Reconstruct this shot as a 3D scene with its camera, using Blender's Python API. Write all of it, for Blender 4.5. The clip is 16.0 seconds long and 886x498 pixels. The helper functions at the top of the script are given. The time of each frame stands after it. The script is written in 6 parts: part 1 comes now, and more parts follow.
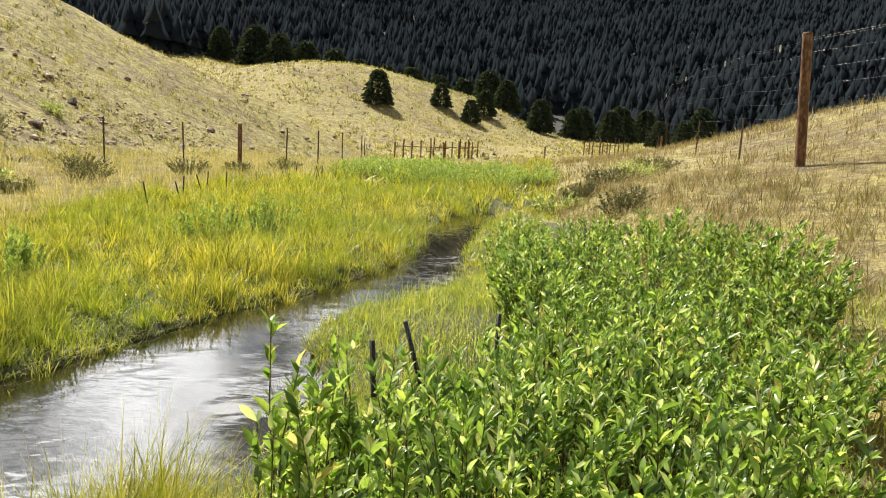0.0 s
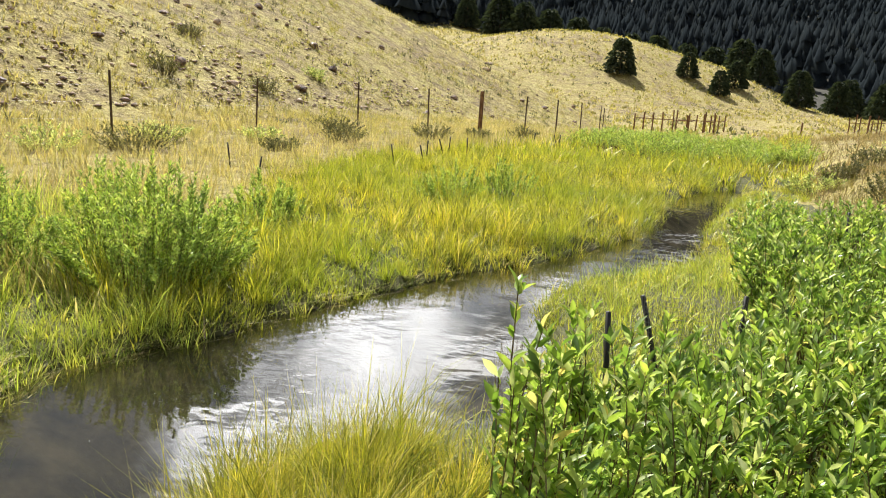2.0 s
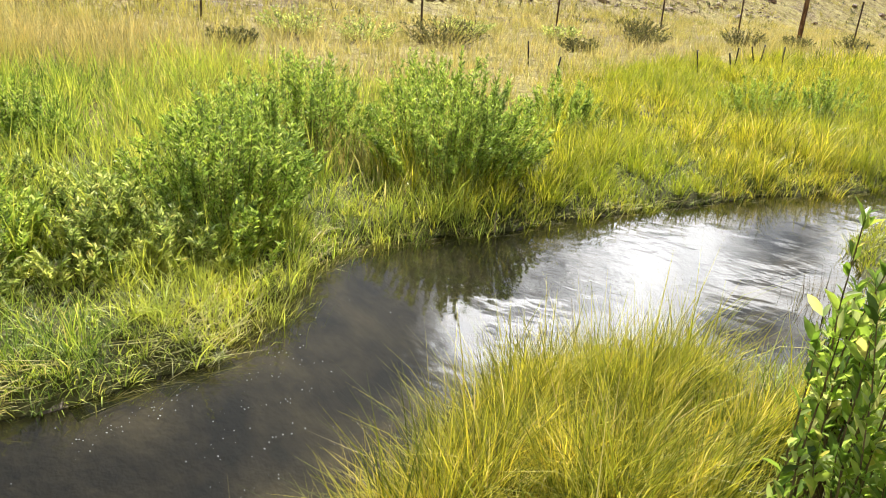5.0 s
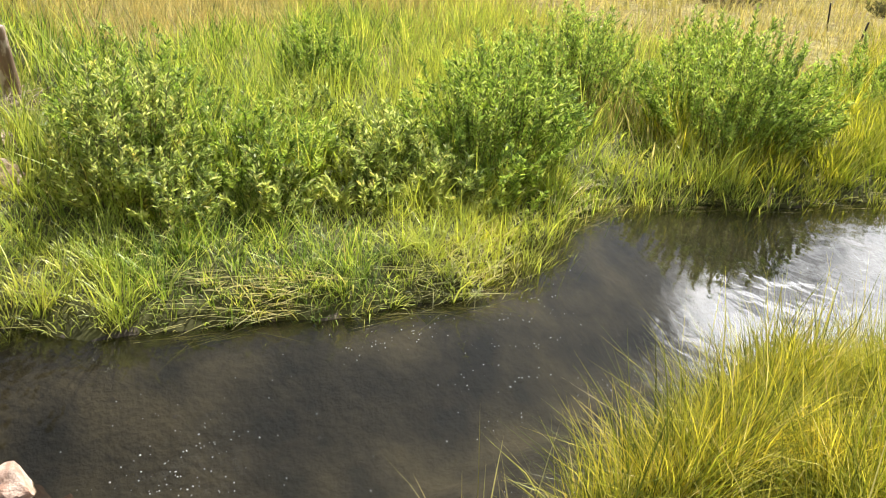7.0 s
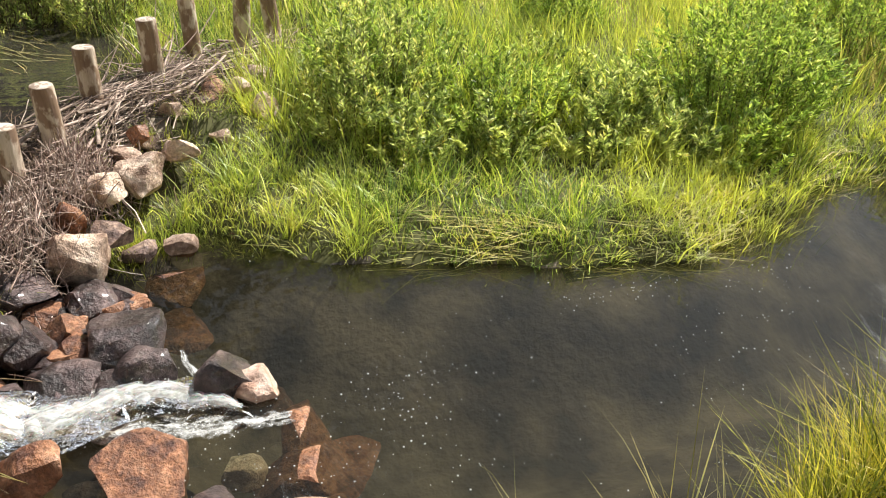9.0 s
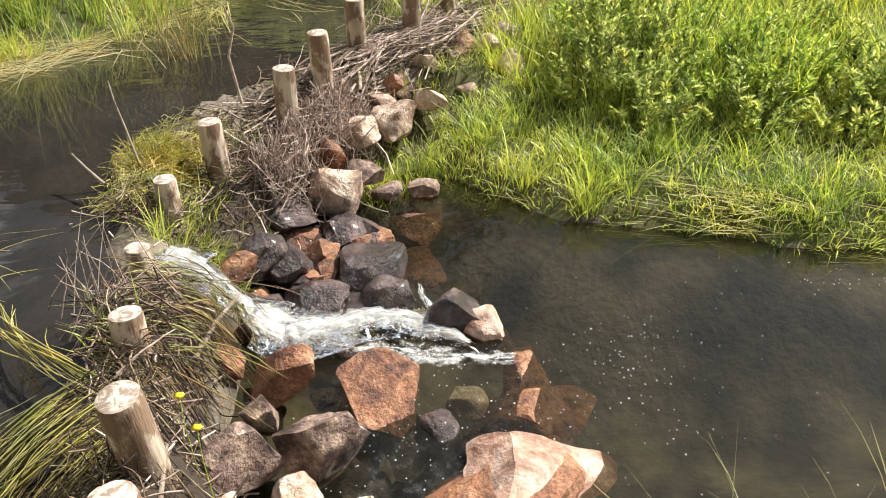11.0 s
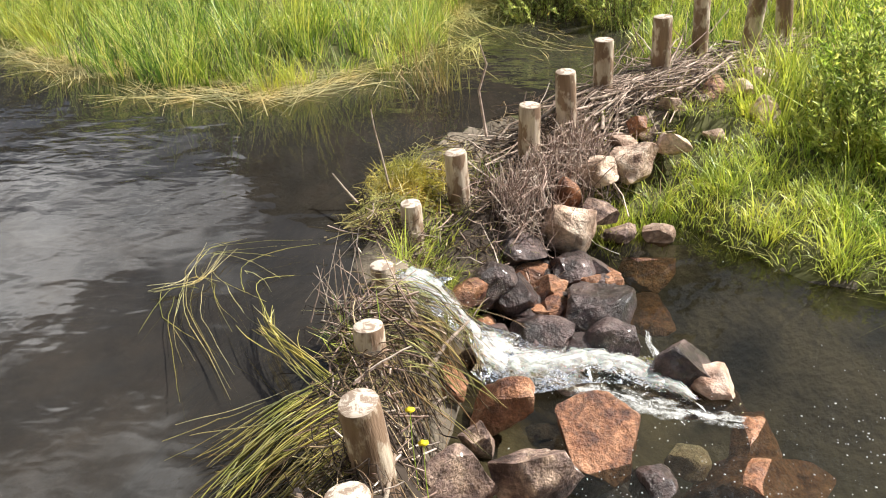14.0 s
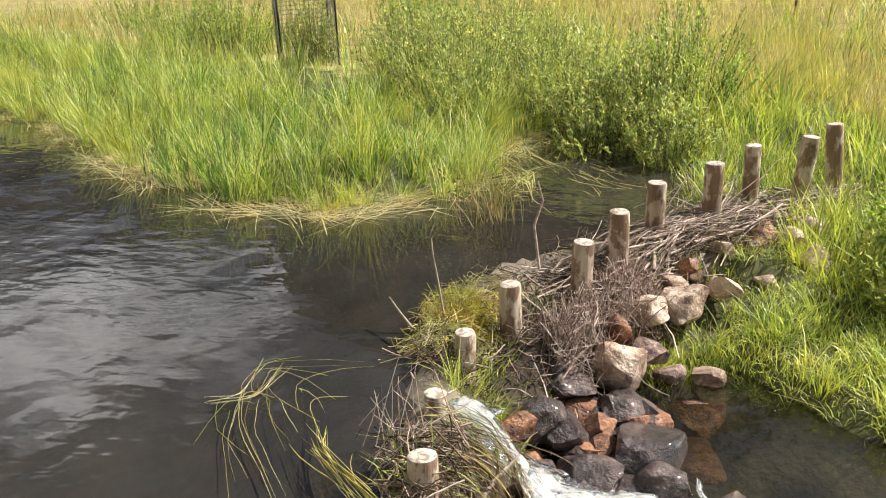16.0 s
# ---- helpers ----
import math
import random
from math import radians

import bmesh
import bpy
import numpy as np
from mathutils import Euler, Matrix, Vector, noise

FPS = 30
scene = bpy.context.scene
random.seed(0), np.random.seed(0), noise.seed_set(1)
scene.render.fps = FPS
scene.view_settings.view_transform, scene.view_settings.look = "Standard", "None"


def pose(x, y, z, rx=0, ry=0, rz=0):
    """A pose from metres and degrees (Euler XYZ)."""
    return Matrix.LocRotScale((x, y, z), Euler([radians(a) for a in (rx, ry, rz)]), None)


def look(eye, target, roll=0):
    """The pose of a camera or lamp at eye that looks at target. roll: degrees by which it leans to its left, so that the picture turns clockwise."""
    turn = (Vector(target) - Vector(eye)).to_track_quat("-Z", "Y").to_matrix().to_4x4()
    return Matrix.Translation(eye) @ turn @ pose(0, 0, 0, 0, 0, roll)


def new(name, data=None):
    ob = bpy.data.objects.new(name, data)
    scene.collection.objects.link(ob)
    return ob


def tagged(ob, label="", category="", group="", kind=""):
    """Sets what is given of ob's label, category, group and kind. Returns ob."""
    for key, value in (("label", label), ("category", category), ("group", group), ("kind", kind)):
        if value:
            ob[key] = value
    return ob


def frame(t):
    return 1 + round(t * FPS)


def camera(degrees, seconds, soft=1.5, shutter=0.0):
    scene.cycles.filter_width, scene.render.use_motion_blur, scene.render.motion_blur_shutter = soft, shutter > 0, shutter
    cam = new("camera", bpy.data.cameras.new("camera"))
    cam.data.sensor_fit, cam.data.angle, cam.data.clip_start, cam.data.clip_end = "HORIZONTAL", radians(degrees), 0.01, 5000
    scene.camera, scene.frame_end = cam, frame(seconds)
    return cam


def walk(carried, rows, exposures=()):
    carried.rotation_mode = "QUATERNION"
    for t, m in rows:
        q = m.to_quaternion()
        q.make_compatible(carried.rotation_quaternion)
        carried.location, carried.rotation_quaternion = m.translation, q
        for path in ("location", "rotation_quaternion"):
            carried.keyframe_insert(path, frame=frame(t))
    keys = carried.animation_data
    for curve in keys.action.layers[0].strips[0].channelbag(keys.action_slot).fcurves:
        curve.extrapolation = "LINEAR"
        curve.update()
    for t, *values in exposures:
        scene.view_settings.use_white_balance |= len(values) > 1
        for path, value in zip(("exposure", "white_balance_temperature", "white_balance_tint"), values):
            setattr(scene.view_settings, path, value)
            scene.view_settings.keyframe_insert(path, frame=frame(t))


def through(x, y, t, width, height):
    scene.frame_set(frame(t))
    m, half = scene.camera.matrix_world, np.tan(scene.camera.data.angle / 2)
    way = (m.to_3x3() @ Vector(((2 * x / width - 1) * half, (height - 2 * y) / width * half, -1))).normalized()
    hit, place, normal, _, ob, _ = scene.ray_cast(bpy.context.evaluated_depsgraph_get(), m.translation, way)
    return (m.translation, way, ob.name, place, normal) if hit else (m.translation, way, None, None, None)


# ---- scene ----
cam = camera(58.2, 16.0, 1.05)
PATH = [
    (0, (0.028, -0.041, 1.901), (0.033, 1.930, 1.563), 3.23),
    (0.5, (0.010, -0.044, 1.894), (-0.131, 1.917, 1.528), 3.33),
    (1, (-0.001, -0.041, 1.889), (-0.315, 1.895, 1.500), 3.41),
    (1.5, (-0.012, -0.042, 1.884), (-0.449, 1.866, 1.471), 4.07),
    (2, (-0.025, -0.039, 1.876), (-0.575, 1.832, 1.431), 3.88),
    (2.5, (-0.038, -0.038, 1.868), (-0.684, 1.792, 1.386), 3.74),
    (3, (-0.053, -0.036, 1.859), (-0.770, 1.755, 1.333), 4.15),
    (3.2, (-0.059, -0.038, 1.855), (-0.806, 1.735, 1.311), 4.38),
    (5.3, (-0.130, -0.066, 1.865), (-1.295, 1.379, 1.122), 4.43),
    (5.5, (-0.134, -0.079, 1.859), (-1.339, 1.328, 1.105), 4.55),
    (6, (-0.144, -0.098, 1.846), (-1.442, 1.202, 1.054), 4.57),
    (6.5, (-0.151, -0.112, 1.839), (-1.540, 1.065, 1.011), 4.31),
    (7, (-0.156, -0.129, 1.834), (-1.638, 0.907, 0.978), 4.11),
    (7.5, (-0.161, -0.144, 1.837), (-1.708, 0.758, 0.945), 3.42),
    (8, (-0.170, -0.162, 1.832), (-1.759, 0.619, 0.902), 2.60),
    (8.5, (-0.172, -0.184, 1.832), (-1.798, 0.476, 0.872), 1.93),
    (8.7, (-0.175, -0.190, 1.829), (-1.812, 0.426, 0.859), 1.77),
    (10.8, (-0.101, -0.284, 1.823), (-1.789, -0.198, 0.755), -0.72),
    (11, (-0.093, -0.292, 1.826), (-1.788, -0.271, 0.765), -1.40),
    (11.5, (-0.084, -0.309, 1.837), (-1.791, -0.438, 0.802), -2.66),
    (12, (-0.075, -0.332, 1.833), (-1.781, -0.563, 0.815), -2.57),
    (12.5, (-0.066, -0.346, 1.830), (-1.750, -0.672, 0.802), -2.74),
    (13, (-0.064, -0.352, 1.825), (-1.721, -0.768, 0.785), -3.24),
    (13.5, (-0.069, -0.345, 1.836), (-1.717, -0.833, 0.814), -3.82),
    (14, (-0.073, -0.346, 1.845), (-1.749, -0.860, 0.883), -4.48),
    (14.5, (-0.062, -0.353, 1.867), (-1.791, -0.843, 0.988), -4.70),
    (15, (-0.043, -0.367, 1.887), (-1.817, -0.831, 1.087), -3.67),
    (15.5, (-0.018, -0.385, 1.912), (-1.810, -0.889, 1.179), -2.28),
    (16, (-0.006, -0.404, 1.923), (-1.777, -1.027, 1.233), -1.79),
]
EXPOSURES = [(0.0, 0.63), (2.5, 0.80), (6.0, 0.87), (8.0, 0.86), (11.0, 0.91), (13.5, 0.92), (16.0, 0.82)]
walk(cam, [(t, look(eye, target, roll)) for t, eye, target, roll in PATH], EXPOSURES)

# ---------------------------------------------------------------- light: high sun ahead of the first view, broken cloud
SUN_AZ, SUN_EL = 35.0, 50.0        # degrees to the left of +y, degrees above the horizon
sun = new("sun", bpy.data.lights.new("sun", "SUN"))
sun.data.energy, sun.data.angle, sun.data.color = 5.0, radians(0.53), (1.0, 0.95, 0.86)
sun_dir = Vector((-math.sin(radians(SUN_AZ)) * math.cos(radians(SUN_EL)), math.cos(radians(SUN_AZ)) * math.cos(radians(SUN_EL)), math.sin(radians(SUN_EL))))
sun.matrix_world = look(sun_dir * 50, (0, 0, 0))

world = bpy.data.worlds.new("sky")
scene.world = world
world.use_nodes = True
wn, wl = world.node_tree.nodes, world.node_tree.links
wn.clear()
sky = wn.new("ShaderNodeTexSky")
sky.sky_type, sky.sun_disc = "NISHITA", False
sky.sun_elevation, sky.sun_rotation = radians(SUN_EL), radians(-SUN_AZ)
sky.altitude = 2600
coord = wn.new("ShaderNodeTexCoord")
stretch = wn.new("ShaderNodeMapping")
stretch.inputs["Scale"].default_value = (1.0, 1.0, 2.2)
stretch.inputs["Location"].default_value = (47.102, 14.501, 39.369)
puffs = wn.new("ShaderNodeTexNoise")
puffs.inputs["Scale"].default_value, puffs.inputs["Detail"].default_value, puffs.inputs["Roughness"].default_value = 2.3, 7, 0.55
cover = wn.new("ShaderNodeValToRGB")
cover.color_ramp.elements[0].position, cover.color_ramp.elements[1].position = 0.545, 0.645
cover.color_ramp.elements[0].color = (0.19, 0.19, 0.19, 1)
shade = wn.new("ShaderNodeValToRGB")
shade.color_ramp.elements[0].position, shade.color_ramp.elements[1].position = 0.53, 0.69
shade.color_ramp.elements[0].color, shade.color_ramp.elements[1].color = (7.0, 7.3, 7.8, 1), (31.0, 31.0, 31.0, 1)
toward = wn.new("ShaderNodeVectorMath")          # clouds scatter sunlight forward: brighter near the sun
toward.operation = "DOT_PRODUCT"
toward.inputs[1].default_value = sun_dir
power = wn.new("ShaderNodeMath")
power.operation = "POWER"
power.use_clamp = True
power.inputs[1].default_value = 6.0
gain = wn.new("ShaderNodeMath")
gain.operation = "MULTIPLY_ADD"
gain.inputs[1].default_value, gain.inputs[2].default_value = 11.0, 1.6
glow = wn.new("ShaderNodeVectorMath")
glow.operation = "SCALE"
wl.new(coord.outputs["Generated"], toward.inputs[0])
wl.new(toward.outputs["Value"], power.inputs[0])
wl.new(power.outputs[0], gain.inputs[0])
wl.new(shade.outputs["Color"], glow.inputs[0])
wl.new(gain.outputs[0], glow.inputs["Scale"])
mix = wn.new("ShaderNodeMix")
mix.data_type = "RGBA"
back = wn.new("ShaderNodeBackground")
back.inputs["Strength"].default_value = 0.027
outw = wn.new("ShaderNodeOutputWorld")
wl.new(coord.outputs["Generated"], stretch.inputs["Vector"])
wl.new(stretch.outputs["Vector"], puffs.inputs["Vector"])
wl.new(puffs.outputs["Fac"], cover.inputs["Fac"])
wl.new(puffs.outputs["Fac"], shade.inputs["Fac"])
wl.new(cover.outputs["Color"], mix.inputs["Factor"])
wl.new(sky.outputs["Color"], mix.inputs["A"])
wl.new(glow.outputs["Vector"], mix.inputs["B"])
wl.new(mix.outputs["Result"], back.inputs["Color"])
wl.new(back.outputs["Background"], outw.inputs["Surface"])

# ---------------------------------------------------------------- materials
class Nodes:
    """A small builder for node materials."""

    def __init__(self, name):
        self.material = bpy.data.materials.new(name)
        self.material.use_nodes = True
        self.tree = self.material.node_tree
        self.tree.nodes.clear()
        self.out = self.node("ShaderNodeOutputMaterial")
        self.place = self.node("ShaderNodeTexCoord").outputs["Object"]

    def node(self, kind, **inputs):
        n = self.tree.nodes.new(kind)
        for key, value in inputs.items():
            self.put(n.inputs[key.replace("_", " ")], value)
        return n

    def put(self, socket, value):
        if isinstance(value, bpy.types.NodeSocket):
            self.tree.links.new(value, socket)
        else:
            socket.default_value = (*value, 1) if isinstance(value, tuple) and len(value) == 3 and socket.type == "RGBA" else value

    def noise(self, scale, detail=4, rough=0.55, vector=None, distortion=0.0):
        return self.node("ShaderNodeTexNoise", Vector=vector or self.place, Scale=scale, Detail=detail, Roughness=rough, Distortion=distortion).outputs["Fac"]

    def stretched(self, scale, vector=None):
        return self.node("ShaderNodeMapping", Vector=vector or self.place, Scale=scale).outputs["Vector"]

    def ramp(self, fac, *stops):
        n = self.node("ShaderNodeValToRGB", Fac=fac)
        e = n.color_ramp.elements
        while len(e) < len(stops):
            e.new(0.5)
        for one, (at, colour) in zip(e, stops):
            one.position, one.color = at, (*colour, 1) if isinstance(colour, tuple) else (colour, colour, colour, 1)
        return n.outputs["Color"]

    def mix(self, fac, a, b, blend="MIX"):
        n = self.tree.nodes.new("ShaderNodeMix")
        n.data_type, n.blend_type = "RGBA", blend
        self.put(n.inputs["Factor"], fac)
        self.put(n.inputs["A"], a)
        self.put(n.inputs["B"], b)
        return n.outputs["Result"]

    def math(self, kind, a, b=0.0):
        n = self.tree.nodes.new("ShaderNodeMath")
        n.operation = kind
        self.put(n.inputs[0], a)
        self.put(n.inputs[1], b)
        return n.outputs[0]

    def bump(self, height, strength, distance):
        return self.node("ShaderNodeBump", Height=height, Strength=strength, Distance=distance).outputs["Normal"]

    def principled(self, colour, rough, normal=None, **more):
        n = self.node("ShaderNodeBsdfPrincipled", Base_Color=colour, Roughness=rough, **more)
        if normal is not None:
            self.put(n.inputs["Normal"], normal)
        return n.outputs["BSDF"]

    def done(self, shader):
        self.tree.links.new(shader, self.out.inputs["Surface"])
        return self.material


def blade_material(name, stops, tint, patch=0.9, through=0.45, gloss=0.35, tint_at=(0.42, 0.62), spec=0.5, tinted=0.75):
    """Leaves and blades: colour by blade, broad patches, light shining through."""
    m = Nodes(name)
    island = m.node("ShaderNodeNewGeometry").outputs["Random Per Island"]
    colour = m.ramp(island, *stops)
    patchy = m.ramp(m.noise(patch, 3), (tint_at[0], 0.0), (tint_at[1], 1.0))
    colour = m.mix(patchy, colour, m.mix(tinted, colour, tint))
    # tuft-sized dark and bright mottling puts the shading between tufts into the colour
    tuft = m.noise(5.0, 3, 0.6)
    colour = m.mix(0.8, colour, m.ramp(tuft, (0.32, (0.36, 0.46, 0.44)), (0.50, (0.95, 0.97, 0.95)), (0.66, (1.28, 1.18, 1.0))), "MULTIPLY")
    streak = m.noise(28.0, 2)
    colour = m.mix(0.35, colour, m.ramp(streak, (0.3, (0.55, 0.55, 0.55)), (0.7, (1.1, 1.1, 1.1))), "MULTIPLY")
    front = m.principled(colour, gloss, None, Specular_IOR_Level=spec)
    lit = m.node("ShaderNodeBsdfTranslucent", Color=m.mix(1.0, colour, (1.22, 1.15, 0.68), "MULTIPLY")).outputs["BSDF"]
    both = m.node("ShaderNodeMixShader", Fac=through)
    m.put(both.inputs[1], front)
    m.put(both.inputs[2], lit)
    return m.done(both.outputs["Shader"])


def soil_material():
    """Ground: dry straw, stony soil, damp mud and green thatch in patches."""
    m = Nodes("meadow_soil")
    big, mid, fine = m.noise(0.16, 4), m.noise(1.1, 5), m.noise(16.0, 4, 0.65)
    straw = m.ramp(mid, (0.3, (0.38, 0.31, 0.13)), (0.52, (0.52, 0.45, 0.17)), (0.72, (0.40, 0.37, 0.12)))
    dirt = m.ramp(fine, (0.3, (0.19, 0.135, 0.075)), (0.7, (0.37, 0.29, 0.17)))
    colour = m.mix(m.ramp(m.math("ADD", m.math("MULTIPLY", big, 0.45), m.math("MULTIPLY", m.noise(0.9, 6, 0.7), 0.55)), (0.49, 0.0), (0.60, 0.9)), straw, dirt)
    colour = m.mix(0.55, colour, m.ramp(fine, (0.25, (0.35, 0.35, 0.35)), (0.75, (1.25, 1.25, 1.25))), "MULTIPLY")
    clump = m.noise(2.6, 5, 0.7)
    colour = m.mix(0.75, colour, m.ramp(clump, (0.36, (0.46, 0.39, 0.28)), (0.52, (1.0, 1.0, 1.0)), (0.70, (1.25, 1.22, 1.05))), "MULTIPLY")
    tussock = m.noise(6.5, 4, 0.7)
    colour = m.mix(0.7, colour, m.ramp(tussock, (0.40, (0.50, 0.43, 0.32)), (0.50, (1.0, 1.0, 1.0)), (0.62, (1.18, 1.16, 1.05))), "MULTIPLY")
    normal = m.bump(m.math("ADD", fine, m.math("ADD", m.math("MULTIPLY", tussock, 1.5), m.math("MULTIPLY", clump, 3.0))), 0.9, 0.09)
    return m.done(m.principled(colour, 0.92, normal))


def bed_material():
    m = Nodes("stream_mud")
    colour = m.ramp(m.noise(3.0, 5), (0.36, (0.030, 0.024, 0.017)), (0.50, (0.115, 0.092, 0.066)), (0.66, (0.23, 0.185, 0.135)))
    return m.done(m.principled(colour, 0.8, m.bump(m.noise(24.0, 4), 0.5, 0.03)))


def water_material(name, ripple, flow, murk=0.62, ior=1.38, low=(0.017, 0.014, 0.010), high=(0.034, 0.027, 0.018), riffle=0.0, tint=(0.72, 0.64, 0.52, 1)):
    """Brown, slightly clear stream water with a rippled mirror on top."""
    m = Nodes(name)
    v = m.stretched(flow)
    wave = m.node("ShaderNodeTexWave", Vector=m.node("ShaderNodeMapping", Vector=m.place, Rotation=(0, 0, 0.7)).outputs["Vector"], Scale=1.3, Distortion=7.0, Detail=3.0, Detail_Scale=1.4).outputs["Fac"]
    calm = m.ramp(m.noise(0.75, 3), (0.42, 0.10), (0.62, 1.0))
    height = m.math("ADD", m.math("MULTIPLY", wave, 0.12), m.math("ADD", m.noise(3.4, 1, 0.4, v, 0.6), m.math("MULTIPLY", m.noise(10.0, 1, 0.4, v, 0.4), 0.40)))
    height = m.math("MULTIPLY", height, calm)
    if riffle:
        # quick, choppy water below the spill that calms down the stream
        away = m.ramp(m.math("MULTIPLY", m.node("ShaderNodeSeparateXYZ", Vector=m.place).outputs["Y"], 0.2), (0.16, 1.0), (0.66, 0.0))
        chop = m.math("ADD", m.noise(4.2, 2, 0.45, v, 0.8), m.math("MULTIPLY", m.noise(11.0, 1, 0.4, v, 0.8), 0.30))
        height = m.math("ADD", height, m.math("MULTIPLY", m.math("MULTIPLY", chop, away), riffle))
    normal = m.bump(height, ripple, 0.05)
    body = m.ramp(m.noise(1.6, 4), (0.35, low), (0.7, high))
    under = m.node("ShaderNodeMixShader", Fac=murk)
    m.put(under.inputs[1], m.node("ShaderNodeBsdfTransparent", Color=tint).outputs["BSDF"])
    m.put(under.inputs[2], m.node("ShaderNodeBsdfDiffuse", Color=body).outputs["BSDF"])
    top = m.node("ShaderNodeMixShader", Fac=m.node("ShaderNodeFresnel", IOR=ior, Normal=normal).outputs["Fac"])
    m.put(top.inputs[1], under.outputs["Shader"])
    m.put(top.inputs[2], m.node("ShaderNodeBsdfGlossy", Color=(1, 1, 1, 1), Roughness=0.03, Normal=normal).outputs["BSDF"])
    return m.done(top.outputs["Shader"])


def wood_material(name, dark, light, along=(14, 14, 1.2), rough=0.8, bark=(0.42, 0.36, 0.32)):
    """Grain along z, cracks and weather stains."""
    m = Nodes(name)
    turn = m.node("ShaderNodeObjectInfo").outputs["Random"]
    v = m.node("ShaderNodeMapping", Vector=m.place, Scale=along, Location=m.node("ShaderNodeCombineXYZ", X=m.math("MULTIPLY", turn, 40.0)).outputs["Vector"]).outputs["Vector"]
    grain = m.noise(1.6, 6, 0.65, v)
    colour = m.ramp(grain, (0.28, dark), (0.66, light))
    blotch = m.ramp(m.noise(9.0, 5, 0.6, m.node("ShaderNodeMapping", Vector=m.place, Scale=(1.6, 1.6, 0.8), Location=m.node("ShaderNodeCombineXYZ", Z=m.math("MULTIPLY", turn, 25.0)).outputs["Vector"]).outputs["Vector"]), (0.46, (1, 1, 1)), (0.53, bark))
    colour = m.mix(0.85, colour, blotch, "MULTIPLY")
    return m.done(m.principled(colour, rough, m.bump(grain, 0.8, 0.012)))


def cut_wood_material():
    """Sawn log end: rings, radial checks, pale sapwood."""
    m = Nodes("sawn_end")
    sep = m.node("ShaderNodeSeparateXYZ", Vector=m.place)
    r = m.math("SQRT", m.math("ADD", m.math("MULTIPLY", sep.outputs["X"], sep.outputs["X"]), m.math("MULTIPLY", sep.outputs["Y"], sep.outputs["Y"])))
    ring = m.math("SINE", m.math("ADD", m.math("MULTIPLY", r, 1300.0), m.math("MULTIPLY", m.noise(30.0, 3), 6.0)))
    colour = m.mix(m.math("MULTIPLY", m.math("ADD", ring, 1.0), 0.12), (0.54, 0.48, 0.41), (0.34, 0.27, 0.20))
    colour = m.mix(m.ramp(m.noise(26.0, 5, 0.65, None, 0.8), (0.50, 0.0), (0.56, 0.85)), colour, (0.20, 0.135, 0.095))
    colour = m.mix(m.ramp(r, (0.040, 0.0), (0.052, 0.6)), colour, (0.22, 0.15, 0.10))
    return m.done(m.principled(colour, 0.75, m.bump(ring, 0.15, 0.002)))


def stone_material(name, a, b, c, wet=0.0, speck=60.0, crust=0.6, dark=0.5, grain=0.55, relief=0.95):
    m = Nodes(name)
    turn = m.node("ShaderNodeObjectInfo").outputs["Random"]
    v = m.node("ShaderNodeMapping", Vector=m.place, Location=m.node("ShaderNodeCombineXYZ", X=m.math("MULTIPLY", turn, 30.0), Y=turn).outputs["Vector"]).outputs["Vector"]
    colour = m.ramp(m.noise(8.0, 6, 0.65, v, 0.5), (0.36, a), (0.50, b), (0.64, c))
    colour = m.mix(grain, colour, m.ramp(m.noise(speck, 3, 0.6, v), (0.35, (0.30, 0.27, 0.25)), (0.62, (1.22, 1.18, 1.15))), "MULTIPLY")
    lichen = m.ramp(m.noise(13.0, 5, 0.6, v), (0.60, 0.0), (0.68, crust))
    colour = m.mix(m.ramp(m.noise(4.5, 5, 0.6, v, 0.8), (0.50, 0.0), (0.62, dark)), colour, m.mix(1.0, colour, (0.28, 0.22, 0.20), "MULTIPLY"))
    colour = m.mix(lichen, colour, m.mix(0.5, c, (0.60, 0.53, 0.45)))
    normal = m.bump(m.math("ADD", m.noise(18.0, 6, 0.65, v), m.math("MULTIPLY", m.noise(80.0, 3, 0.6, v), 0.3)), relief, 0.03)
    return m.done(m.principled(colour, 0.85 - 0.6 * wet, normal, Coat_Weight=0.8 * wet, Coat_Roughness=0.08))


def plain_material(name, colour, rough, metallic=0.0, grain=30.0):
    m = Nodes(name)
    c = m.mix(0.5, colour, m.ramp(m.noise(grain, 4), (0.3, (0.55, 0.52, 0.5)), (0.7, (1.2, 1.2, 1.2))), "MULTIPLY")
    return m.done(m.principled(c, rough, None, Metallic=metallic))


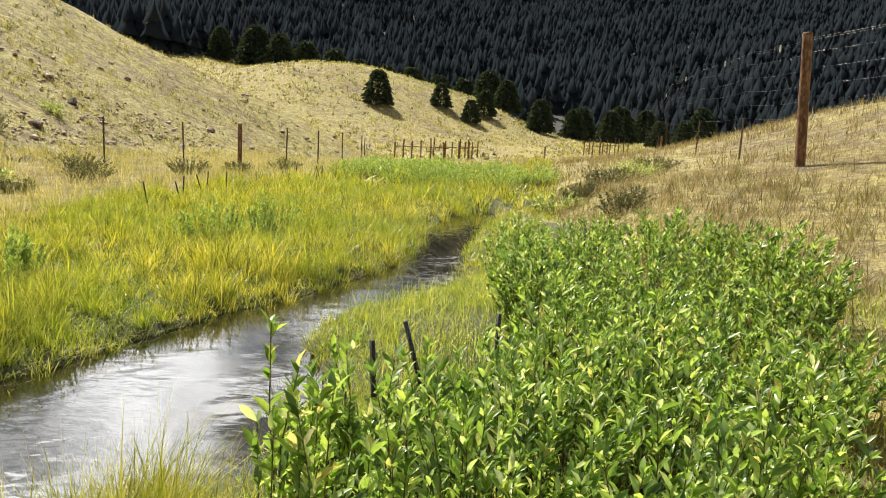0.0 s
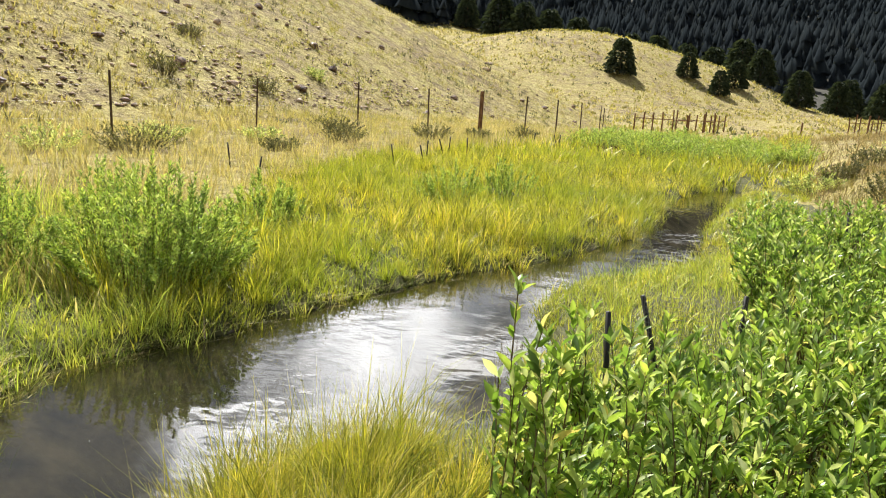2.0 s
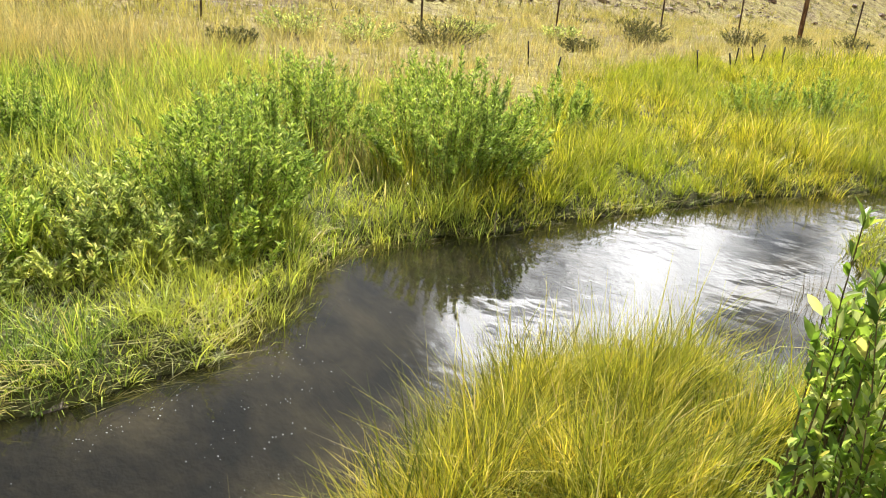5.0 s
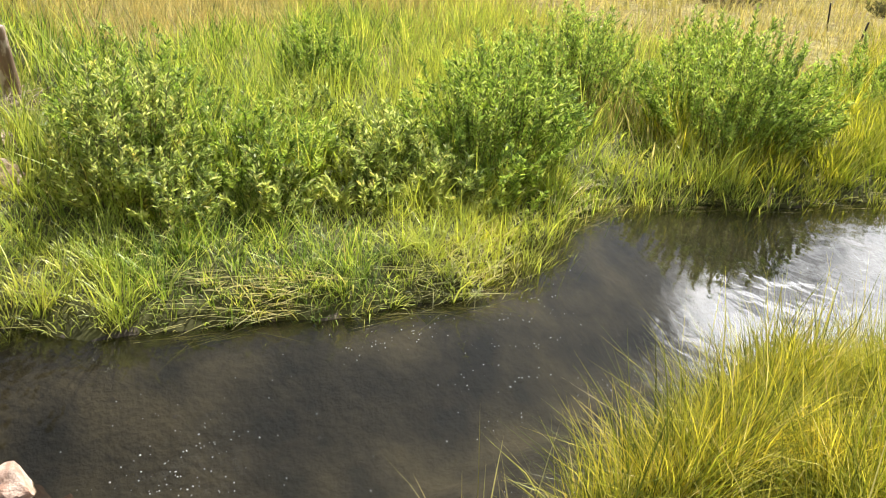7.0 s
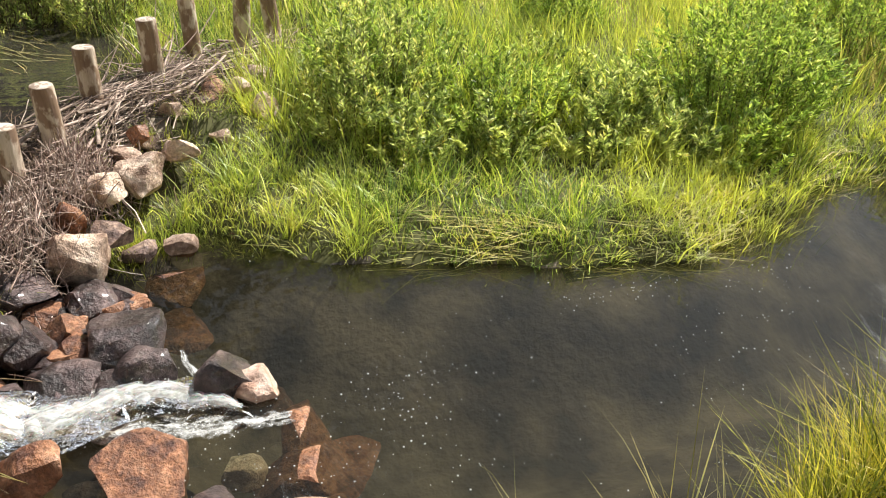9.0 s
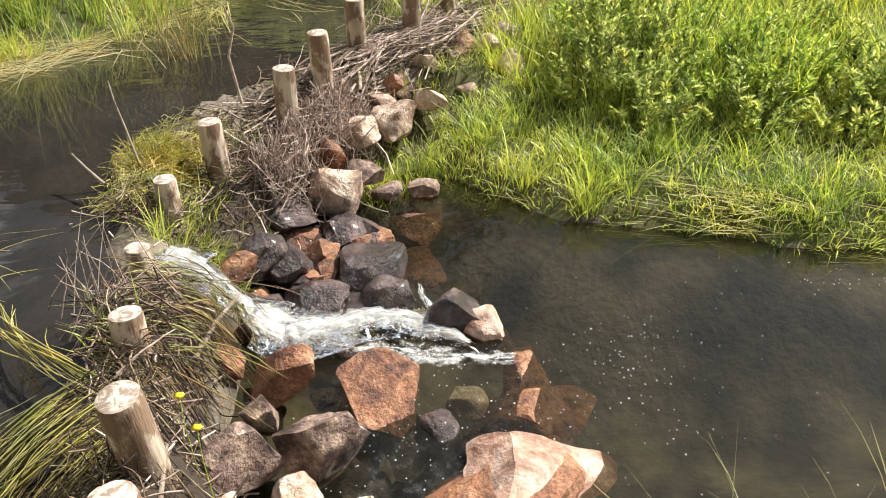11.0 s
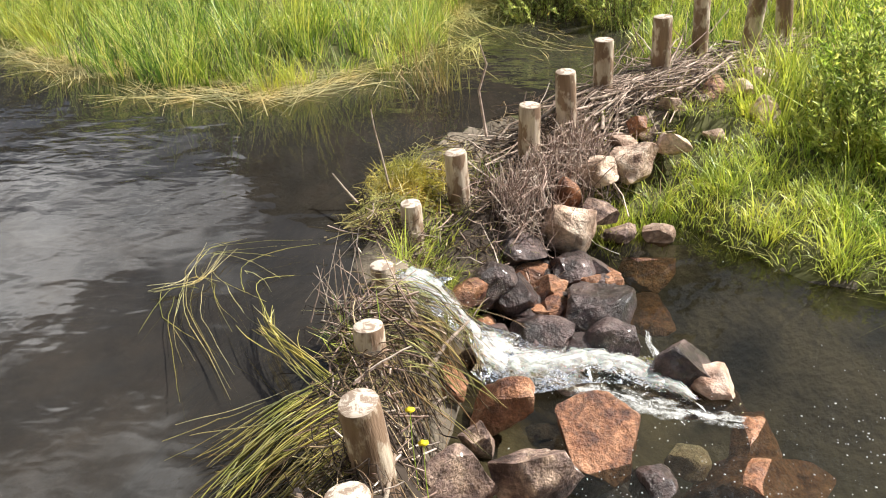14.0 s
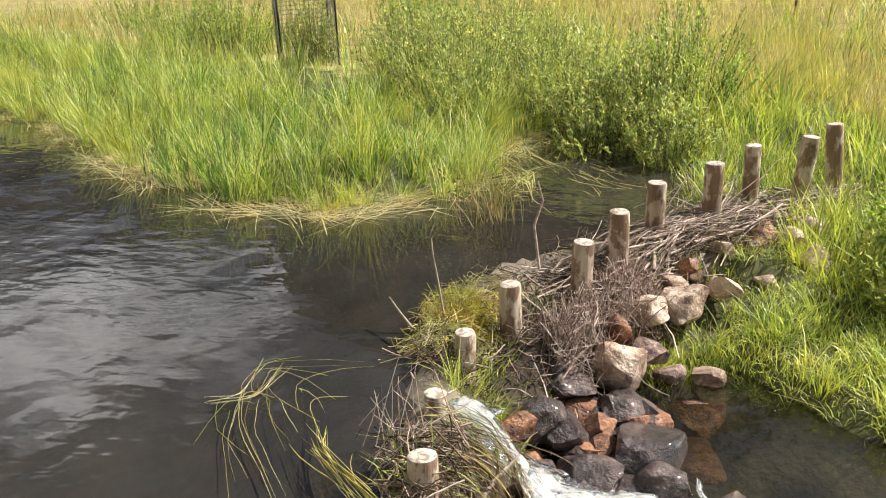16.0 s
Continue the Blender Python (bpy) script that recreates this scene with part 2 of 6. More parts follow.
def foam_material():
    """Aerated water: white streaks along the flow, clear between them."""
    m = Nodes("foam")
    flow = m.node("ShaderNodeTexCoord").outputs["UV"]
    streak = m.noise(1.0, 5, 0.65, m.node("ShaderNodeMapping", Vector=flow, Scale=(9.0, 11.0, 1.0)).outputs["Vector"], 0.6)
    fine = m.noise(75.0, 5, 0.7)
    x = m.node("ShaderNodeSeparateXYZ", Vector=flow).outputs["X"]
    edge = m.math("SUBTRACT", 1.0, m.math("POWER", m.math("ABSOLUTE", m.math("SUBTRACT", m.math("MULTIPLY", x, 2.0), 1.0)), 2.5))
    cover = m.math("MULTIPLY", m.math("ADD", m.math("MULTIPLY", streak, 0.7), m.math("MULTIPLY", fine, 0.3)), edge)
    white = m.principled((0.56, 0.575, 0.57), 0.45, m.bump(m.math("ADD", streak, m.math("MULTIPLY", fine, 0.3)), 0.3, 0.010), Subsurface_Weight=0.2)
    both = m.node("ShaderNodeMixShader", Fac=m.ramp(cover, (0.30, 0.0), (0.62, 0.80)))
    m.put(both.inputs[1], m.node("ShaderNodeBsdfTransparent", Color=(0.92, 0.90, 0.86, 1)).outputs["BSDF"])
    m.put(both.inputs[2], white)
    return m.done(both.outputs["Shader"])


def lace_material():
    """Thin lacy foam on the water: threads and holes."""
    m = Nodes("lacy_foam")
    flow = m.node("ShaderNodeTexCoord").outputs["UV"]
    x = m.node("ShaderNodeSeparateXYZ", Vector=flow).outputs["X"]
    edge = m.math("SUBTRACT", 1.0, m.math("POWER", m.math("ABSOLUTE", m.math("SUBTRACT", m.math("MULTIPLY", x, 2.0), 1.0)), 1.5))
    thread = m.noise(1.0, 5, 0.7, m.node("ShaderNodeMapping", Vector=flow, Scale=(6.0, 9.0, 1.0)).outputs["Vector"], 0.7)
    cover = m.math("MULTIPLY", m.math("ADD", m.math("MULTIPLY", thread, 0.75), m.math("MULTIPLY", m.noise(60.0, 4, 0.7), 0.25)), edge)
    both = m.node("ShaderNodeMixShader", Fac=m.ramp(cover, (0.42, 0.0), (0.62, 0.75)))
    m.put(both.inputs[1], m.node("ShaderNodeBsdfTransparent").outputs["BSDF"])
    m.put(both.inputs[2], m.principled((0.78, 0.79, 0.78), 0.5))
    return m.done(both.outputs["Shader"])


def stick_material(name, *stops):
    """Dead wood: each stick has its own shade of grey or brown, with bark patches."""
    m = Nodes(name)
    island = m.node("ShaderNodeNewGeometry").outputs["Random Per Island"]
    colour = m.ramp(island, *stops)
    colour = m.mix(0.7, colour, m.ramp(m.noise(30.0, 4, 0.6), (0.36, (0.45, 0.38, 0.34)), (0.60, (1.15, 1.12, 1.1))), "MULTIPLY")
    return m.done(m.principled(colour, 0.85, m.bump(m.noise(160.0, 3), 0.5, 0.002)))


def film_material():
    """A thin clear film of running water."""
    m = Nodes("running_film")
    normal = m.bump(m.noise(32.0, 3), 0.8, 0.02)
    top = m.node("ShaderNodeMixShader", Fac=m.node("ShaderNodeFresnel", IOR=1.5, Normal=normal).outputs["Fac"])
    m.put(top.inputs[1], m.node("ShaderNodeBsdfTransparent", Color=(0.70, 0.62, 0.50, 1)).outputs["BSDF"])
    m.put(top.inputs[2], m.node("ShaderNodeBsdfGlossy", Color=(1, 1, 1, 1), Roughness=0.04, Normal=normal).outputs["BSDF"])
    return m.done(top.outputs["Shader"])


M_SOIL, M_BED = soil_material(), bed_material()
# ground under lush grass, coloured dark so gaps between tufts look shaded
M_THATCH = plain_material("dark_thatch", (0.070, 0.072, 0.018), 0.9, 0.0, 9.0)
M_LITTER = plain_material("forest_litter", (0.055, 0.054, 0.044), 0.95, 0.0, 0.4)
M_LOWER = water_material("stream_water", 0.085, (1.0, 1.7, 1.0), 0.36, 1.34, (0.012, 0.012, 0.009), (0.028, 0.025, 0.018), riffle=1.7, tint=(0.64, 0.64, 0.52, 1))
M_UPPER = water_material("pond_water", 0.19, (1.9, 1.0, 1.0), 0.72, 1.46, (0.022, 0.020, 0.017), (0.042, 0.038, 0.033))
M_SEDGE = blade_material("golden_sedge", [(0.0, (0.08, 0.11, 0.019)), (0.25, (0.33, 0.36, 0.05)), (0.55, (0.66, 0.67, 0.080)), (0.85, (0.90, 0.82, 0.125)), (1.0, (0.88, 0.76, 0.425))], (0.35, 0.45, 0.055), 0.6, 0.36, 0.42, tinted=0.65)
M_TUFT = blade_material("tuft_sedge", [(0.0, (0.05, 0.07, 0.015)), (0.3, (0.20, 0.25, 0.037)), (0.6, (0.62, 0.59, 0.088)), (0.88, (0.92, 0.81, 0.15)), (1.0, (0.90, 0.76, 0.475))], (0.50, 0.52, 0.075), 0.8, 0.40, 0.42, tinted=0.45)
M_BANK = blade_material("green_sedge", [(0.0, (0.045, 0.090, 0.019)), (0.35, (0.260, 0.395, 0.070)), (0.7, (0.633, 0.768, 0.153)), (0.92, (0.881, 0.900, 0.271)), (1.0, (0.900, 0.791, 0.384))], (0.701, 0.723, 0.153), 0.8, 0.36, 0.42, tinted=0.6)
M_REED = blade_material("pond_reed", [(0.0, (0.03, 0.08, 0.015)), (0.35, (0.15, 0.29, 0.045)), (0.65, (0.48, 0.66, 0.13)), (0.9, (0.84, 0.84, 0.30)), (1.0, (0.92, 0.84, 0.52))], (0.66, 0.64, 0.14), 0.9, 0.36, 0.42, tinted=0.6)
M_STRAW = blade_material("dry_straw", [(0.0, (0.40, 0.33, 0.15)), (0.5, (0.62, 0.54, 0.29)), (1.0, (0.76, 0.68, 0.44))], (0.46, 0.44, 0.13), 0.35, 0.4, 0.6)
M_DRY = blade_material("dry_slope_straw", [(0.0, (0.26, 0.19, 0.09)), (0.5, (0.46, 0.37, 0.20)), (1.0, (0.64, 0.55, 0.34))], (0.30, 0.22, 0.11), 0.9, 0.3, 0.7)
M_DEBRIS = blade_material("brown_debris", [(0.0, (0.16, 0.11, 0.06)), (0.6, (0.38, 0.29, 0.16)), (1.0, (0.62, 0.52, 0.30))], (0.36, 0.34, 0.09), 3.0, 0.2, 0.7)
M_HILLGRASS = blade_material("bunch_grass", [(0.0, (0.38, 0.33, 0.12)), (0.5, (0.56, 0.50, 0.20)), (1.0, (0.68, 0.61, 0.30))], (0.38, 0.38, 0.09), 0.10, 0.4, 0.7)
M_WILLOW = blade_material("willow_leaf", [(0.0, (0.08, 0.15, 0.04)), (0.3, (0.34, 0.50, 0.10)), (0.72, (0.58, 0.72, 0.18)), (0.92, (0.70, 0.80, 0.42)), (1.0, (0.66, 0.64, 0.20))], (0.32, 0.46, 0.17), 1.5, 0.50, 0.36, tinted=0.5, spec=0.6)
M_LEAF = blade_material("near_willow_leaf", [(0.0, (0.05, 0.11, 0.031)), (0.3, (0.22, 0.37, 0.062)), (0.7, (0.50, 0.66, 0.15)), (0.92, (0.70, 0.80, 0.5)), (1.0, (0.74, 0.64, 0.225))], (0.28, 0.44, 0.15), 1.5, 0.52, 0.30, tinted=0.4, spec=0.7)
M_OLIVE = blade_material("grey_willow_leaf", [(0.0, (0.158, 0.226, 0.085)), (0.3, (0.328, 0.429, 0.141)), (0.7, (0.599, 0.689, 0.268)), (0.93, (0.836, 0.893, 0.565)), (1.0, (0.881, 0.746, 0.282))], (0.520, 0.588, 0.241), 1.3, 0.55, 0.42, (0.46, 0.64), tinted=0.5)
M_SAGE = blade_material("sage_leaf", [(0.0, (0.08, 0.09, 0.045)), (0.6, (0.21, 0.22, 0.11)), (1.0, (0.42, 0.41, 0.20))], (0.20, 0.19, 0.10), 1.0, 0.25, 0.7)
M_NEEDLE = blade_material("spruce_needles", [(0.0, (0.034, 0.054, 0.036)), (0.6, (0.060, 0.085, 0.052)), (1.0, (0.090, 0.115, 0.066))], (0.066, 0.076, 0.055), 0.05, 0.25, 0.8, spec=0.1)
# distance haze is put into the needle colour as a bluish tone
M_FOREST = blade_material("hazy_forest_needles", [(0.0, (0.029, 0.036, 0.045)), (0.6, (0.035, 0.043, 0.052)), (1.0, (0.042, 0.050, 0.056))], (0.036, 0.046, 0.056), 0.03, 0.40, 0.95, spec=0.0)
M_STEM = wood_material("willow_bark", (0.10, 0.075, 0.04), (0.27, 0.21, 0.12), (30, 30, 6))
M_TWIG = wood_material("dead_brush", (0.085, 0.060, 0.045), (0.44, 0.35, 0.285), (20, 20, 20))
M_LOG = wood_material("weathered_log", (0.25, 0.175, 0.125), (0.68, 0.575, 0.46), (11, 11, 1.6), bark=(0.34, 0.23, 0.16))
M_POST = wood_material("brown_post", (0.13, 0.062, 0.032), (0.30, 0.165, 0.09))
M_CUT = cut_wood_material()
M_TRUNK = wood_material("spruce_bark", (0.03, 0.022, 0.016), (0.10, 0.075, 0.05))
M_STEEL = plain_material("rusted_steel", (0.11, 0.075, 0.055), 0.7, 0.4)
M_STAKE = plain_material("black_stake", (0.012, 0.012, 0.012), 0.5)
M_WIRE = plain_material("galvanised_wire", (0.30, 0.29, 0.28), 0.45, 0.7)
M_NET = plain_material("plastic_net", (0.20, 0.20, 0.18), 0.4)
M_CLIP = plain_material("white_insulator", (0.80, 0.80, 0.78), 0.4)
M_PALE = stone_material("pale_granite", (0.40, 0.27, 0.19), (0.66, 0.50, 0.39), (0.78, 0.66, 0.54), 0.0, 45.0, 0.2, 0.75, 0.42, 0.9)
M_RED = stone_material("red_rock", (0.10, 0.036, 0.020), (0.32, 0.140, 0.066), (0.44, 0.23, 0.13), 0.45, 60.0, 0.08, 0.85, 0.6, 1.0)
M_ROSE = stone_material("rose_granite", (0.24, 0.115, 0.075), (0.48, 0.30, 0.22), (0.64, 0.49, 0.41), 0.1, 45.0, 0.3, 0.6, 0.35, 0.6)
M_GREY = stone_material("grey_rock", (0.05, 0.030, 0.026), (0.25, 0.17, 0.145), (0.60, 0.44, 0.33), 0.25, 50.0, 0.5, 0.9, 0.55, 1.0)
M_WET = stone_material("wet_black_rock", (0.018, 0.011, 0.010), (0.060, 0.038, 0.036), (0.17, 0.12, 0.115), 0.66, 40.0, 0.10, 0.6, 0.6, 1.0)
M_SCREE = stick_material("hill_rock", (0.0, (0.20, 0.14, 0.10)), (0.5, (0.38, 0.29, 0.22)), (1.0, (0.56, 0.47, 0.37)))
M_FOAM, M_FILM, M_LACE = foam_material(), film_material(), lace_material()
M_BROWN = stick_material("dark_brush", (0.0, (0.020, 0.012, 0.008)), (0.62, (0.055, 0.034, 0.022)), (0.88, (0.20, 0.135, 0.075)), (1.0, (0.58, 0.47, 0.30)))
M_ROT = plain_material("rotted_debris", (0.040, 0.027, 0.018), 0.9, 0.0, 45.0)
M_PINK = stick_material("bleached_twigs", (0.0, (0.20, 0.13, 0.105)), (0.5, (0.46, 0.35, 0.30)), (1.0, (0.68, 0.60, 0.53)))
M_WOVEN = stick_material("woven_sticks", (0.0, (0.04, 0.028, 0.020)), (0.40, (0.20, 0.14, 0.11)), (0.78, (0.46, 0.36, 0.29)), (1.0, (0.68, 0.58, 0.50)))
M_MOSS = blade_material("yellow_moss", [(0.0, (0.16, 0.15, 0.02)), (0.5, (0.42, 0.38, 0.05)), (1.0, (0.64, 0.56, 0.10))], (0.40, 0.30, 0.08), 6.0, 0.3, 0.8)
M_FAN = blade_material("trailing_leaf", [(0.0, (0.09, 0.075, 0.025)), (0.30, (0.40, 0.40, 0.08)), (0.65, (0.72, 0.66, 0.17)), (1.0, (0.80, 0.74, 0.44))], (0.40, 0.32, 0.12), 4.0, 0.25, 0.45)
M_HANG = blade_material("hanging_sedge", [(0.0, (0.05, 0.035, 0.018)), (0.45, (0.16, 0.12, 0.05)), (0.8, (0.34, 0.30, 0.09)), (1.0, (0.58, 0.54, 0.22))], (0.20, 0.11, 0.05), 5.0, 0.2, 0.6)
M_SPECK = plain_material("foam_fleck", (0.85, 0.86, 0.85), 0.4)
M_FLOWER = plain_material("yellow_petal", (0.85, 0.68, 0.02), 0.6)

# ---------------------------------------------------------------- building helpers
def solid(name, verts, faces, material, parent=None, label="", smooth_shade=False):
    """One mesh object out of arrays: verts (n, 3), faces a list of (n, 3) and (n, 4) index arrays."""
    verts = np.asarray(verts, np.float32).reshape(-1, 3)
    faces = [np.asarray(f, np.int32) for f in faces if len(f)]
    data = bpy.data.meshes.new(name)
    data.vertices.add(len(verts))
    data.vertices.foreach_set("co", verts.ravel())
    loops = np.concatenate([f.ravel() for f in faces])
    sizes = np.concatenate([np.full(len(f), f.shape[1]) for f in faces])
    data.loops.add(len(loops))
    data.loops.foreach_set("vertex_index", loops)
    data.polygons.add(len(sizes))
    data.polygons.foreach_set("loop_start", np.concatenate([[0], np.cumsum(sizes)[:-1]]).astype(np.int32))
    if smooth_shade:
        data.polygons.foreach_set("use_smooth", np.ones(len(sizes), bool))
    data.update(calc_edges=True)
    data.materials.append(material)
    ob = new(name, data)
    if parent:
        ob.parent = parent
    if label:
        ob["label"] = label
    return ob


def part(name, bm, material, parent, label=""):
    """Links a bmesh as one mesh object under a thing."""
    data = bpy.data.meshes.new(name)
    bm.to_mesh(data)
    bm.free()
    for mat in material if isinstance(material, (list, tuple)) else [material]:
        data.materials.append(mat)
    ob = new(name, data)
    if parent:
        ob.parent = parent
    if label:
        ob["label"] = label
    return ob


def empty(name, place, turn=0.0):
    ob = new(name)
    ob.matrix_world = pose(*place, 0, 0, turn)
    return ob


def unit(v):
    return v / (np.linalg.norm(v, axis=-1, keepdims=True) + 1e-9)


def tubes(lines, radii, sides=5):
    """Tapered tubes along lines (n, k, 3) with radii (n, k)."""
    lines = np.asarray(lines, float)
    n, k, _ = lines.shape
    radii = np.broadcast_to(np.asarray(radii, float), (n, k))
    along = unit(np.gradient(lines, axis=1))
    ref = np.where(np.abs(along[..., 2:3]) > 0.9, [1.0, 0, 0], [0, 0, 1.0])
    a = unit(np.cross(along, ref))
    b = np.cross(along, a)
    ang = np.arange(sides) * 2 * np.pi / sides
    ring = a[:, :, None] * np.cos(ang)[:, None] + b[:, :, None] * np.sin(ang)[:, None]
    verts = lines[:, :, None] + ring * radii[:, :, None, None]
    base = (np.arange(n)[:, None, None] * k + np.arange(k - 1)[None, :, None]) * sides
    i, j = np.arange(sides), (np.arange(sides) + 1) % sides
    quads = np.stack([base + i, base + j, base + sides + j, base + sides + i], -1).reshape(-1, 4)
    caps = []
    if sides == 4:
        caps = [np.arange(n)[:, None] * k * sides + np.array([3, 2, 1, 0]), (np.arange(n)[:, None] * k + k - 1) * sides + np.array([0, 1, 2, 3])]
        quads = np.concatenate([quads, *caps])
    return verts.reshape(-1, 3), quads


def blades(root, height, width, rng, lean=0.35, bend=0.5, segments=3, heading=None, flat=None):
    """Grass blades that taper and arch: verts and faces."""
    n = len(root)
    turn = rng.uniform(0, 2 * np.pi, n) if heading is None else heading + rng.normal(0, 0.6 if flat is None else 0.28, n)
    way = np.stack([np.cos(turn), np.sin(turn), np.zeros(n)], -1)
    side = np.stack([-np.sin(turn + rng.normal(0, 0.7, n)), np.cos(turn + rng.normal(0, 0.7, n)), np.zeros(n)], -1)
    tilt = np.abs(rng.normal(0, lean, n)) + 0.04
    if flat is not None:
        tilt = tilt + flat
    curl = np.abs(rng.normal(bend, bend * 0.5, n))
    height, width = np.broadcast_to(height, (n,)), np.broadcast_to(width, (n,))
    steps = segments
    spine = [np.asarray(root, float)]
    for s in range(steps):
        a = tilt + curl * (s + 0.5) / steps
        a = np.minimum(a, 2.2)
        spine.append(spine[-1] + (way * np.sin(a)[:, None] + np.array([0, 0, 1.0]) * np.cos(a)[:, None]) * (height / steps)[:, None])
    verts = []
    for s in range(steps):
        w = (width * (1.0 - 0.75 * (s / steps) ** 1.5) * 0.5)[:, None] * side
        verts += [spine[s] - w, spine[s] + w]
    verts.append(spine[-1])
    per = 2 * steps + 1
    v = np.stack(verts, 1)
    base = np.arange(n)[:, None] * per
    quads = [base + np.array([2 * s, 2 * s + 1, 2 * s + 3, 2 * s + 2]) for s in range(steps - 1)]
    tips = base + np.array([2 * steps - 2, 2 * steps - 1, 2 * steps])
    return v.reshape(-1, 3), np.concatenate(quads) if quads else np.zeros((0, 4), int), tips


def grass(name, xy, height, width, material, seed, label="", lean=0.35, bend=0.5, segments=3, heading=None, sink=0.02, category="grass", level=None, clump=0, spread=0.05, flat=None, hummock=0.0):
    """Grass of one zone as one mesh; clump: about how many blades grow in each tuft; hummock: width of its humps and hollows."""
    rng = np.random.RandomState(seed)
    n = len(xy)
    if clump and n > clump:
        k = n // clump
        own = rng.randint(0, k, n)
        size = np.exp(rng.normal(0, 0.42, k))
        off = rng.normal(0, 1, (n, 2))
        xy = xy[own] + off * (spread * size[own])[:, None]
        height = np.broadcast_to(height, (n,)) * np.clip(rng.normal(1.0, 0.27, k), 0.5, 1.6)[own]
        heading = np.arctan2(off[:, 1], off[:, 0]) + rng.normal(0, 0.5, n) if heading is None else heading
    if hummock:
        height = height * (0.50 + 0.68 * smooth(-0.55, 0.55, wobble(xy[:, 0], xy[:, 1], seed, hummock)))
    z = ground(xy[:, 0], xy[:, 1]) - sink
    if level is not None:
        z = np.maximum(z, level - 0.05)
    v, q, t = blades(np.column_stack([xy, z]), height, width, rng, lean, bend, segments, heading, flat)
    return tagged(solid(name, v, [q, t], material), label, category, kind="stuff")


def leaves(root, way, length, width, rng, fine=True, fold=0.25, droop=0.35):
    """Pointed leaves with a folded midrib, bent down a little towards the tip."""
    n = len(root)
    way = unit(way)
    side = unit(np.cross(way, rng.normal(0, 1, (n, 3))))
    up = np.cross(side, way)
    up *= np.sign(up[:, 2:3] + 1e-6)
    length, width = np.broadcast_to(length, (n,))[:, None], np.broadcast_to(width, (n,))[:, None]
    at = lambda s: root + way * length * s - up * length * droop * s * s * 0.6
    lift = up * width * fold
    tip, mid = at(1.0), None
    if not fine:
        m = at(0.45)
        v = np.stack([root, m - side * width * 0.5 + lift, tip, m + side * width * 0.5 + lift], 1)
        base = np.arange(n)[:, None] * 4
        tri = np.concatenate([base + np.array(f) for f in ([0, 2, 1], [0, 3, 2])])
        return v.reshape(-1, 3), np.zeros((0, 4), int), tri
    a, b = at(0.32), at(0.68)
    v = np.stack([root, a - side * width * 0.46 + lift, a, a + side * width * 0.46 + lift, b - side * width * 0.40 + lift, b, b + side * width * 0.40 + lift, tip], 1)
    base = np.arange(n)[:, None] * 8
    tri = np.concatenate([base + np.array(f) for f in ([0, 2, 1], [0, 3, 2], [4, 5, 7], [5, 6, 7])])
    quad = np.concatenate([base + np.array(f) for f in ([1, 2, 5, 4], [2, 3, 6, 5])])
    return v.reshape(-1, 3), quad, tri


def scatter(rng, n, x0, x1, y0, y1):
    return np.column_stack([rng.uniform(x0, x1, n), rng.uniform(y0, y1, n)])

# ---------------------------------------------------------------- shape of the land
LOWER = [(-3.45, -0.80), (-3.68, -0.30), (-3.30, 0.23), (-3.10, 0.80), (-2.92, 1.40), (-2.80, 1.90), (-2.95, 2.20), (-3.20, 2.70),
         (-3.35, 3.10), (-3.40, 3.50), (-3.13, 4.00), (-2.90, 4.50), (-2.60, 5.34), (-2.10, 6.50), (-1.80, 7.00), (-1.03, 8.37),
         (-0.55, 9.66), (-0.36, 11.60), (-0.29, 12.90), (0.20, 14.60), (0.80, 15.60), (1.20, 15.20), (0.62, 12.80), (0.42, 11.20),
         (0.32, 9.60), (0.22, 8.45), (-0.22, 7.72), (-0.68, 7.30), (-0.96, 6.75), (-1.00, 6.10), (-0.75, 5.40), (-0.62, 4.60),
         (-0.80, 3.95), (-1.25, 3.45), (-1.55, 2.90), (-1.64, 2.30), (-1.52, 1.70), (-1.36, 1.20), (-1.22, 0.60), (-1.05, 0.10),
         (-1.00, -0.40), (-1.15, -0.70), (-1.70, -0.90), (-2.28, -1.02), (-2.90, -0.96)]
UPPER = [(-12.0, -20.0), (-8.6, -11.5), (-7.15, -8.40), (-6.70, -6.90), (-5.40, -5.05), (-4.66, -3.60), (-4.66, -2.80), (-5.00, -2.28),
         (-5.55, -1.98), (-6.20, -2.15), (-6.80, -2.30), (-7.25, -1.95), (-6.75, -1.35), (-6.25, -0.75), (-5.75, -0.42), (-5.00, -0.62),
         (-4.50, -0.98), (-3.97, -1.42), (-3.10, -1.62), (-2.40, -1.42), (-1.80, -1.32), (-1.10, -1.22), (-0.60, -1.40), (-0.35, -2.60),
         (-0.90, -6.0), (-2.5, -12.0), (-6.0, -20.0)]
Z_UP = 0.35


def smooth(a, b, v):
    k = np.clip((v - a) / (b - a), 0, 1)
    return k * k * (3 - 2 * k)


def pool_distance(x, y, ring):
    """Distance to the shore of a pool, negative inside it."""
    best = np.full(x.shape, 1e9)
    inside = np.zeros(x.shape, bool)
    for (ax, ay), (bx, by) in zip(ring, ring[1:] + ring[:1]):
        ex, ey = bx - ax, by - ay
        k = np.clip(((x - ax) * ex + (y - ay) * ey) / (ex * ex + ey * ey), 0, 1)
        best = np.minimum(best, np.hypot(x - ax - k * ex, y - ay - k * ey))
        cross = (ay > y) != (by > y)
        inside ^= cross & (x < (bx - ax) * (y - ay) / (by - ay + 1e-12) + ax)
    return np.where(inside, -best, best)


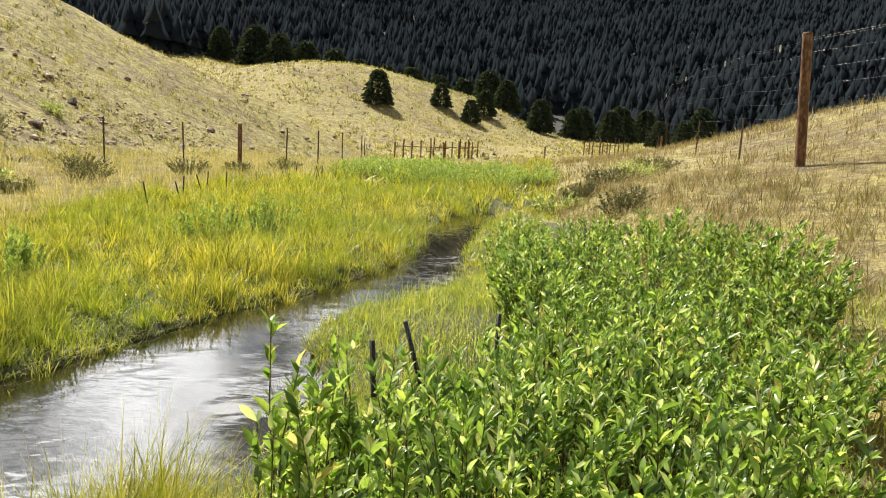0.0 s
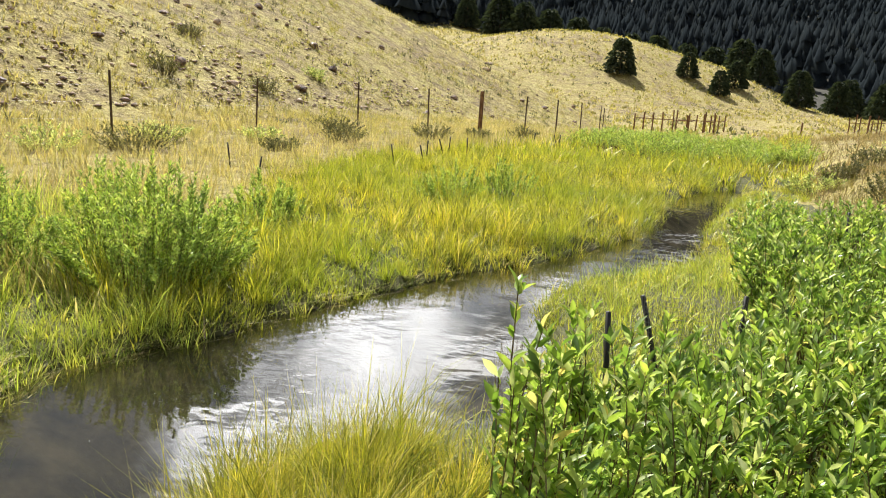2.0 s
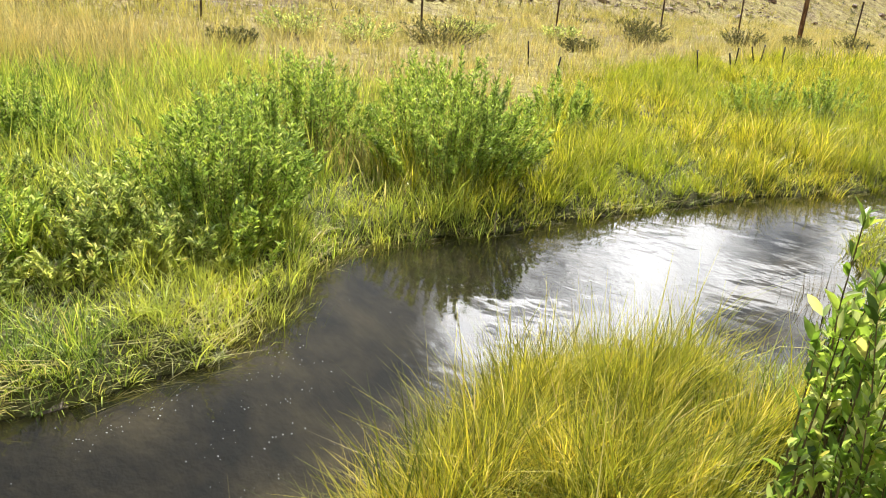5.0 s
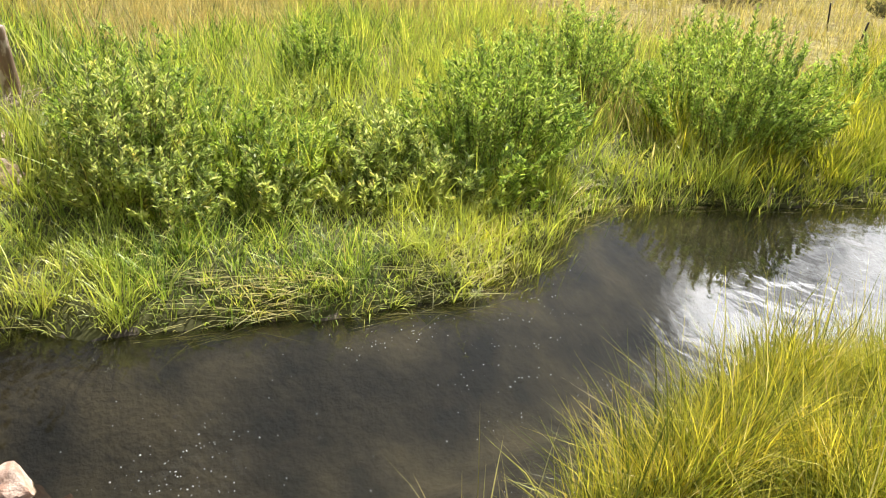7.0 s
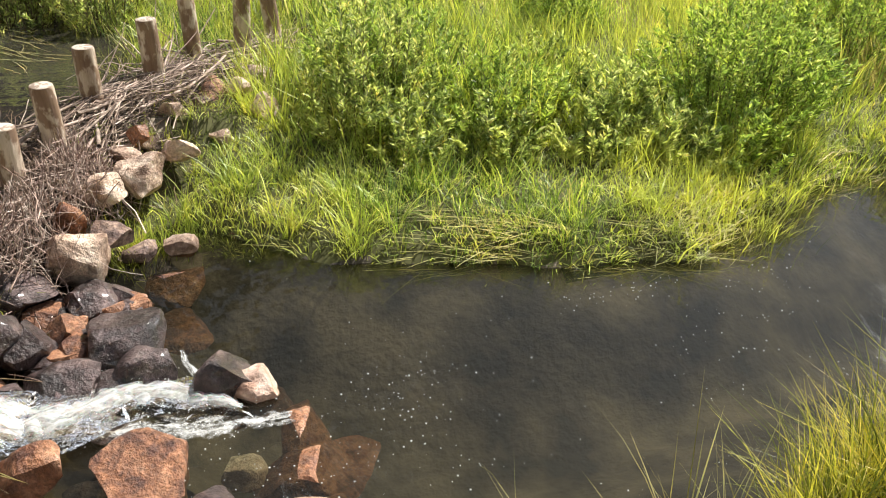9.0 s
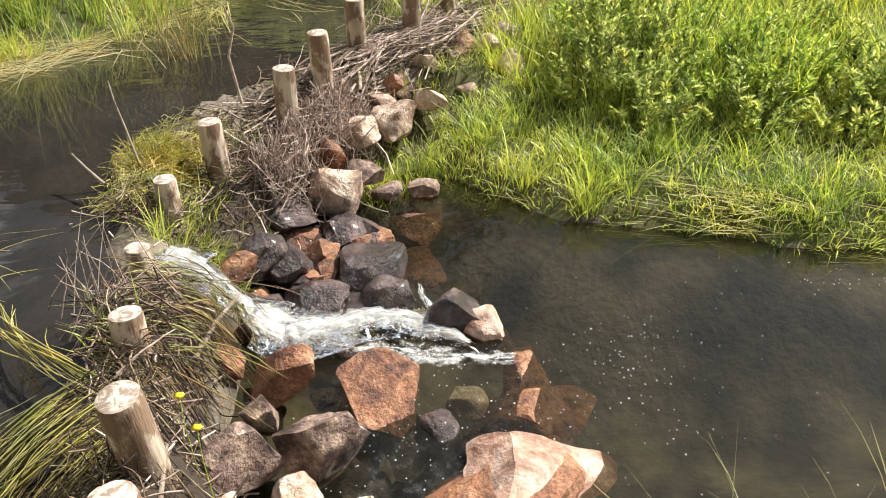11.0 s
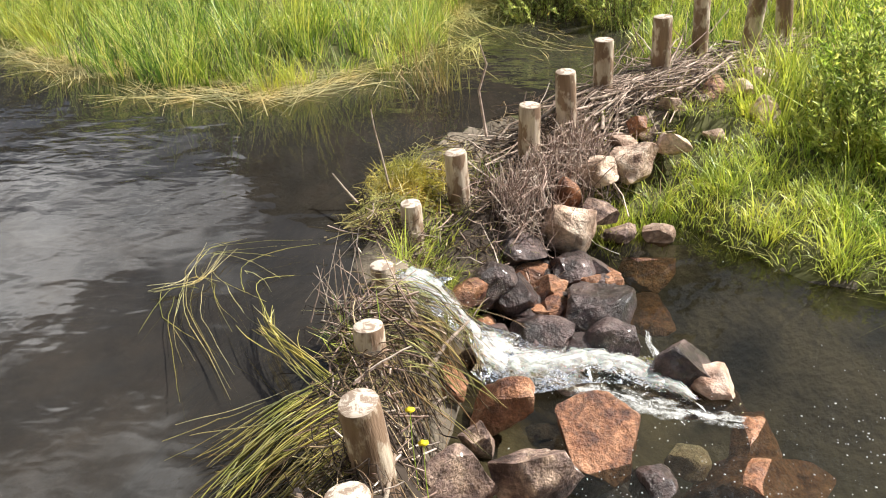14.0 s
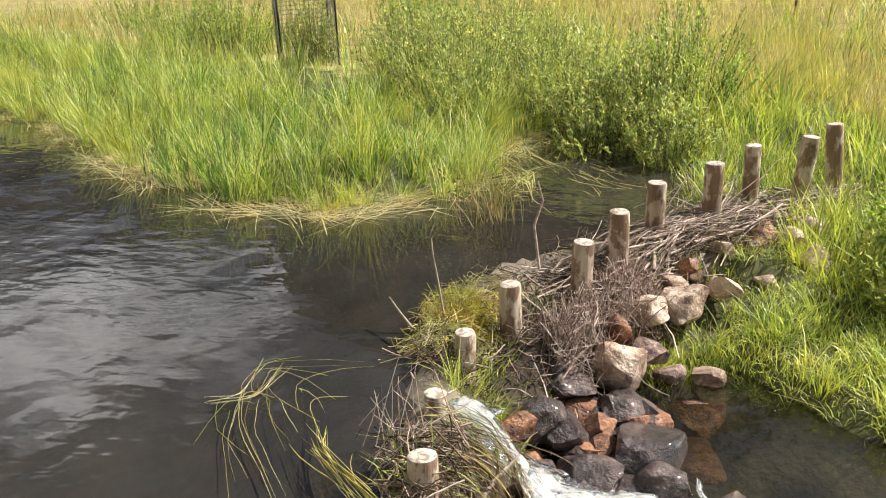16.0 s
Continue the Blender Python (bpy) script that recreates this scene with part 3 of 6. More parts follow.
def wobble(x, y, seed, size):
    """Cheap smooth noise, about -1 to 1."""
    out, rng = 0.0, np.random.RandomState(seed)
    for octave in range(4):
        a, p, q = rng.uniform(0, 6.28, 3)
        f = 6.28 / size * 1.7 ** octave * 0.6
        out = out + np.sin(f * (x * np.cos(a) + y * np.sin(a)) + p + 1.3 * np.sin(f * 0.7 * (y * np.cos(a) - x * np.sin(a)) + q)) / 1.5 ** octave
    return out / 2.2


def upstream(x, y):
    """Distance upstream of the dam's line."""
    return -0.266 * (x + 1.09) - 0.965 * (y + 0.90)


def soft_min(a, b, k):
    h = np.clip(0.5 + 0.5 * (b - a) / k, 0, 1)
    return b + (a - b) * h - k * h * (1 - h)


def relief(x, y):
    """The land without the stream's bed."""
    floor = 0.30 - 2.25 * smooth(13, 72, y)
    floor = floor + 0.32 * smooth(-0.5, 0.6, upstream(x, y)) * smooth(-0.6, -1.8, x + 0.6 * smooth(-1, -4, y))
    floor = floor + 0.30 * smooth(-5, -16, x) * smooth(12, 2, y)
    # the dry slope on the camera's side
    r = np.maximum(x - 1.75 - 0.03 * np.maximum(y - 6, 0) + 0.35 * smooth(4.5, 1.5, y), 0)
    rise = 0.30 * smooth(0, 1.2, r) + 0.10 * r + 0.0135 * np.minimum(r, 11) ** 2 - 0.02 * np.maximum(r - 11, 0) ** 1.2
    rise = rise * (1 - 0.93 * smooth(24, 62, y)) * smooth(-30, -3, y)
    # the grassy hill on the far side, a spur that ends in the valley
    foot = np.interp(y, [-60, -22, -8, 0, 6.5, 13, 20, 28, 36, 47, 60], [-260, -190, -120, -26, -14.0, -12.2, -11.0, -9.6, -7.6, -3.4, 4])
    d1 = np.maximum(foot - x, -40) * 0.86
    back = (48.5 - 0.36 * (x + 3.5) - y) * 0.9
    spur = soft_min(0.56 * d1, 0.78 * back, 1.5)
    spur = 0.5 * (spur + np.sqrt(spur * spur + 0.25)) - 0.12
    spur = np.minimum(spur, 60)
    bump = lambda cx, cy, sx, sy, h: h * np.exp(-((x - cx) / sx) ** 2 - ((y - cy) / sy) ** 2)
    middle = bump(-21, 118, 17, 26, 6.6) + bump(-9, 122, 11, 22, 2.9) + bump(4, 128, 11, 18, 4.3) + bump(-52, 150, 34, 40, 11.0)
    d = np.hypot(x, y)
    az = np.arctan2(x, np.maximum(y, 1))
    rim = 178 - 26 * smooth(0.05, -0.3, az)
    far = np.maximum(d - rim, 0)
    mount = (0.20 * far + 0.00022 * far ** 2) * smooth(-20, 60, y)
    # the wooded mountain across the pond, whose skyline falls away upstream
    west = np.degrees(np.arctan2(-x, y))
    skyline = np.interp(west, [60, 92, 114, 117, 120.5, 121.5, 125, 129, 133, 140], [60, 120, 158, 150, 100, 72, 57, 46, 35, 30])
    mount = mount + np.minimum(0.72 * np.maximum(d - 125, 0), skyline) * smooth(60, -10, y)
    mount = np.minimum(mount, 135 - 74 * np.exp(-((az - 0.23) / 0.11) ** 2))
    rough = 0.03 * wobble(x, y, 3, 2.2) + 0.30 * wobble(x, y, 4, 17) * smooth(0.4, 4, spur) + 1.5 * wobble(x, y, 5, 60) * smooth(90, 180, d)
    return floor + rise + spur + middle + mount + rough


def ground(x, y):
    x, y = np.asarray(x, float), np.asarray(y, float)
    land = relief(x, y)
    near = (np.abs(x) < 25) & (y > -30) & (y < 25)
    if near.any():
        xn, yn = x[near], y[near]
        edge = 0.07 * wobble(xn, yn, 7, 0.9)
        low, up = pool_distance(xn, yn, LOWER) + edge, pool_distance(xn, yn, UPPER) + edge
        z = land[near]
        z = np.where(low < 1.2, 0.0 + (z - 0.0) * smooth(-0.02, 1.2, low) ** 0.6 + 0.05 * smooth(0.0, 0.15, low) * (1 - smooth(0.2, 1.2, low)), z)
        bank = smooth(0.0, 0.10, up)
        z = np.where(up < 0.9, (Z_UP + (z - Z_UP) * smooth(0, 0.9, up)) * (up >= 0) + (up < 0) * Z_UP, z)
        # the dam's core falls from the upper level to the lower pool
        core = (low < 0.75) & (up < 0.95) & (low > 0) & (up > 0)
        mix = low / (low + up + 1e-6)
        z = np.where(core, -0.02 + (Z_UP + 0.05) * smooth(0.0, 0.38 + 0.50 * smooth(-2.3, -2.75, xn), mix), z)
        z = np.where(low < 0, -0.40 * smooth(0, 0.9, -low) - 0.04, z)
        z = np.where(up < 0, Z_UP - 0.55 * smooth(0, 1.1, -up) - 0.04, z)
        # the far half of the dam stands no higher than its core
        for (ax, ay), (bx, by) in (((-3.5, -1.0), (-4.88, -0.36)), ((-4.88, -0.36), (-6.05, 0.46))):
            k = np.clip(((xn - ax) * (bx - ax) + (yn - ay) * (by - ay)) / ((bx - ax) ** 2 + (by - ay) ** 2), 0, 1)
            gap = np.hypot(xn - ax - k * (bx - ax), yn - ay - k * (by - ay))
            z = np.where(up > 0.12, np.minimum(z, np.interp(ax + k * (bx - ax), [-5.6, -4.6], [0.20, 0.33]) + 0.5 * np.maximum(gap - 0.38, 0)), z)
        land = land.copy()
        land[near] = z
    return land


def ground_at(x, y):
    return float(ground(np.array([x]), np.array([y]))[0])

# ---------------------------------------------------------------- ground and water
def graded(lo, hi, step, grow, start, end):
    """Even steps from lo to hi, then ever wider ones out to start and end."""
    mid = list(np.arange(lo, hi + step, step))
    down, up, s = [lo], [mid[-1]], step
    while down[-1] > start:
        s *= grow
        down.append(down[-1] - s)
    s = step
    while up[-1] < end:
        s *= grow
        up.append(up[-1] + s)
    return np.array(down[:0:-1] + mid + up[1:])


gx = graded(-7.0, 2.6, 0.09, 1.055, -650, 650)
gy = graded(-3.4, 7.0, 0.09, 1.055, -260, 700)
GX, GY = np.meshgrid(gx, gy)
GZ = ground(GX.ravel(), GY.ravel())
nx, ny = len(gx), len(gy)
cell = (np.arange(ny - 1)[:, None] * nx + np.arange(nx - 1)[None]).ravel()
ground_ob = solid("ground", np.column_stack([GX.ravel(), GY.ravel(), GZ]), [np.column_stack([cell, cell + 1, cell + nx + 1, cell + nx])], M_SOIL, smooth_shade=True)
ground_ob.data.materials.append(M_BED)
mx, my = 0.25 * (GX[1:, 1:] + GX[:-1, 1:] + GX[1:, :-1] + GX[:-1, :-1]).ravel(), 0.25 * (GY[1:, 1:] + GY[:-1, 1:] + GY[1:, :-1] + GY[:-1, :-1]).ravel()
wet = np.zeros(len(mx), np.int32)
close = (np.abs(mx) < 25) & (my > -30) & (my < 25)
wet[close] = (np.minimum(pool_distance(mx[close], my[close], LOWER), pool_distance(mx[close], my[close], UPPER)) < -0.05) | ((pool_distance(mx[close], my[close], LOWER) < 0.75) & (pool_distance(mx[close], my[close], UPPER) < 0.6))
lush = np.zeros(len(mx), bool)
lush[close] = ((pool_distance(mx[close], my[close], LOWER) < 2.6) | (pool_distance(mx[close], my[close], UPPER) < 3.0)) & (mx[close] < 1.9 + 0.35 * wobble(mx[close], my[close], 95, 1.4))
wet[lush & (wet == 0)] = 2
md, maz = np.hypot(mx, my), np.arctan2(mx, np.maximum(my, 1))
wet[(md > 122 + 10 * wobble(mx, my, 43, 40)) & (my < 20) & (mx < 0)] = 3
wet[(md > 174 - 20 * smooth(0.05, -0.3, maz) + 10 * wobble(mx, my, 41, 40)) & (my > 60)] = 3
ground_ob.data.materials.append(M_THATCH)
ground_ob.data.materials.append(M_LITTER)
ground_ob.data.polygons.foreach_set("material_index", wet)
tagged(ground_ob, "dry straw-coloured valley floor, hills and muddy stream bed", "ground", kind="structure")


def sheet(name, ring, z, step, reach, material, label):
    xs, ys = [p[0] for p in ring], [p[1] for p in ring]
    ax, ay = np.arange(min(xs) - 0.4, max(xs) + 0.4, step), np.arange(min(ys) - 0.4, max(ys) + 0.4, step)
    X, Y = np.meshgrid(ax, ay)
    keep = pool_distance(X.ravel(), Y.ravel(), ring) < reach
    n = len(ax)
    c = (np.arange(len(ay) - 1)[:, None] * n + np.arange(n - 1)[None]).ravel()
    q = np.column_stack([c, c + 1, c + n + 1, c + n])
    q = q[keep[q].all(1)]
    used, q = np.unique(q, return_inverse=True)
    q = q.reshape(-1, 4)
    v = np.column_stack([X.ravel(), Y.ravel(), np.full(X.size, z)])[used]
    return tagged(solid(name, v, [q], material, smooth_shade=True), label, "water", kind="structure")


sheet("water_lower", LOWER, 0.0, 0.08, 0.22, M_LOWER, "brown rippled stream water below the dam")
sheet("water_upper", UPPER, Z_UP, 0.08, 0.10, M_UPPER, "dark still pond water held above the dam")

# ---------------------------------------------------------------- grasses, zone by zone
SHORE_Y = [-0.8, -0.3, 0.23, 0.8, 1.4, 1.9, 2.2, 2.7, 3.1, 3.5, 4.0, 4.5, 5.34, 6.5, 7.0, 8.37, 9.66, 11.6, 12.9, 14.6, 16, 40]
SHORE_X = [-3.45, -3.68, -3.3, -3.1, -2.92, -2.8, -2.95, -3.2, -3.35, -3.4, -3.13, -2.9, -2.6, -2.1, -1.8, -1.03, -0.55, -0.36, -0.29, 0.2, 0.8, 3.0]


def left_of(xy):
    return xy[:, 0] < np.interp(xy[:, 1], SHORE_Y, SHORE_X) + 0.3


def low_d(xy):
    return pool_distance(xy[:, 0], xy[:, 1], LOWER)


def up_d(xy):
    return pool_distance(xy[:, 0], xy[:, 1], UPPER)


def along_shore(xy, distance):
    """Heading of the nearest shore line at each place, one way or the other."""
    gx = distance(xy + (0.03, 0)) - distance(xy - (0.03, 0))
    gy = distance(xy + (0, 0.03)) - distance(xy - (0, 0.03))
    return np.arctan2(gx, -gy) + np.pi * np.random.RandomState(len(xy)).randint(0, 2, len(xy))


def dam_d(xy):
    """Distance to the dam's crest."""
    best = np.full(len(xy), 9.0)
    line = np.array([(-2.8, -1.26), (-3.64, -0.95), (-4.44, -0.60), (-4.88, -0.33), (-5.43, -0.05), (-5.9, 0.38)])
    for a, b in zip(line[:-1], line[1:]):
        k = np.clip(((xy - a) @ (b - a)) / ((b - a) @ (b - a)), 0, 1)
        best = np.minimum(best, np.linalg.norm(xy - a - k[:, None] * (b - a), axis=1))
    return best


rng = np.random.RandomState(11)
GOLD_Y, GOLD_X = [2, 5, 7.3, 9, 11.4, 13.8, 16.8, 21, 30], [-3.7, -4.0, -4.4, -5.1, -5.6, -5.3, -4.4, -3.4, -2.6]
# golden sedge along the far shore, downstream
p = scatter(rng, 230000, -6.0, 0.8, 2.0, 16.0)
d = low_d(p)
p = p[left_of(p) & (d > -0.06) & (d < 1.3) & (rng.uniform(size=len(p)) < np.clip(1.15 - d * 0.6, 0.2, 1) * np.clip(1.2 - p[:, 1] * 0.05, 0.4, 1))]
green = p[:, 1] + 0.4 * wobble(p[:, 0], p[:, 1], 61, 1.2) < 4.3
grass("short_green_sedge", p[green], rng.uniform(0.10, 0.30, green.sum()), rng.uniform(0.003, 0.006, green.sum()), M_BANK, 35, "short green sedge in front of the far willows", 0.24, 0.7, 3, clump=34, spread=0.05, hummock=0.5)
p = p[~green]
grass("golden_sedge_shore", p, rng.uniform(0.14, 0.36, len(p)) * (0.65 + 0.35 * smooth(4.0, 6.0, p[:, 1])), rng.uniform(0.004, 0.009, len(p)), M_SEDGE, 1, "tall golden-green sedge along the stream's far shore", 0.20, 0.7, 3, clump=44, spread=0.05, hummock=0.75)
# meadow behind it
p = scatter(rng, 170000, -9.5, 1.0, 2.2, 17.0)
d = low_d(p)
edge = np.interp(p[:, 1], GOLD_Y, GOLD_X) + 0.5 * wobble(p[:, 0], p[:, 1], 21, 2.0)
p = p[left_of(p) & (d > 0.9) & (p[:, 0] > edge)]
grass("golden_meadow", p, rng.uniform(0.12, 0.32, len(p)) * (0.7 + 0.3 * smooth(4, 7, p[:, 1])), rng.uniform(0.006, 0.013, len(p)), M_SEDGE, 2, "golden-yellow sedge meadow", 0.24, 0.7, 2, clump=46, spread=0.075, hummock=1.0)
p = scatter(rng, 60000, -7.5, 1.0, 2.2, 17.0)
edge = np.interp(p[:, 1], GOLD_Y, GOLD_X) + 0.5 * wobble(p[:, 0], p[:, 1], 21, 2.0)
p = p[left_of(p) & (low_d(p) > 0.02) & (p[:, 0] > edge)]
grass("sedge_undergrowth", p, rng.uniform(0.05, 0.15, len(p)), rng.uniform(0.010, 0.020, len(p)), M_SEDGE, 48, "low matted golden-green sedge under the taller tufts", 0.5, 0.9, 2)
p = scatter(rng, 26000, -9.0, 5.0, 15.5, 34.0)
p = p[(p[:, 0] > np.interp(p[:, 1], GOLD_Y, GOLD_X)) & (p[:, 0] < 0.5 + 0.11 * p[:, 1])]
grass("far_golden_meadow", p, rng.uniform(0.2, 0.42, len(p)), rng.uniform(0.016, 0.03, len(p)), M_SEDGE, 3, "golden sedge meadow farther down the valley", 0.3, 0.6, 2, clump=14, spread=0.12)
# dry ground between the sedge and the hill's foot
p = scatter(rng, 150000, -15.0, -2.0, 4.0, 36.0)
edge = np.interp(p[:, 1], GOLD_Y, GOLD_X)
p = p[(p[:, 0] < edge + 0.2) & (p[:, 0] > np.interp(p[:, 1], [-4, 6.5, 13, 20, 28, 36], [-24, -14.0, -12.2, -11.0, -9.6, -7.6])) & (wobble(p[:, 0], p[:, 1], 27, 2.2) > -0.7)]
p = p[rng.uniform(size=len(p)) < np.clip(9 / np.hypot(p[:, 0], p[:, 1]), 0.2, 1)]
grass("tan_foot_grass", p, rng.uniform(0.12, 0.34, len(p)), rng.uniform(0.006, 0.014, len(p)), M_STRAW, 19, "tan seeding grass at the foot of the hill", 0.3, 0.5, 2, clump=16, spread=0.09)
# greener, flattened sedge on the shore below the dam
p = scatter(rng, 76000, -7.0, -2.4, -1.0, 3.2)
d = low_d(p)
p = p[left_of(p) & (d > 0.02) & (d < 1.2) & (up_d(p) > 0.5) & (dam_d(p) > 0.46)]
grass("green_sedge_shore", p, rng.uniform(0.05, 0.18, len(p)) * (1 + 0.5 * smooth(0.5, 1.1, low_d(p))), rng.uniform(0.003, 0.007, len(p)), M_BANK, 4, "bright green trampled sedge on the bank below the dam", 0.32, 0.9, 3, clump=46, spread=0.045, hummock=0.5)
p = scatter(rng, 130000, -6.6, -0.3, -0.7, 8.0)
p = p[left_of(p) & (low_d(p) > -0.03) & (low_d(p) < 1.6) & (up_d(p) > 0.4) & (dam_d(p) > 0.46)]
grass("low_shore_grass", p, rng.uniform(0.04, 0.12, len(p)), rng.uniform(0.004, 0.008, len(p)), M_BANK, 43, "low matted green grass covering the far shore", 0.6, 0.9, 2)
# flattened straw along that shore
p = scatter(rng, 60000, -4.4, -2.5, 0.1, 3.4)
d = low_d(p)
p = p[left_of(p) & (d > -0.08) & (d < 0.30) & (wobble(p[:, 0], p[:, 1], 98, 0.7) > 0.05)][:480]
grass("flattened_straw", p, rng.uniform(0.12, 0.36, len(p)), rng.uniform(0.003, 0.007, len(p)), M_STRAW, 5, "bleached flattened sedge stems lying along the shore", 0.06, 0.10, 3, along_shore(p, low_d) + rng.normal(0, 0.35, len(p)), -0.02, level=0.035, flat=1.42)
# thin bleached stems along the rest of the far waterline
p = scatter(rng, 90000, -4.0, 0.0, 1.4, 10.0)
d = low_d(p)
p = p[left_of(p) & (d > -0.09) & (d < 0.05) & (wobble(p[:, 0], p[:, 1], 97, 0.8) > -0.3)][:900]
way = along_shore(p, low_d)
grass("waterline_straw", p, rng.uniform(0.12, 0.30, len(p)), rng.uniform(0.003, 0.005, len(p)), M_STRAW, 46, "bleached stems lying along the far waterline", 0.06, 0.10, 3, way, -0.02, level=0.04, flat=1.40)
# rough grass behind the shore willows
p = scatter(rng, 52000, -12.0, -4.0, -1.0, 6.5)
p = p[(low_d(p) > 0.9) & (up_d(p) > 0.5) & left_of(p) & (dam_d(p) > 0.5)]
tan = wobble(p[:, 0], p[:, 1], 22, 3.0) + smooth(-6.4, -9.5, p[:, 0]) * 1.8 - 0.8 > 0
grass("rough_green_grass", p[~tan], rng.uniform(0.2, 0.45, (~tan).sum()), rng.uniform(0.006, 0.011, (~tan).sum()), M_BANK, 6, "rough green meadow grass", 0.25, 0.6, 2, clump=22, spread=0.07)
grass("tan_grass", p[tan], rng.uniform(0.2, 0.45, tan.sum()), rng.uniform(0.005, 0.010, tan.sum()), M_STRAW, 7, "tan seeding meadow grass", 0.22, 0.4, 2, clump=20, spread=0.08)
# tall tuft on the near shore
p = scatter(rng, 175000, -1.9, -0.2, 0.5, 4.4)
d = low_d(p)
p = p[~left_of(p) & (d > 0.02) & (d < 0.95) & (p[:, 0] < -0.15 - 0.10 * p[:, 1]) & (p[:, 1] < 3.1)]
p = p[rng.uniform(size=len(p)) < smooth(1.0, 1.6, p[:, 1]) * smooth(3.2, 2.5, p[:, 1])]
grass("golden_tuft", p, rng.uniform(0.20, 0.44, len(p)) * (1 - 0.35 * smooth(1.9, 3.0, p[:, 1])), rng.uniform(0.003, 0.006, len(p)), M_TUFT, 8, "tall golden-green sedge tuft on the near shore", 0.15, 0.75, 3, clump=64, spread=0.040, hummock=0.45)
p = scatter(rng, 4000, -1.75, -0.9, 0.2, 1.5)
p = p[~left_of(p) & (np.abs(low_d(p)) < 0.12) & (p[:, 1] < 1.1)][:110]
grass("loose_stalks", p, rng.uniform(0.25, 0.5, len(p)), rng.uniform(0.003, 0.005, len(p)), M_STRAW, 28, "a few bleached stalks leaning over the stream", 0.5, 0.7, 4, clump=9, spread=0.03, level=0.0)
p = scatter(rng, 9000, -1.9, -0.5, 1.0, 3.2)
p = p[~left_of(p) & (low_d(p) > 0.0) & (low_d(p) < 0.14)][:190]
grass("seeding_stalks", p, rng.uniform(0.30, 0.52, len(p)), rng.uniform(0.0018, 0.0032, len(p)), M_DEBRIS, 57, "thin tan seeding stalks leaning out from the sedge tuft", 0.42, 0.5, 4)
p = rng.normal(0, 1, (46, 2)) * (0.07, 0.16) + (-0.92, 4.75)
grass("standing_reeds", p, rng.uniform(0.15, 0.34, 46), rng.uniform(0.002, 0.004, 46), M_HANG, 47, "thin dark reeds standing in the stream", 0.12, 0.3, 3, level=0.0)
# point of golden grass behind the netting, and the near shore beyond
p = scatter(rng, 60000, -1.2, 2.6, 4.2, 15.5)
d = low_d(p)
p = p[~left_of(p) & (d > -0.02) & (d < 1.1)]
grass("golden_point", p, rng.uniform(0.07, 0.19, len(p)) * (0.8 + 0.2 * smooth(5.0, 6.5, p[:, 1])), rng.uniform(0.004, 0.008, len(p)), M_SEDGE, 9, "golden sedge on a low point of the near shore", 0.28, 0.9, clump=26, spread=0.05)
# dry slope beside the stream
p = scatter(rng, 52000, 1.4, 9.0, 1.5, 17.0)
p = p[p[:, 0] > 1.9 + 0.10 * (p[:, 1] - 5)]
p = p[wobble(p[:, 0], p[:, 1], 23, 1.6) > -0.45]
grass("dry_slope_grass", p, rng.uniform(0.07, 0.22, len(p)), rng.uniform(0.003, 0.006, len(p)), M_DRY, 10, "short dry straw-coloured grass on the slope", 0.45, 0.5, 2, clump=16, spread=0.06)
p = scatter(rng, 18000, 2.0, 26.0, 16.0, 44.0)
p = p[wobble(p[:, 0], p[:, 1], 24, 2.5) > -0.5]
grass("dry_crest_grass", p, rng.uniform(0.15, 0.34, len(p)), rng.uniform(0.014, 0.026, len(p)), M_DRY, 12, "dry straw-coloured grass up to the slope's crest", 0.4, 0.4, 2, clump=12, spread=0.14)
# bunch grass on the hill: clumps of blades
c = scatter(rng, 25000, -48, -3, 4, 60)
c = c[(c[:, 0] < np.interp(c[:, 1], [-4, 6.5, 13, 20, 28, 36, 47, 60], [-22, -12.5, -10.5, -9.5, -8.2, -6.5, -3.0, 4])) & (wobble(c[:, 0], c[:, 1], 25, 4.0) > -0.35)]
c = c[rng.uniform(size=len(c)) < np.clip(20 / np.hypot(c[:, 0], c[:, 1]), 0.25, 1)]
p = np.repeat(c, 9, 0) + rng.normal(0, 0.07, (len(c) * 9, 2))
grass("hill_bunch_grass", p, rng.uniform(0.12, 0.30, len(p)), rng.uniform(0.012, 0.028, len(p)), M_HILLGRASS, 13, "yellow-green bunch grass on the stony hill", 0.6, 0.5, 2)
# coarse bunch grass and dark specks over the middle hills
c = scatter(rng, 12000, -75, 45, 62, 165)
c = c[(np.hypot(c[:, 0], c[:, 1]) < 158) & (wobble(c[:, 0], c[:, 1], 53, 14.0) > -0.5)]
p = np.repeat(c, 3, 0) + rng.normal(0, 0.22, (len(c) * 3, 2))
grass("far_bunch_grass", p, rng.uniform(0.2, 0.45, len(p)), rng.uniform(0.12, 0.24, len(p)), M_HILLGRASS, 54, "yellow-green bunch grass on the distant hills", 0.5, 0.5, 2)
c = scatter(rng, 2600, -75, 45, 70, 160)
c = c[wobble(c[:, 0], c[:, 1], 55, 18.0) > -0.1]
p = np.repeat(c, 6, 0) + rng.normal(0, 0.14, (len(c) * 6, 2))
grass("far_tussocks", p, rng.uniform(0.2, 0.5, len(p)), rng.uniform(0.08, 0.16, len(p)), M_SAGE, 56, "dark tussocks dotted over the distant hills", 0.7, 0.5, 2)
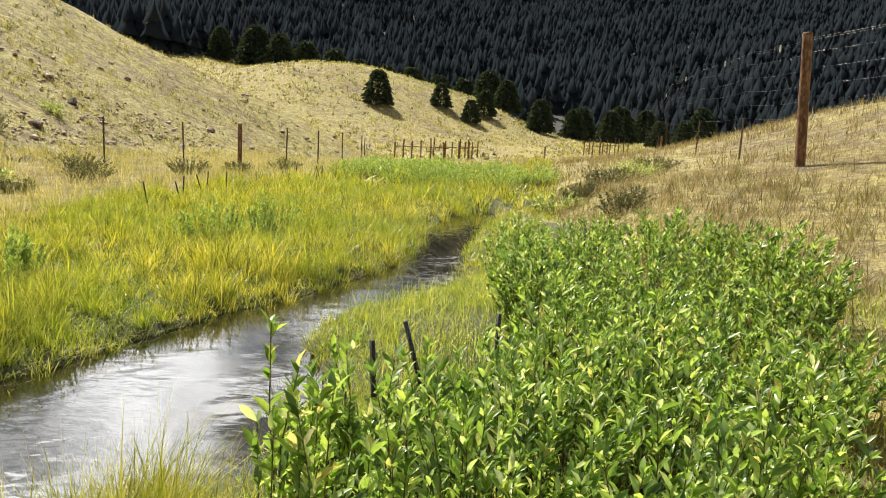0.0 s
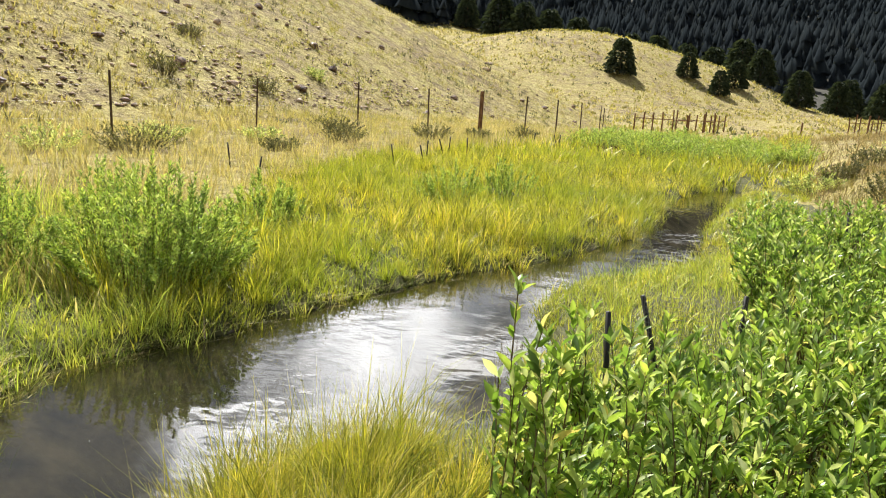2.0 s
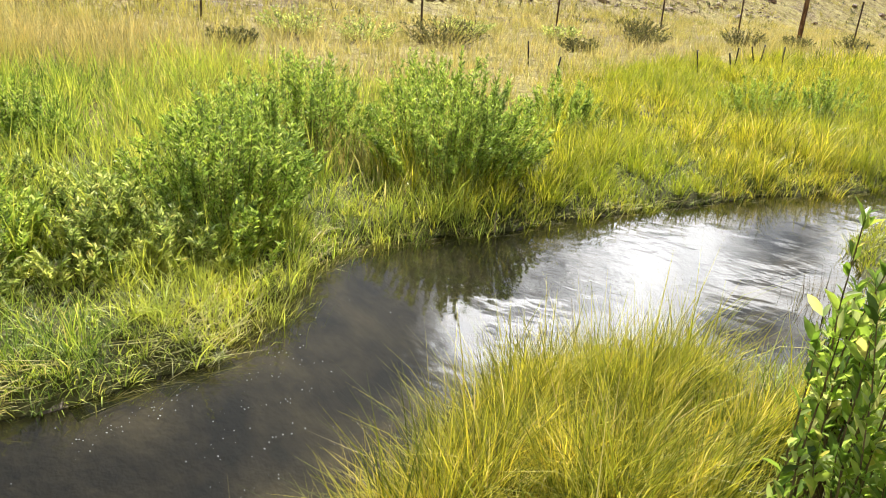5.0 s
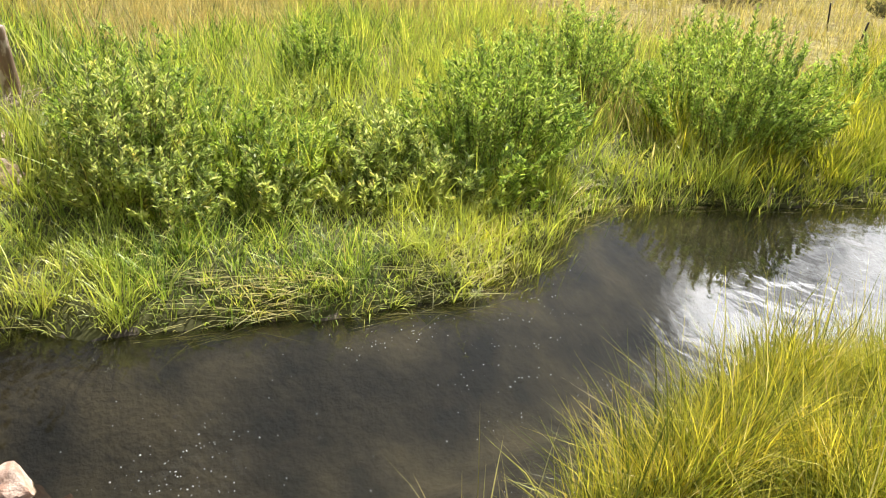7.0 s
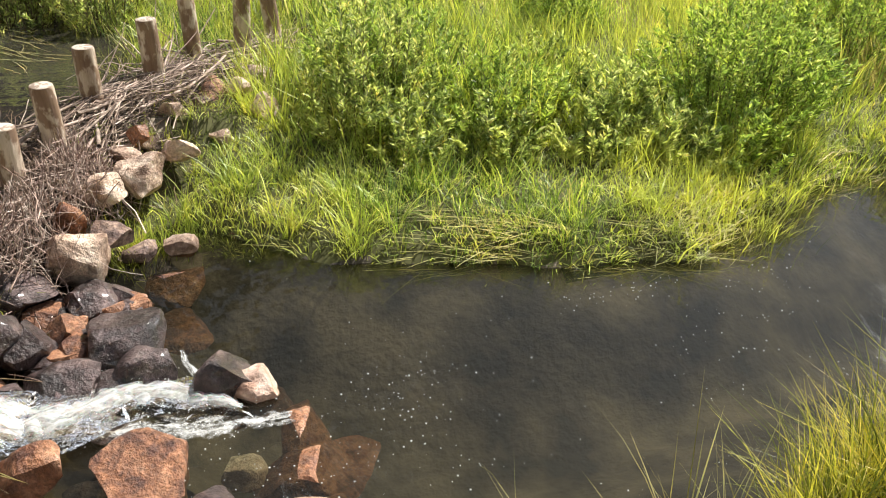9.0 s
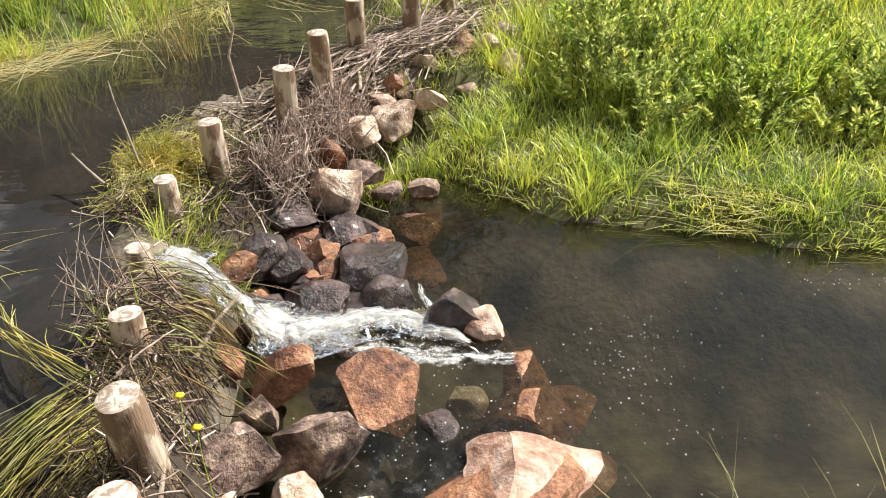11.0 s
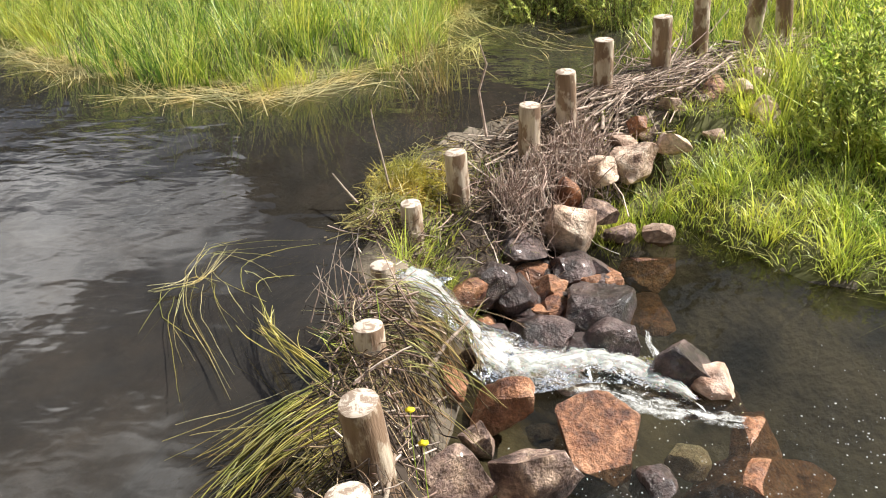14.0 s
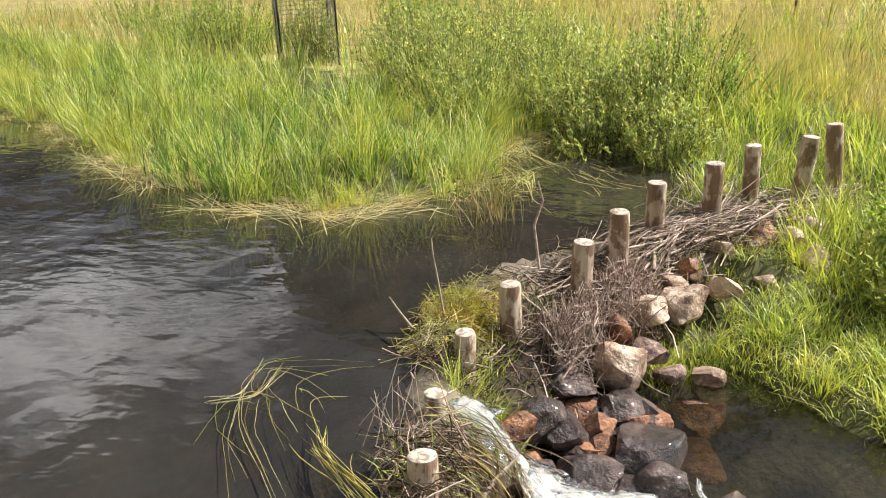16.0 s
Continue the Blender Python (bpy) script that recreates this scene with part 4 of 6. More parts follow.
# darker tussocks on the hill and on the dry slope
c = scatter(rng, 11000, -46, -3, 4, 58)
c = c[(c[:, 0] < np.interp(c[:, 1], [-4, 6.5, 13, 20, 28, 36, 47, 60], [-22, -12.5, -10.5, -9.5, -8.2, -6.5, -3.0, 4])) & (wobble(c[:, 0], c[:, 1], 51, 7.0) > -0.1)]
c = c[rng.uniform(size=len(c)) < 0.6]
p = np.repeat(c, 9, 0) + rng.normal(0, 0.06, (len(c) * 9, 2))
grass("hill_tussocks", p, rng.uniform(0.08, 0.24, len(p)), rng.uniform(0.02, 0.04, len(p)), M_SAGE, 33, "dark grey-green tussocks scattered over the hill", 0.7, 0.5, 2)
c = np.concatenate([scatter(rng, 900, 2.0, 6.0, 2.0, 16.0), scatter(rng, 700, 2.2, 14.0, 3.0, 34.0)])
p = np.repeat(c, 14, 0) + rng.normal(0, 0.06, (len(c) * 14, 2))
grass("slope_tussocks", p, rng.uniform(0.10, 0.32, len(p)), rng.uniform(0.006, 0.014, len(p)), M_DEBRIS, 34, "brown dry tussocks on the slope", 0.5, 0.5, 2)
# reeds on the pond's far shore
p = scatter(rng, 125000, -12.0, -4.2, -11.0, -1.2)
d = up_d(p)
p = p[(d > -0.12) & (d < 2.0) & (p[:, 0] < -4.2) & (rng.uniform(size=len(p)) < np.clip(1.1 - d * 0.35, 0.2, 1)) & (upstream(p[:, 0], p[:, 1]) > 0.5)]
p = p[~((p[:, 0] > -7.4) & (p[:, 1] > -1.75) & (up_d(p) < 0.25))]
grass("pond_reeds", p, rng.uniform(0.22, 0.62, len(p)), rng.uniform(0.003, 0.007, len(p)), M_REED, 14, "tall bright green reeds along the pond", 0.10, 1.05, 3, None, 0.02, level=Z_UP, clump=42, spread=0.036, hummock=0.9)
# bent straw at their feet
p = scatter(rng, 60000, -9.0, -4.2, -9.0, -1.6)
d = up_d(p)
p = p[(d > -0.34) & (d < 0.08) & (p[:, 0] < -4.3) & (wobble(p[:, 0], p[:, 1], 71, 1.3) > -0.25)][:3000]
grass("bent_straw", p, rng.uniform(0.22, 0.60, len(p)), rng.uniform(0.004, 0.008, len(p)), M_STRAW, 15, "bleached bent reed stems lying on the pond's edge", 0.08, 0.20, 3, along_shore(p, up_d) + rng.normal(0, 0.55, len(p)), 0.0, level=Z_UP + 0.065, flat=1.38)
# meadow beyond the pond
p = scatter(rng, 44000, -24.0, -5.0, -16.0, 5.0)
d = up_d(p)
p = p[(d > 1.2) & (upstream(p[:, 0], p[:, 1]) > -0.6)]
tan = wobble(p[:, 0], p[:, 1], 26, 3.0) + smooth(-9, -14, p[:, 0]) * 1.5 - 1.05 > 0
grass("green_pond_meadow", p[~tan], rng.uniform(0.3, 0.55, (~tan).sum()), rng.uniform(0.008, 0.014, (~tan).sum()), M_REED, 16, "green meadow grass beyond the pond", 0.25, 0.5, 2, clump=18, spread=0.09)
grass("tan_pond_meadow", p[tan], rng.uniform(0.25, 0.5, tan.sum()), rng.uniform(0.010, 0.018, tan.sum()), M_STRAW, 17, "tan dry meadow beyond the pond", 0.3, 0.4, 2, clump=16, spread=0.10)
# low trampled grass on the near bank, where the camera stands
p = scatter(rng, 46000, -1.2, 2.6, -6.0, 2.4)
p = p[(low_d(p) > 0.03) & (up_d(p) > 0.05) & (p[:, 0] + p[:, 1] * 0.2 > -1.1) & (wobble(p[:, 0], p[:, 1], 96, 1.1) > -0.75)]
grass("near_bank_grass", p, rng.uniform(0.04, 0.14, len(p)), rng.uniform(0.004, 0.008, len(p)), M_BANK, 45, "low trampled green grass on the near bank", 0.6, 0.8, 2, clump=16, spread=0.07)
# low grass under and beside the willows of the near bank
p = scatter(rng, 26000, -0.9, 3.2, -1.0, 9.0)
p = p[(low_d(p) > 0.2) & (p[:, 1] + p[:, 0] > 0.9)]
grass("under_willow_grass", p, rng.uniform(0.12, 0.35, len(p)), rng.uniform(0.004, 0.008, len(p)), M_BANK, 18, "low green grass under the willows", 0.4, 0.6, 2)

# ---------------------------------------------------------------- willows and shrubs
def shoots(n, reach, height, rng, k=6, upright=0.55, dome=0.35):
    """Lines of arching shoots that spread from a common foot at the origin."""
    turn = rng.uniform(0, 2 * np.pi, n)
    out = reach * np.sqrt(rng.uniform(0.02, 1, n))
    foot = np.stack([np.cos(turn), np.sin(turn)], -1) * (out * (1 - upright))[:, None]
    tall = height * rng.uniform(0.60, 1.0, n) * (1.0 - dome * (out / reach) ** 2)
    s = np.linspace(0, 1, k)
    flat = foot[:, None] + (np.stack([np.cos(turn), np.sin(turn)], -1) * (out * upright)[:, None])[:, None] * (s ** 1.4)[None, :, None]
    flat = flat + rng.normal(0, 0.018, (n, k, 2)) * s[None, :, None]
    return np.concatenate([flat, (tall[:, None] * s[None])[..., None]], -1)


def willow(name, x, y, height, reach, count, leaf, per, leaf_mat, seed, label, category="shrub", fine=False, group="", first=0.22, upright=0.55, slim=0.24, stem=0.006, hug=(0.6, 1.9), sizes=(0.55, 1.15), dome=0.35):
    """A shrub: an Empty at its foot, with stems and foliage as parts."""
    rng = np.random.RandomState(seed)
    z = ground_at(x, y)
    ob = empty(name, (x, y, z))
    lines = shoots(count, reach, height, rng, upright=upright, dome=dome)
    lift = ground(lines[:, :, 0].ravel() * 0 + x + np.repeat(lines[:, 0, 0], 6), np.repeat(lines[:, 0, 1], 6) + y).reshape(count, 6) - z
    lines[..., 2] += lift - 0.03
    k = lines.shape[1]
    v, q = tubes(lines, stem * np.linspace(1.0, 0.25, k)[None], 3)
    solid("branchwork", v, [q], M_STEM, ob)
    at = rng.uniform(first, 1.0, (count, per)) ** 0.8
    at[:, 0] = 1.0
    pos = at * (k - 1) * 0.9999
    i = np.minimum(pos.astype(int), k - 2)
    f = (pos - i)[..., None]
    row = np.arange(count)[:, None]
    root = lines[row, i] * (1 - f) + lines[row, i + 1] * f
    along = unit(lines[row, i + 1] - lines[row, i])
    spin = rng.uniform(0, 2 * np.pi, (count, per))
    outw = np.stack([np.cos(spin), np.sin(spin), rng.uniform(-0.25, 0.45, (count, per))], -1)
    way = unit(outw + along * rng.uniform(*hug, (count, per))[..., None])
    size = leaf * rng.uniform(*sizes, (count, per))
    v, q, t = leaves(root.reshape(-1, 3), way.reshape(-1, 3), size.ravel(), size.ravel() * slim, rng, fine)
    solid("foliage", v, [q, t], leaf_mat, ob)
    return tagged(ob, label, category, group)


NEAR = "leafy green willow shrub on the near bank"
near_willows = [(-0.36, 1.86, 1.28, 0.06, 5), (-0.25, 1.84, 1.16, 0.11, 10), (-0.35, 2.35, 1.08, 0.12, 14), (-0.24, 2.75, 0.96, 0.22, 22), (-0.10, 2.18, 0.84, 0.16, 16), (-0.02, 3.15, 0.80, 0.28, 22), (0.35, 3.5, 0.82, 0.32, 26), (2.45, 5.2, 0.75, 0.42, 34), (2.75, 6.3, 0.7, 0.42, 30), (2.05, 4.0, 0.8, 0.36, 30),
                (-0.08, 1.95, 0.98, 0.22, 24), (0.18, 2.35, 0.98, 0.42, 40), (0.75, 2.15, 0.95, 0.42, 40), (1.25, 2.6, 0.92, 0.40, 36), (0.50, 3.05, 0.92, 0.42, 40),
                (1.05, 3.35, 0.90, 0.45, 42), (1.65, 3.55, 0.85, 0.40, 34), (0.70, 3.95, 0.85, 0.42, 38), (1.25, 4.35, 0.85, 0.48, 42), (1.85, 4.7, 0.80, 0.45, 38),
                (0.85, 5.0, 0.80, 0.42, 36), (1.45, 5.5, 0.82, 0.50, 42), (2.1, 6.0, 0.75, 0.45, 36), (0.80, 6.1, 0.78, 0.42, 36), (1.35, 6.8, 0.80, 0.52, 42),
                (2.0, 7.3, 0.74, 0.50, 38), (0.85, 7.5, 0.74, 0.45, 36), (1.5, 8.3, 0.75, 0.55, 40), (2.4, 8.7, 0.66, 0.50, 34), (0.95, 9.2, 0.66, 0.45, 30), (1.9, 9.8, 0.6, 0.5, 30), (2.7, 7.5, 0.6, 0.4, 26)]
for i, (x, y, h, r, n) in enumerate(near_willows):
    willow("willow_shrub", x, y, h, r, int(n * 1.5), 0.062, 48, M_LEAF, 100 + i, NEAR, "willow", fine=y < 3.8, group="willows of the near bank", upright=0.45, slim=0.34, hug=(0.7, 2.6), sizes=(0.40, 1.25))

FAR = "dense green willow bush on the far bank"
far_willows = [(-3.80, 4.95, 0.98, 0.82, 250, M_WILLOW), (-4.10, 2.95, 0.86, 0.70, 180, M_WILLOW), (-4.85, 4.30, 0.95, 0.65, 130, M_WILLOW), (-4.75, 3.6, 0.78, 0.55, 90, M_WILLOW), (-6.0, 2.64, 0.62, 0.40, 70, M_WILLOW),
               (-4.35, 0.75, 0.78, 0.48, 110, M_OLIVE), (-4.20, 1.45, 0.56, 0.48, 90, M_WILLOW), (-3.90, 0.85, 0.40, 0.28, 30, M_OLIVE), (-3.84, 1.30, 0.38, 0.28, 30, M_OLIVE), (-3.70, 1.80, 0.36, 0.24, 24, M_OLIVE), (-3.62, 2.25, 0.36, 0.26, 32, M_OLIVE), (-3.55, 2.65, 0.40, 0.30, 36, M_WILLOW), (-4.85, 0.95, 0.85, 0.55, 110, M_WILLOW), (-4.0, 2.05, 0.52, 0.36, 60, M_OLIVE),
               (-3.95, 6.9, 0.62, 0.45, 60, M_WILLOW), (-4.75, 1.95, 0.42, 0.40, 40, M_OLIVE), (-2.9, 9.9, 0.60, 0.55, 40, M_WILLOW), (-2.3, 10.7, 0.60, 0.55, 40, M_WILLOW), (-5.3, 6.4, 0.7, 0.5, 50, M_WILLOW)]
for i, (x, y, h, r, n, mat) in enumerate(far_willows):
    willow("willow_bush", x, y, h * 1.04, r * 0.98, n, 0.044, 112, mat, 200 + i, FAR if mat is M_WILLOW else "yellowing green willow bush on the far bank", "willow", group="willows of the far bank", first=0.0, upright=0.30, slim=0.28, hug=(0.6, 2.4), sizes=(0.5, 1.2), dome=0.62, stem=0.004)

for i, (x, y, h, r, n, mat) in enumerate([(-6.55, -1.30, 0.72, 0.42, 80, M_OLIVE), (-6.85, -0.95, 1.02, 0.45, 80, M_OLIVE), (-7.05, -1.50, 0.88, 0.42, 80, M_OLIVE), (-6.35, -0.72, 0.7, 0.35, 70, M_OLIVE), (-7.6, -1.6, 0.9, 0.6, 100, M_OLIVE), (-7.35, -0.75, 1.2, 0.70, 130, M_WILLOW), (-7.4, -2.7, 0.95, 0.7, 110, M_OLIVE), (-8.2, -3.4, 1.15, 0.85, 190, M_OLIVE), (-10.5, -4.1, 1.15, 0.7, 110, M_WILLOW), (-8.6, -2.2, 0.95, 0.6, 90, M_OLIVE), (-10.2, -3.2, 1.0, 0.7, 90, M_OLIVE),
                                          (-9.9, -5.65, 1.1, 0.38, 70, M_OLIVE), (-10.2, -7.2, 1.25, 0.9, 150, M_WILLOW), (-11.6, -9.0, 1.1, 0.9, 90, M_WILLOW), (-12.6, -10.8, 1.0, 0.8, 70, M_WILLOW),
                                          (-12.5, -5.4, 1.0, 0.5, 60, M_WILLOW), (-11.8, -3.4, 1.1, 0.8, 80, M_OLIVE), (-9.0, -2.4, 0.9, 0.5, 60, M_OLIVE)]):
    willow("pond_willow", x, y, h, r, n, 0.044, 64, mat, 300 + i, "grey-green willow bush beside the pond", "willow", group="willows beside the pond", first=0.06, slim=0.28, upright=0.38, hug=(0.6, 2.4), dome=0.5)

# the green stand farther down the stream
rng = np.random.RandomState(31)
for i in range(26):
    y = rng.uniform(17.6, 25.5)
    x = rng.uniform(-2.3, 2.2 + 0.10 * (y - 17))
    willow("distant_willow", x, y, rng.uniform(0.50, 0.82), 0.75, 60, 0.075, 34, M_WILLOW, 400 + i, "bright green willow in a stand down the stream", "willow", group="downstream willow stand")

for i, (x, y, h, r) in enumerate([(2.1, 14.8, 0.45, 0.55), (2.6, 15.2, 0.42, 0.45), (3.4, 16.6, 0.45, 0.6), (4.2, 17.6, 0.45, 0.7), (4.9, 18.6, 0.42, 0.6), (2.8, 12.2, 0.42, 0.5), (2.3, 19.5, 0.45, 0.6),
                                  (-6.9, 15.4, 0.42, 0.55), (-7.9, 17.2, 0.5, 0.7), (-8.1, 14.2, 0.36, 0.45), (-6.0, 18.6, 0.45, 0.6), (-5.2, 20.0, 0.36, 0.4), (-9.2, 12.4, 0.42, 0.6), (-8.6, 11.0, 0.55, 0.8), (-4.4, 22.0, 0.4, 0.5),
                                  (-10.4, 9.2, 0.5, 0.6), (-12.2, 21.5, 0.5, 0.5), (-13.5, 18.5, 0.5, 0.5), (-12.5, 25.5, 0.5, 0.5), (-9.6, 7.4, 0.35, 0.4), (-15.5, 22.5, 0.45, 0.5), (-9.4, 9.9, 0.45, 0.7), (-7.0, 12.9, 0.3, 0.4)]):
    willow("sagebrush", x, y, h, r, 60, 0.060, 20, M_SAGE if i % 3 else M_OLIVE, 500 + i, "low grey-green sagebrush among dry grass", "shrub", group="sagebrush", upright=0.5, first=0.15, slim=0.4)


# ---------------------------------------------------------------- spruces
def spruce(name, x, y, height, seed, label, group=""):
    rng = np.random.RandomState(seed)
    z = ground_at(x, y)
    ob = empty(name, (x, y, z))
    v, q = tubes(np.array([[[0, 0, -0.3], [0, 0, height * 0.5], [0, 0, height * 0.97]]]), np.array([[0.03, 0.02, 0.004]]) * height, 6)
    solid("trunk", v, [q], M_TRUNK, ob)
    n = 1500
    h = rng.uniform(0.06, 1.0, n) ** 1.25
    turn = rng.uniform(0, 2 * np.pi, n)
    lobes = 1 + 0.16 * np.sin(turn * 5 + h * 40) + rng.normal(0, 0.09, n)
    radius = height * 0.40 * (1 - h) ** 0.55 * lobes * np.sqrt(rng.uniform(0.35, 1, n)) + 0.02 * height * rng.uniform(0, 1, n)
    root = np.column_stack([np.cos(turn) * radius, np.sin(turn) * radius, h * height])
    way = np.column_stack([np.cos(turn), np.sin(turn), rng.uniform(-0.55, 0.15, n)])
    size = height * rng.uniform(0.08, 0.16, n)
    v, q, t = leaves(root, way, size, size * 0.55, rng, False, 0.3, 0.4)
    solid("crown", v, [q, t], M_NEEDLE, ob)
    return tagged(ob, label, "tree", group)


DARK = "dark green spruce on the grassy slope"
for i, (x, y, h) in enumerate([(-8.98, 101.7, 4.2), (-1.1, 110.0, 3.2), (2.95, 107.2, 3.0), (5.0, 113.0, 3.6), (13.2, 115.8, 4.6), (19.0, 122.0, 4.6), (25.5, 126.0, 5.0), (31.0, 118.0, 3.8), (38.5, 131.0, 4.0),
                              (44.0, 140.0, 6.5), (22.0, 133.0, 5.5), (29.5, 138.0, 6.5), (35.0, 143.0, 6.0), (-42.7, 150.6, 5.5), (-36.5, 152.0, 8.0), (-31.5, 150.0, 7.5), (-27.0, 152.0, 7.5), (-22.0, 154.0, 7.8), (-17.0, 150.0, 6.5),
                              (-12.0, 152.0, 7.0), (-7.0, 150.0, 7.5), (-2.0, 147.0, 6.5), (2.5, 143.0, 6.0), (6.5, 136.0, 6.5), (9.0, 128.0, 5.0)]):
    spruce("spruce", x, y, h, 600 + i, DARK, "spruces at the forest's edge")


def forest(seed, m, west, east, near, far, edge, low, high):
    """The wooded mountain: thousands of narrow jagged crowns in one mesh."""
    rng = np.random.RandomState(seed)
    p = np.column_stack([rng.uniform(west, east, m), np.sqrt(rng.uniform(near ** 2, far ** 2, m))])
    x, y = np.sin(p[:, 0]) * p[:, 1], np.cos(p[:, 0]) * p[:, 1]
    rim = edge - 20 * smooth(0.05, -0.3, p[:, 0]) + 10 * wobble(x, y, 41, 40)
    ok = p[:, 1] > rim
    ok &= ~((np.abs(p[:, 0] - 0.13) < 0.022) & (p[:, 1] < 205 + 30 * wobble(x, y, 42, 20)))
    x, y = x[ok], y[ok]
    n, sides, tiers = len(x), 6, 3
    z = ground(x, y) - 0.3
    h = rng.uniform(low, high, n) * np.clip(1 + 0.25 * wobble(x, y, 44, 30), 0.6, 1.4)
    wide = h * rng.uniform(0.20, 0.30, n)
    turn = rng.uniform(0, 6.28, n)
    verts, tris = [], []
    per = tiers * (sides + 1)
    for t in range(tiers):
        foot, top = 0.04 + 0.25 * t, 1.0 if t == tiers - 1 else 0.52 + 0.22 * t
        r = wide * (1.0, 0.85, 0.55)[t]
        verts.append(np.column_stack([x, y, z + h * top]))
        for k in range(sides):
            a = turn + k * 2 * np.pi / sides + 0.4 * t
            rr = r * rng.uniform(0.5, 1.3, n)
            verts.append(np.column_stack([x + np.cos(a) * rr, y + np.sin(a) * rr, z + h * (foot + rng.uniform(-0.07, 0.07, n))]))
        b = t * (sides + 1)
        tris += [[b, b + 1 + k, b + 1 + (k + 1) % sides] for k in range(sides)]
    v = np.stack(verts, 1).reshape(-1, 3)
    f = (np.arange(n)[:, None, None] * per + np.array(tris)[None]).reshape(-1, 3)
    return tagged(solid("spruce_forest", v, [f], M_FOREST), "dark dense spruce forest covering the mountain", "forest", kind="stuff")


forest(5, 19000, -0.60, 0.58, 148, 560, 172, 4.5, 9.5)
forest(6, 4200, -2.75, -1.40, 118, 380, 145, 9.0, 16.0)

# ---------------------------------------------------------------- the dam: posts, brush, stones, spill
DAM_POSTS = [(-1.09, -0.90, 0.70, 0.048), (-1.42, -0.95, 0.66, 0.054), (-1.83, -1.14, 0.55, 0.045), (-2.33, -1.27, 0.46, 0.044), (-2.79, -1.30, 0.48, 0.046), (-3.24, -1.21, 0.53, 0.050), (-3.64, -0.99, 0.61, 0.054),
             (-4.00, -0.82, 0.67, 0.054), (-4.44, -0.69, 0.71, 0.054), (-4.88, -0.38, 0.73, 0.054), (-5.43, -0.14, 0.73, 0.054), (-5.64, 0.13, 0.75, 0.054), (-6.03, 0.46, 0.76, 0.054)]


def dam_post(x, y, top, radius, seed):
    rng = np.random.RandomState(seed)
    foot = ground_at(x, y) - 0.35
    ob = empty("dam_post", (x, y, foot), rng.uniform(0, 360))
    ob.matrix_world = pose(x, y, foot, rng.normal(0, 2.0), rng.normal(0, 2.0), rng.uniform(0, 360))
    tall, sides, k = top - foot, 18, 9
    s = np.linspace(0, 1, k)
    ang = np.arange(sides) * 2 * np.pi / sides
    r = radius * (1.05 - 0.07 * s)[:, None] * (1 + 0.05 * np.sin(ang * 2 + rng.uniform(0, 6))[None] + rng.normal(0, 0.014, (k, sides)))
    r[-1] *= 0.955
    zz = tall * s
    zz[-2] = tall - 0.012
    verts = np.stack([np.cos(ang)[None] * r, np.sin(ang)[None] * r, np.broadcast_to(zz[:, None], (k, sides))], -1).reshape(-1, 3)
    i, j = np.arange(sides), (np.arange(sides) + 1) % sides
    quads = np.concatenate([np.stack([a * sides + i, a * sides + j, (a + 1) * sides + j, (a + 1) * sides + i], -1) for a in range(k - 1)])
    solid("log", verts, [quads], M_LOG, ob, smooth_shade=True)
    rim = np.column_stack([np.cos(ang) * r[-1], np.sin(ang) * r[-1], np.full(sides, tall + 0.0005)])
    disc = np.concatenate([rim, rim * (0.93, 0.93, 1) + (0, 0, 0.002), [[0, 0, tall + 0.003]]])
    solid("sawn_top", disc, [np.stack([i, j, sides + j, sides + i], -1), np.stack([sides + i, sides + j, np.full(sides, 2 * sides)], -1)], M_CUT, ob, "pale sawn log end with rings")
    return tagged(ob, "weathered round log post with pale sawn top in the dam", "post", "dam posts")


for i, (x, y, top, r) in enumerate(DAM_POSTS):
    dam_post(x, y, top, r, 700 + i)


def stone(x, y, z, size, material, seed, label, group="dam stones", cuts=9, turn=None, fine=4, worn=0.0, faces=()):
    """A broken boulder: a ball cut by random planes, then roughened."""
    rng = np.random.RandomState(seed)
    bm = bmesh.new()
    bmesh.ops.create_icosphere(bm, subdivisions=fine, radius=1.0)
    planes = [(unit(rng.normal(0, 1, 3)), rng.uniform(0.50 + worn, 0.80 + worn)) for _ in range(cuts + 5)] + [(unit(np.array(n, float)), d) for n, d in faces]
    off = Vector(rng.uniform(-20, 20, 3))
    for vert in bm.verts:
        c = np.array(vert.co)
        for n, d in planes:
            over = c @ n - d
            if over > 0:
                c = c - n * over
        c = c * (1 + 0.12 * noise.noise(Vector(c) * 1.6 + off) + 0.05 * noise.noise(Vector(c) * 4 + off) + 0.022 * noise.noise(Vector(c) * 11 + off))
        vert.co = c * np.array(size) * 0.62
    for f in bm.faces:
        f.smooth = True
    data = bpy.data.meshes.new("boulder")
    bm.to_mesh(data)
    bm.free()
    data.set_sharp_from_angle(angle=radians(28))
    data.materials.append(material)
    ob = new("boulder", data)
    ob.matrix_world = pose(x, y, z, rng.uniform(-14, 14), rng.uniform(-14, 14), rng.uniform(0, 360) if turn is None else turn)
    return tagged(ob, label, "stone", group)


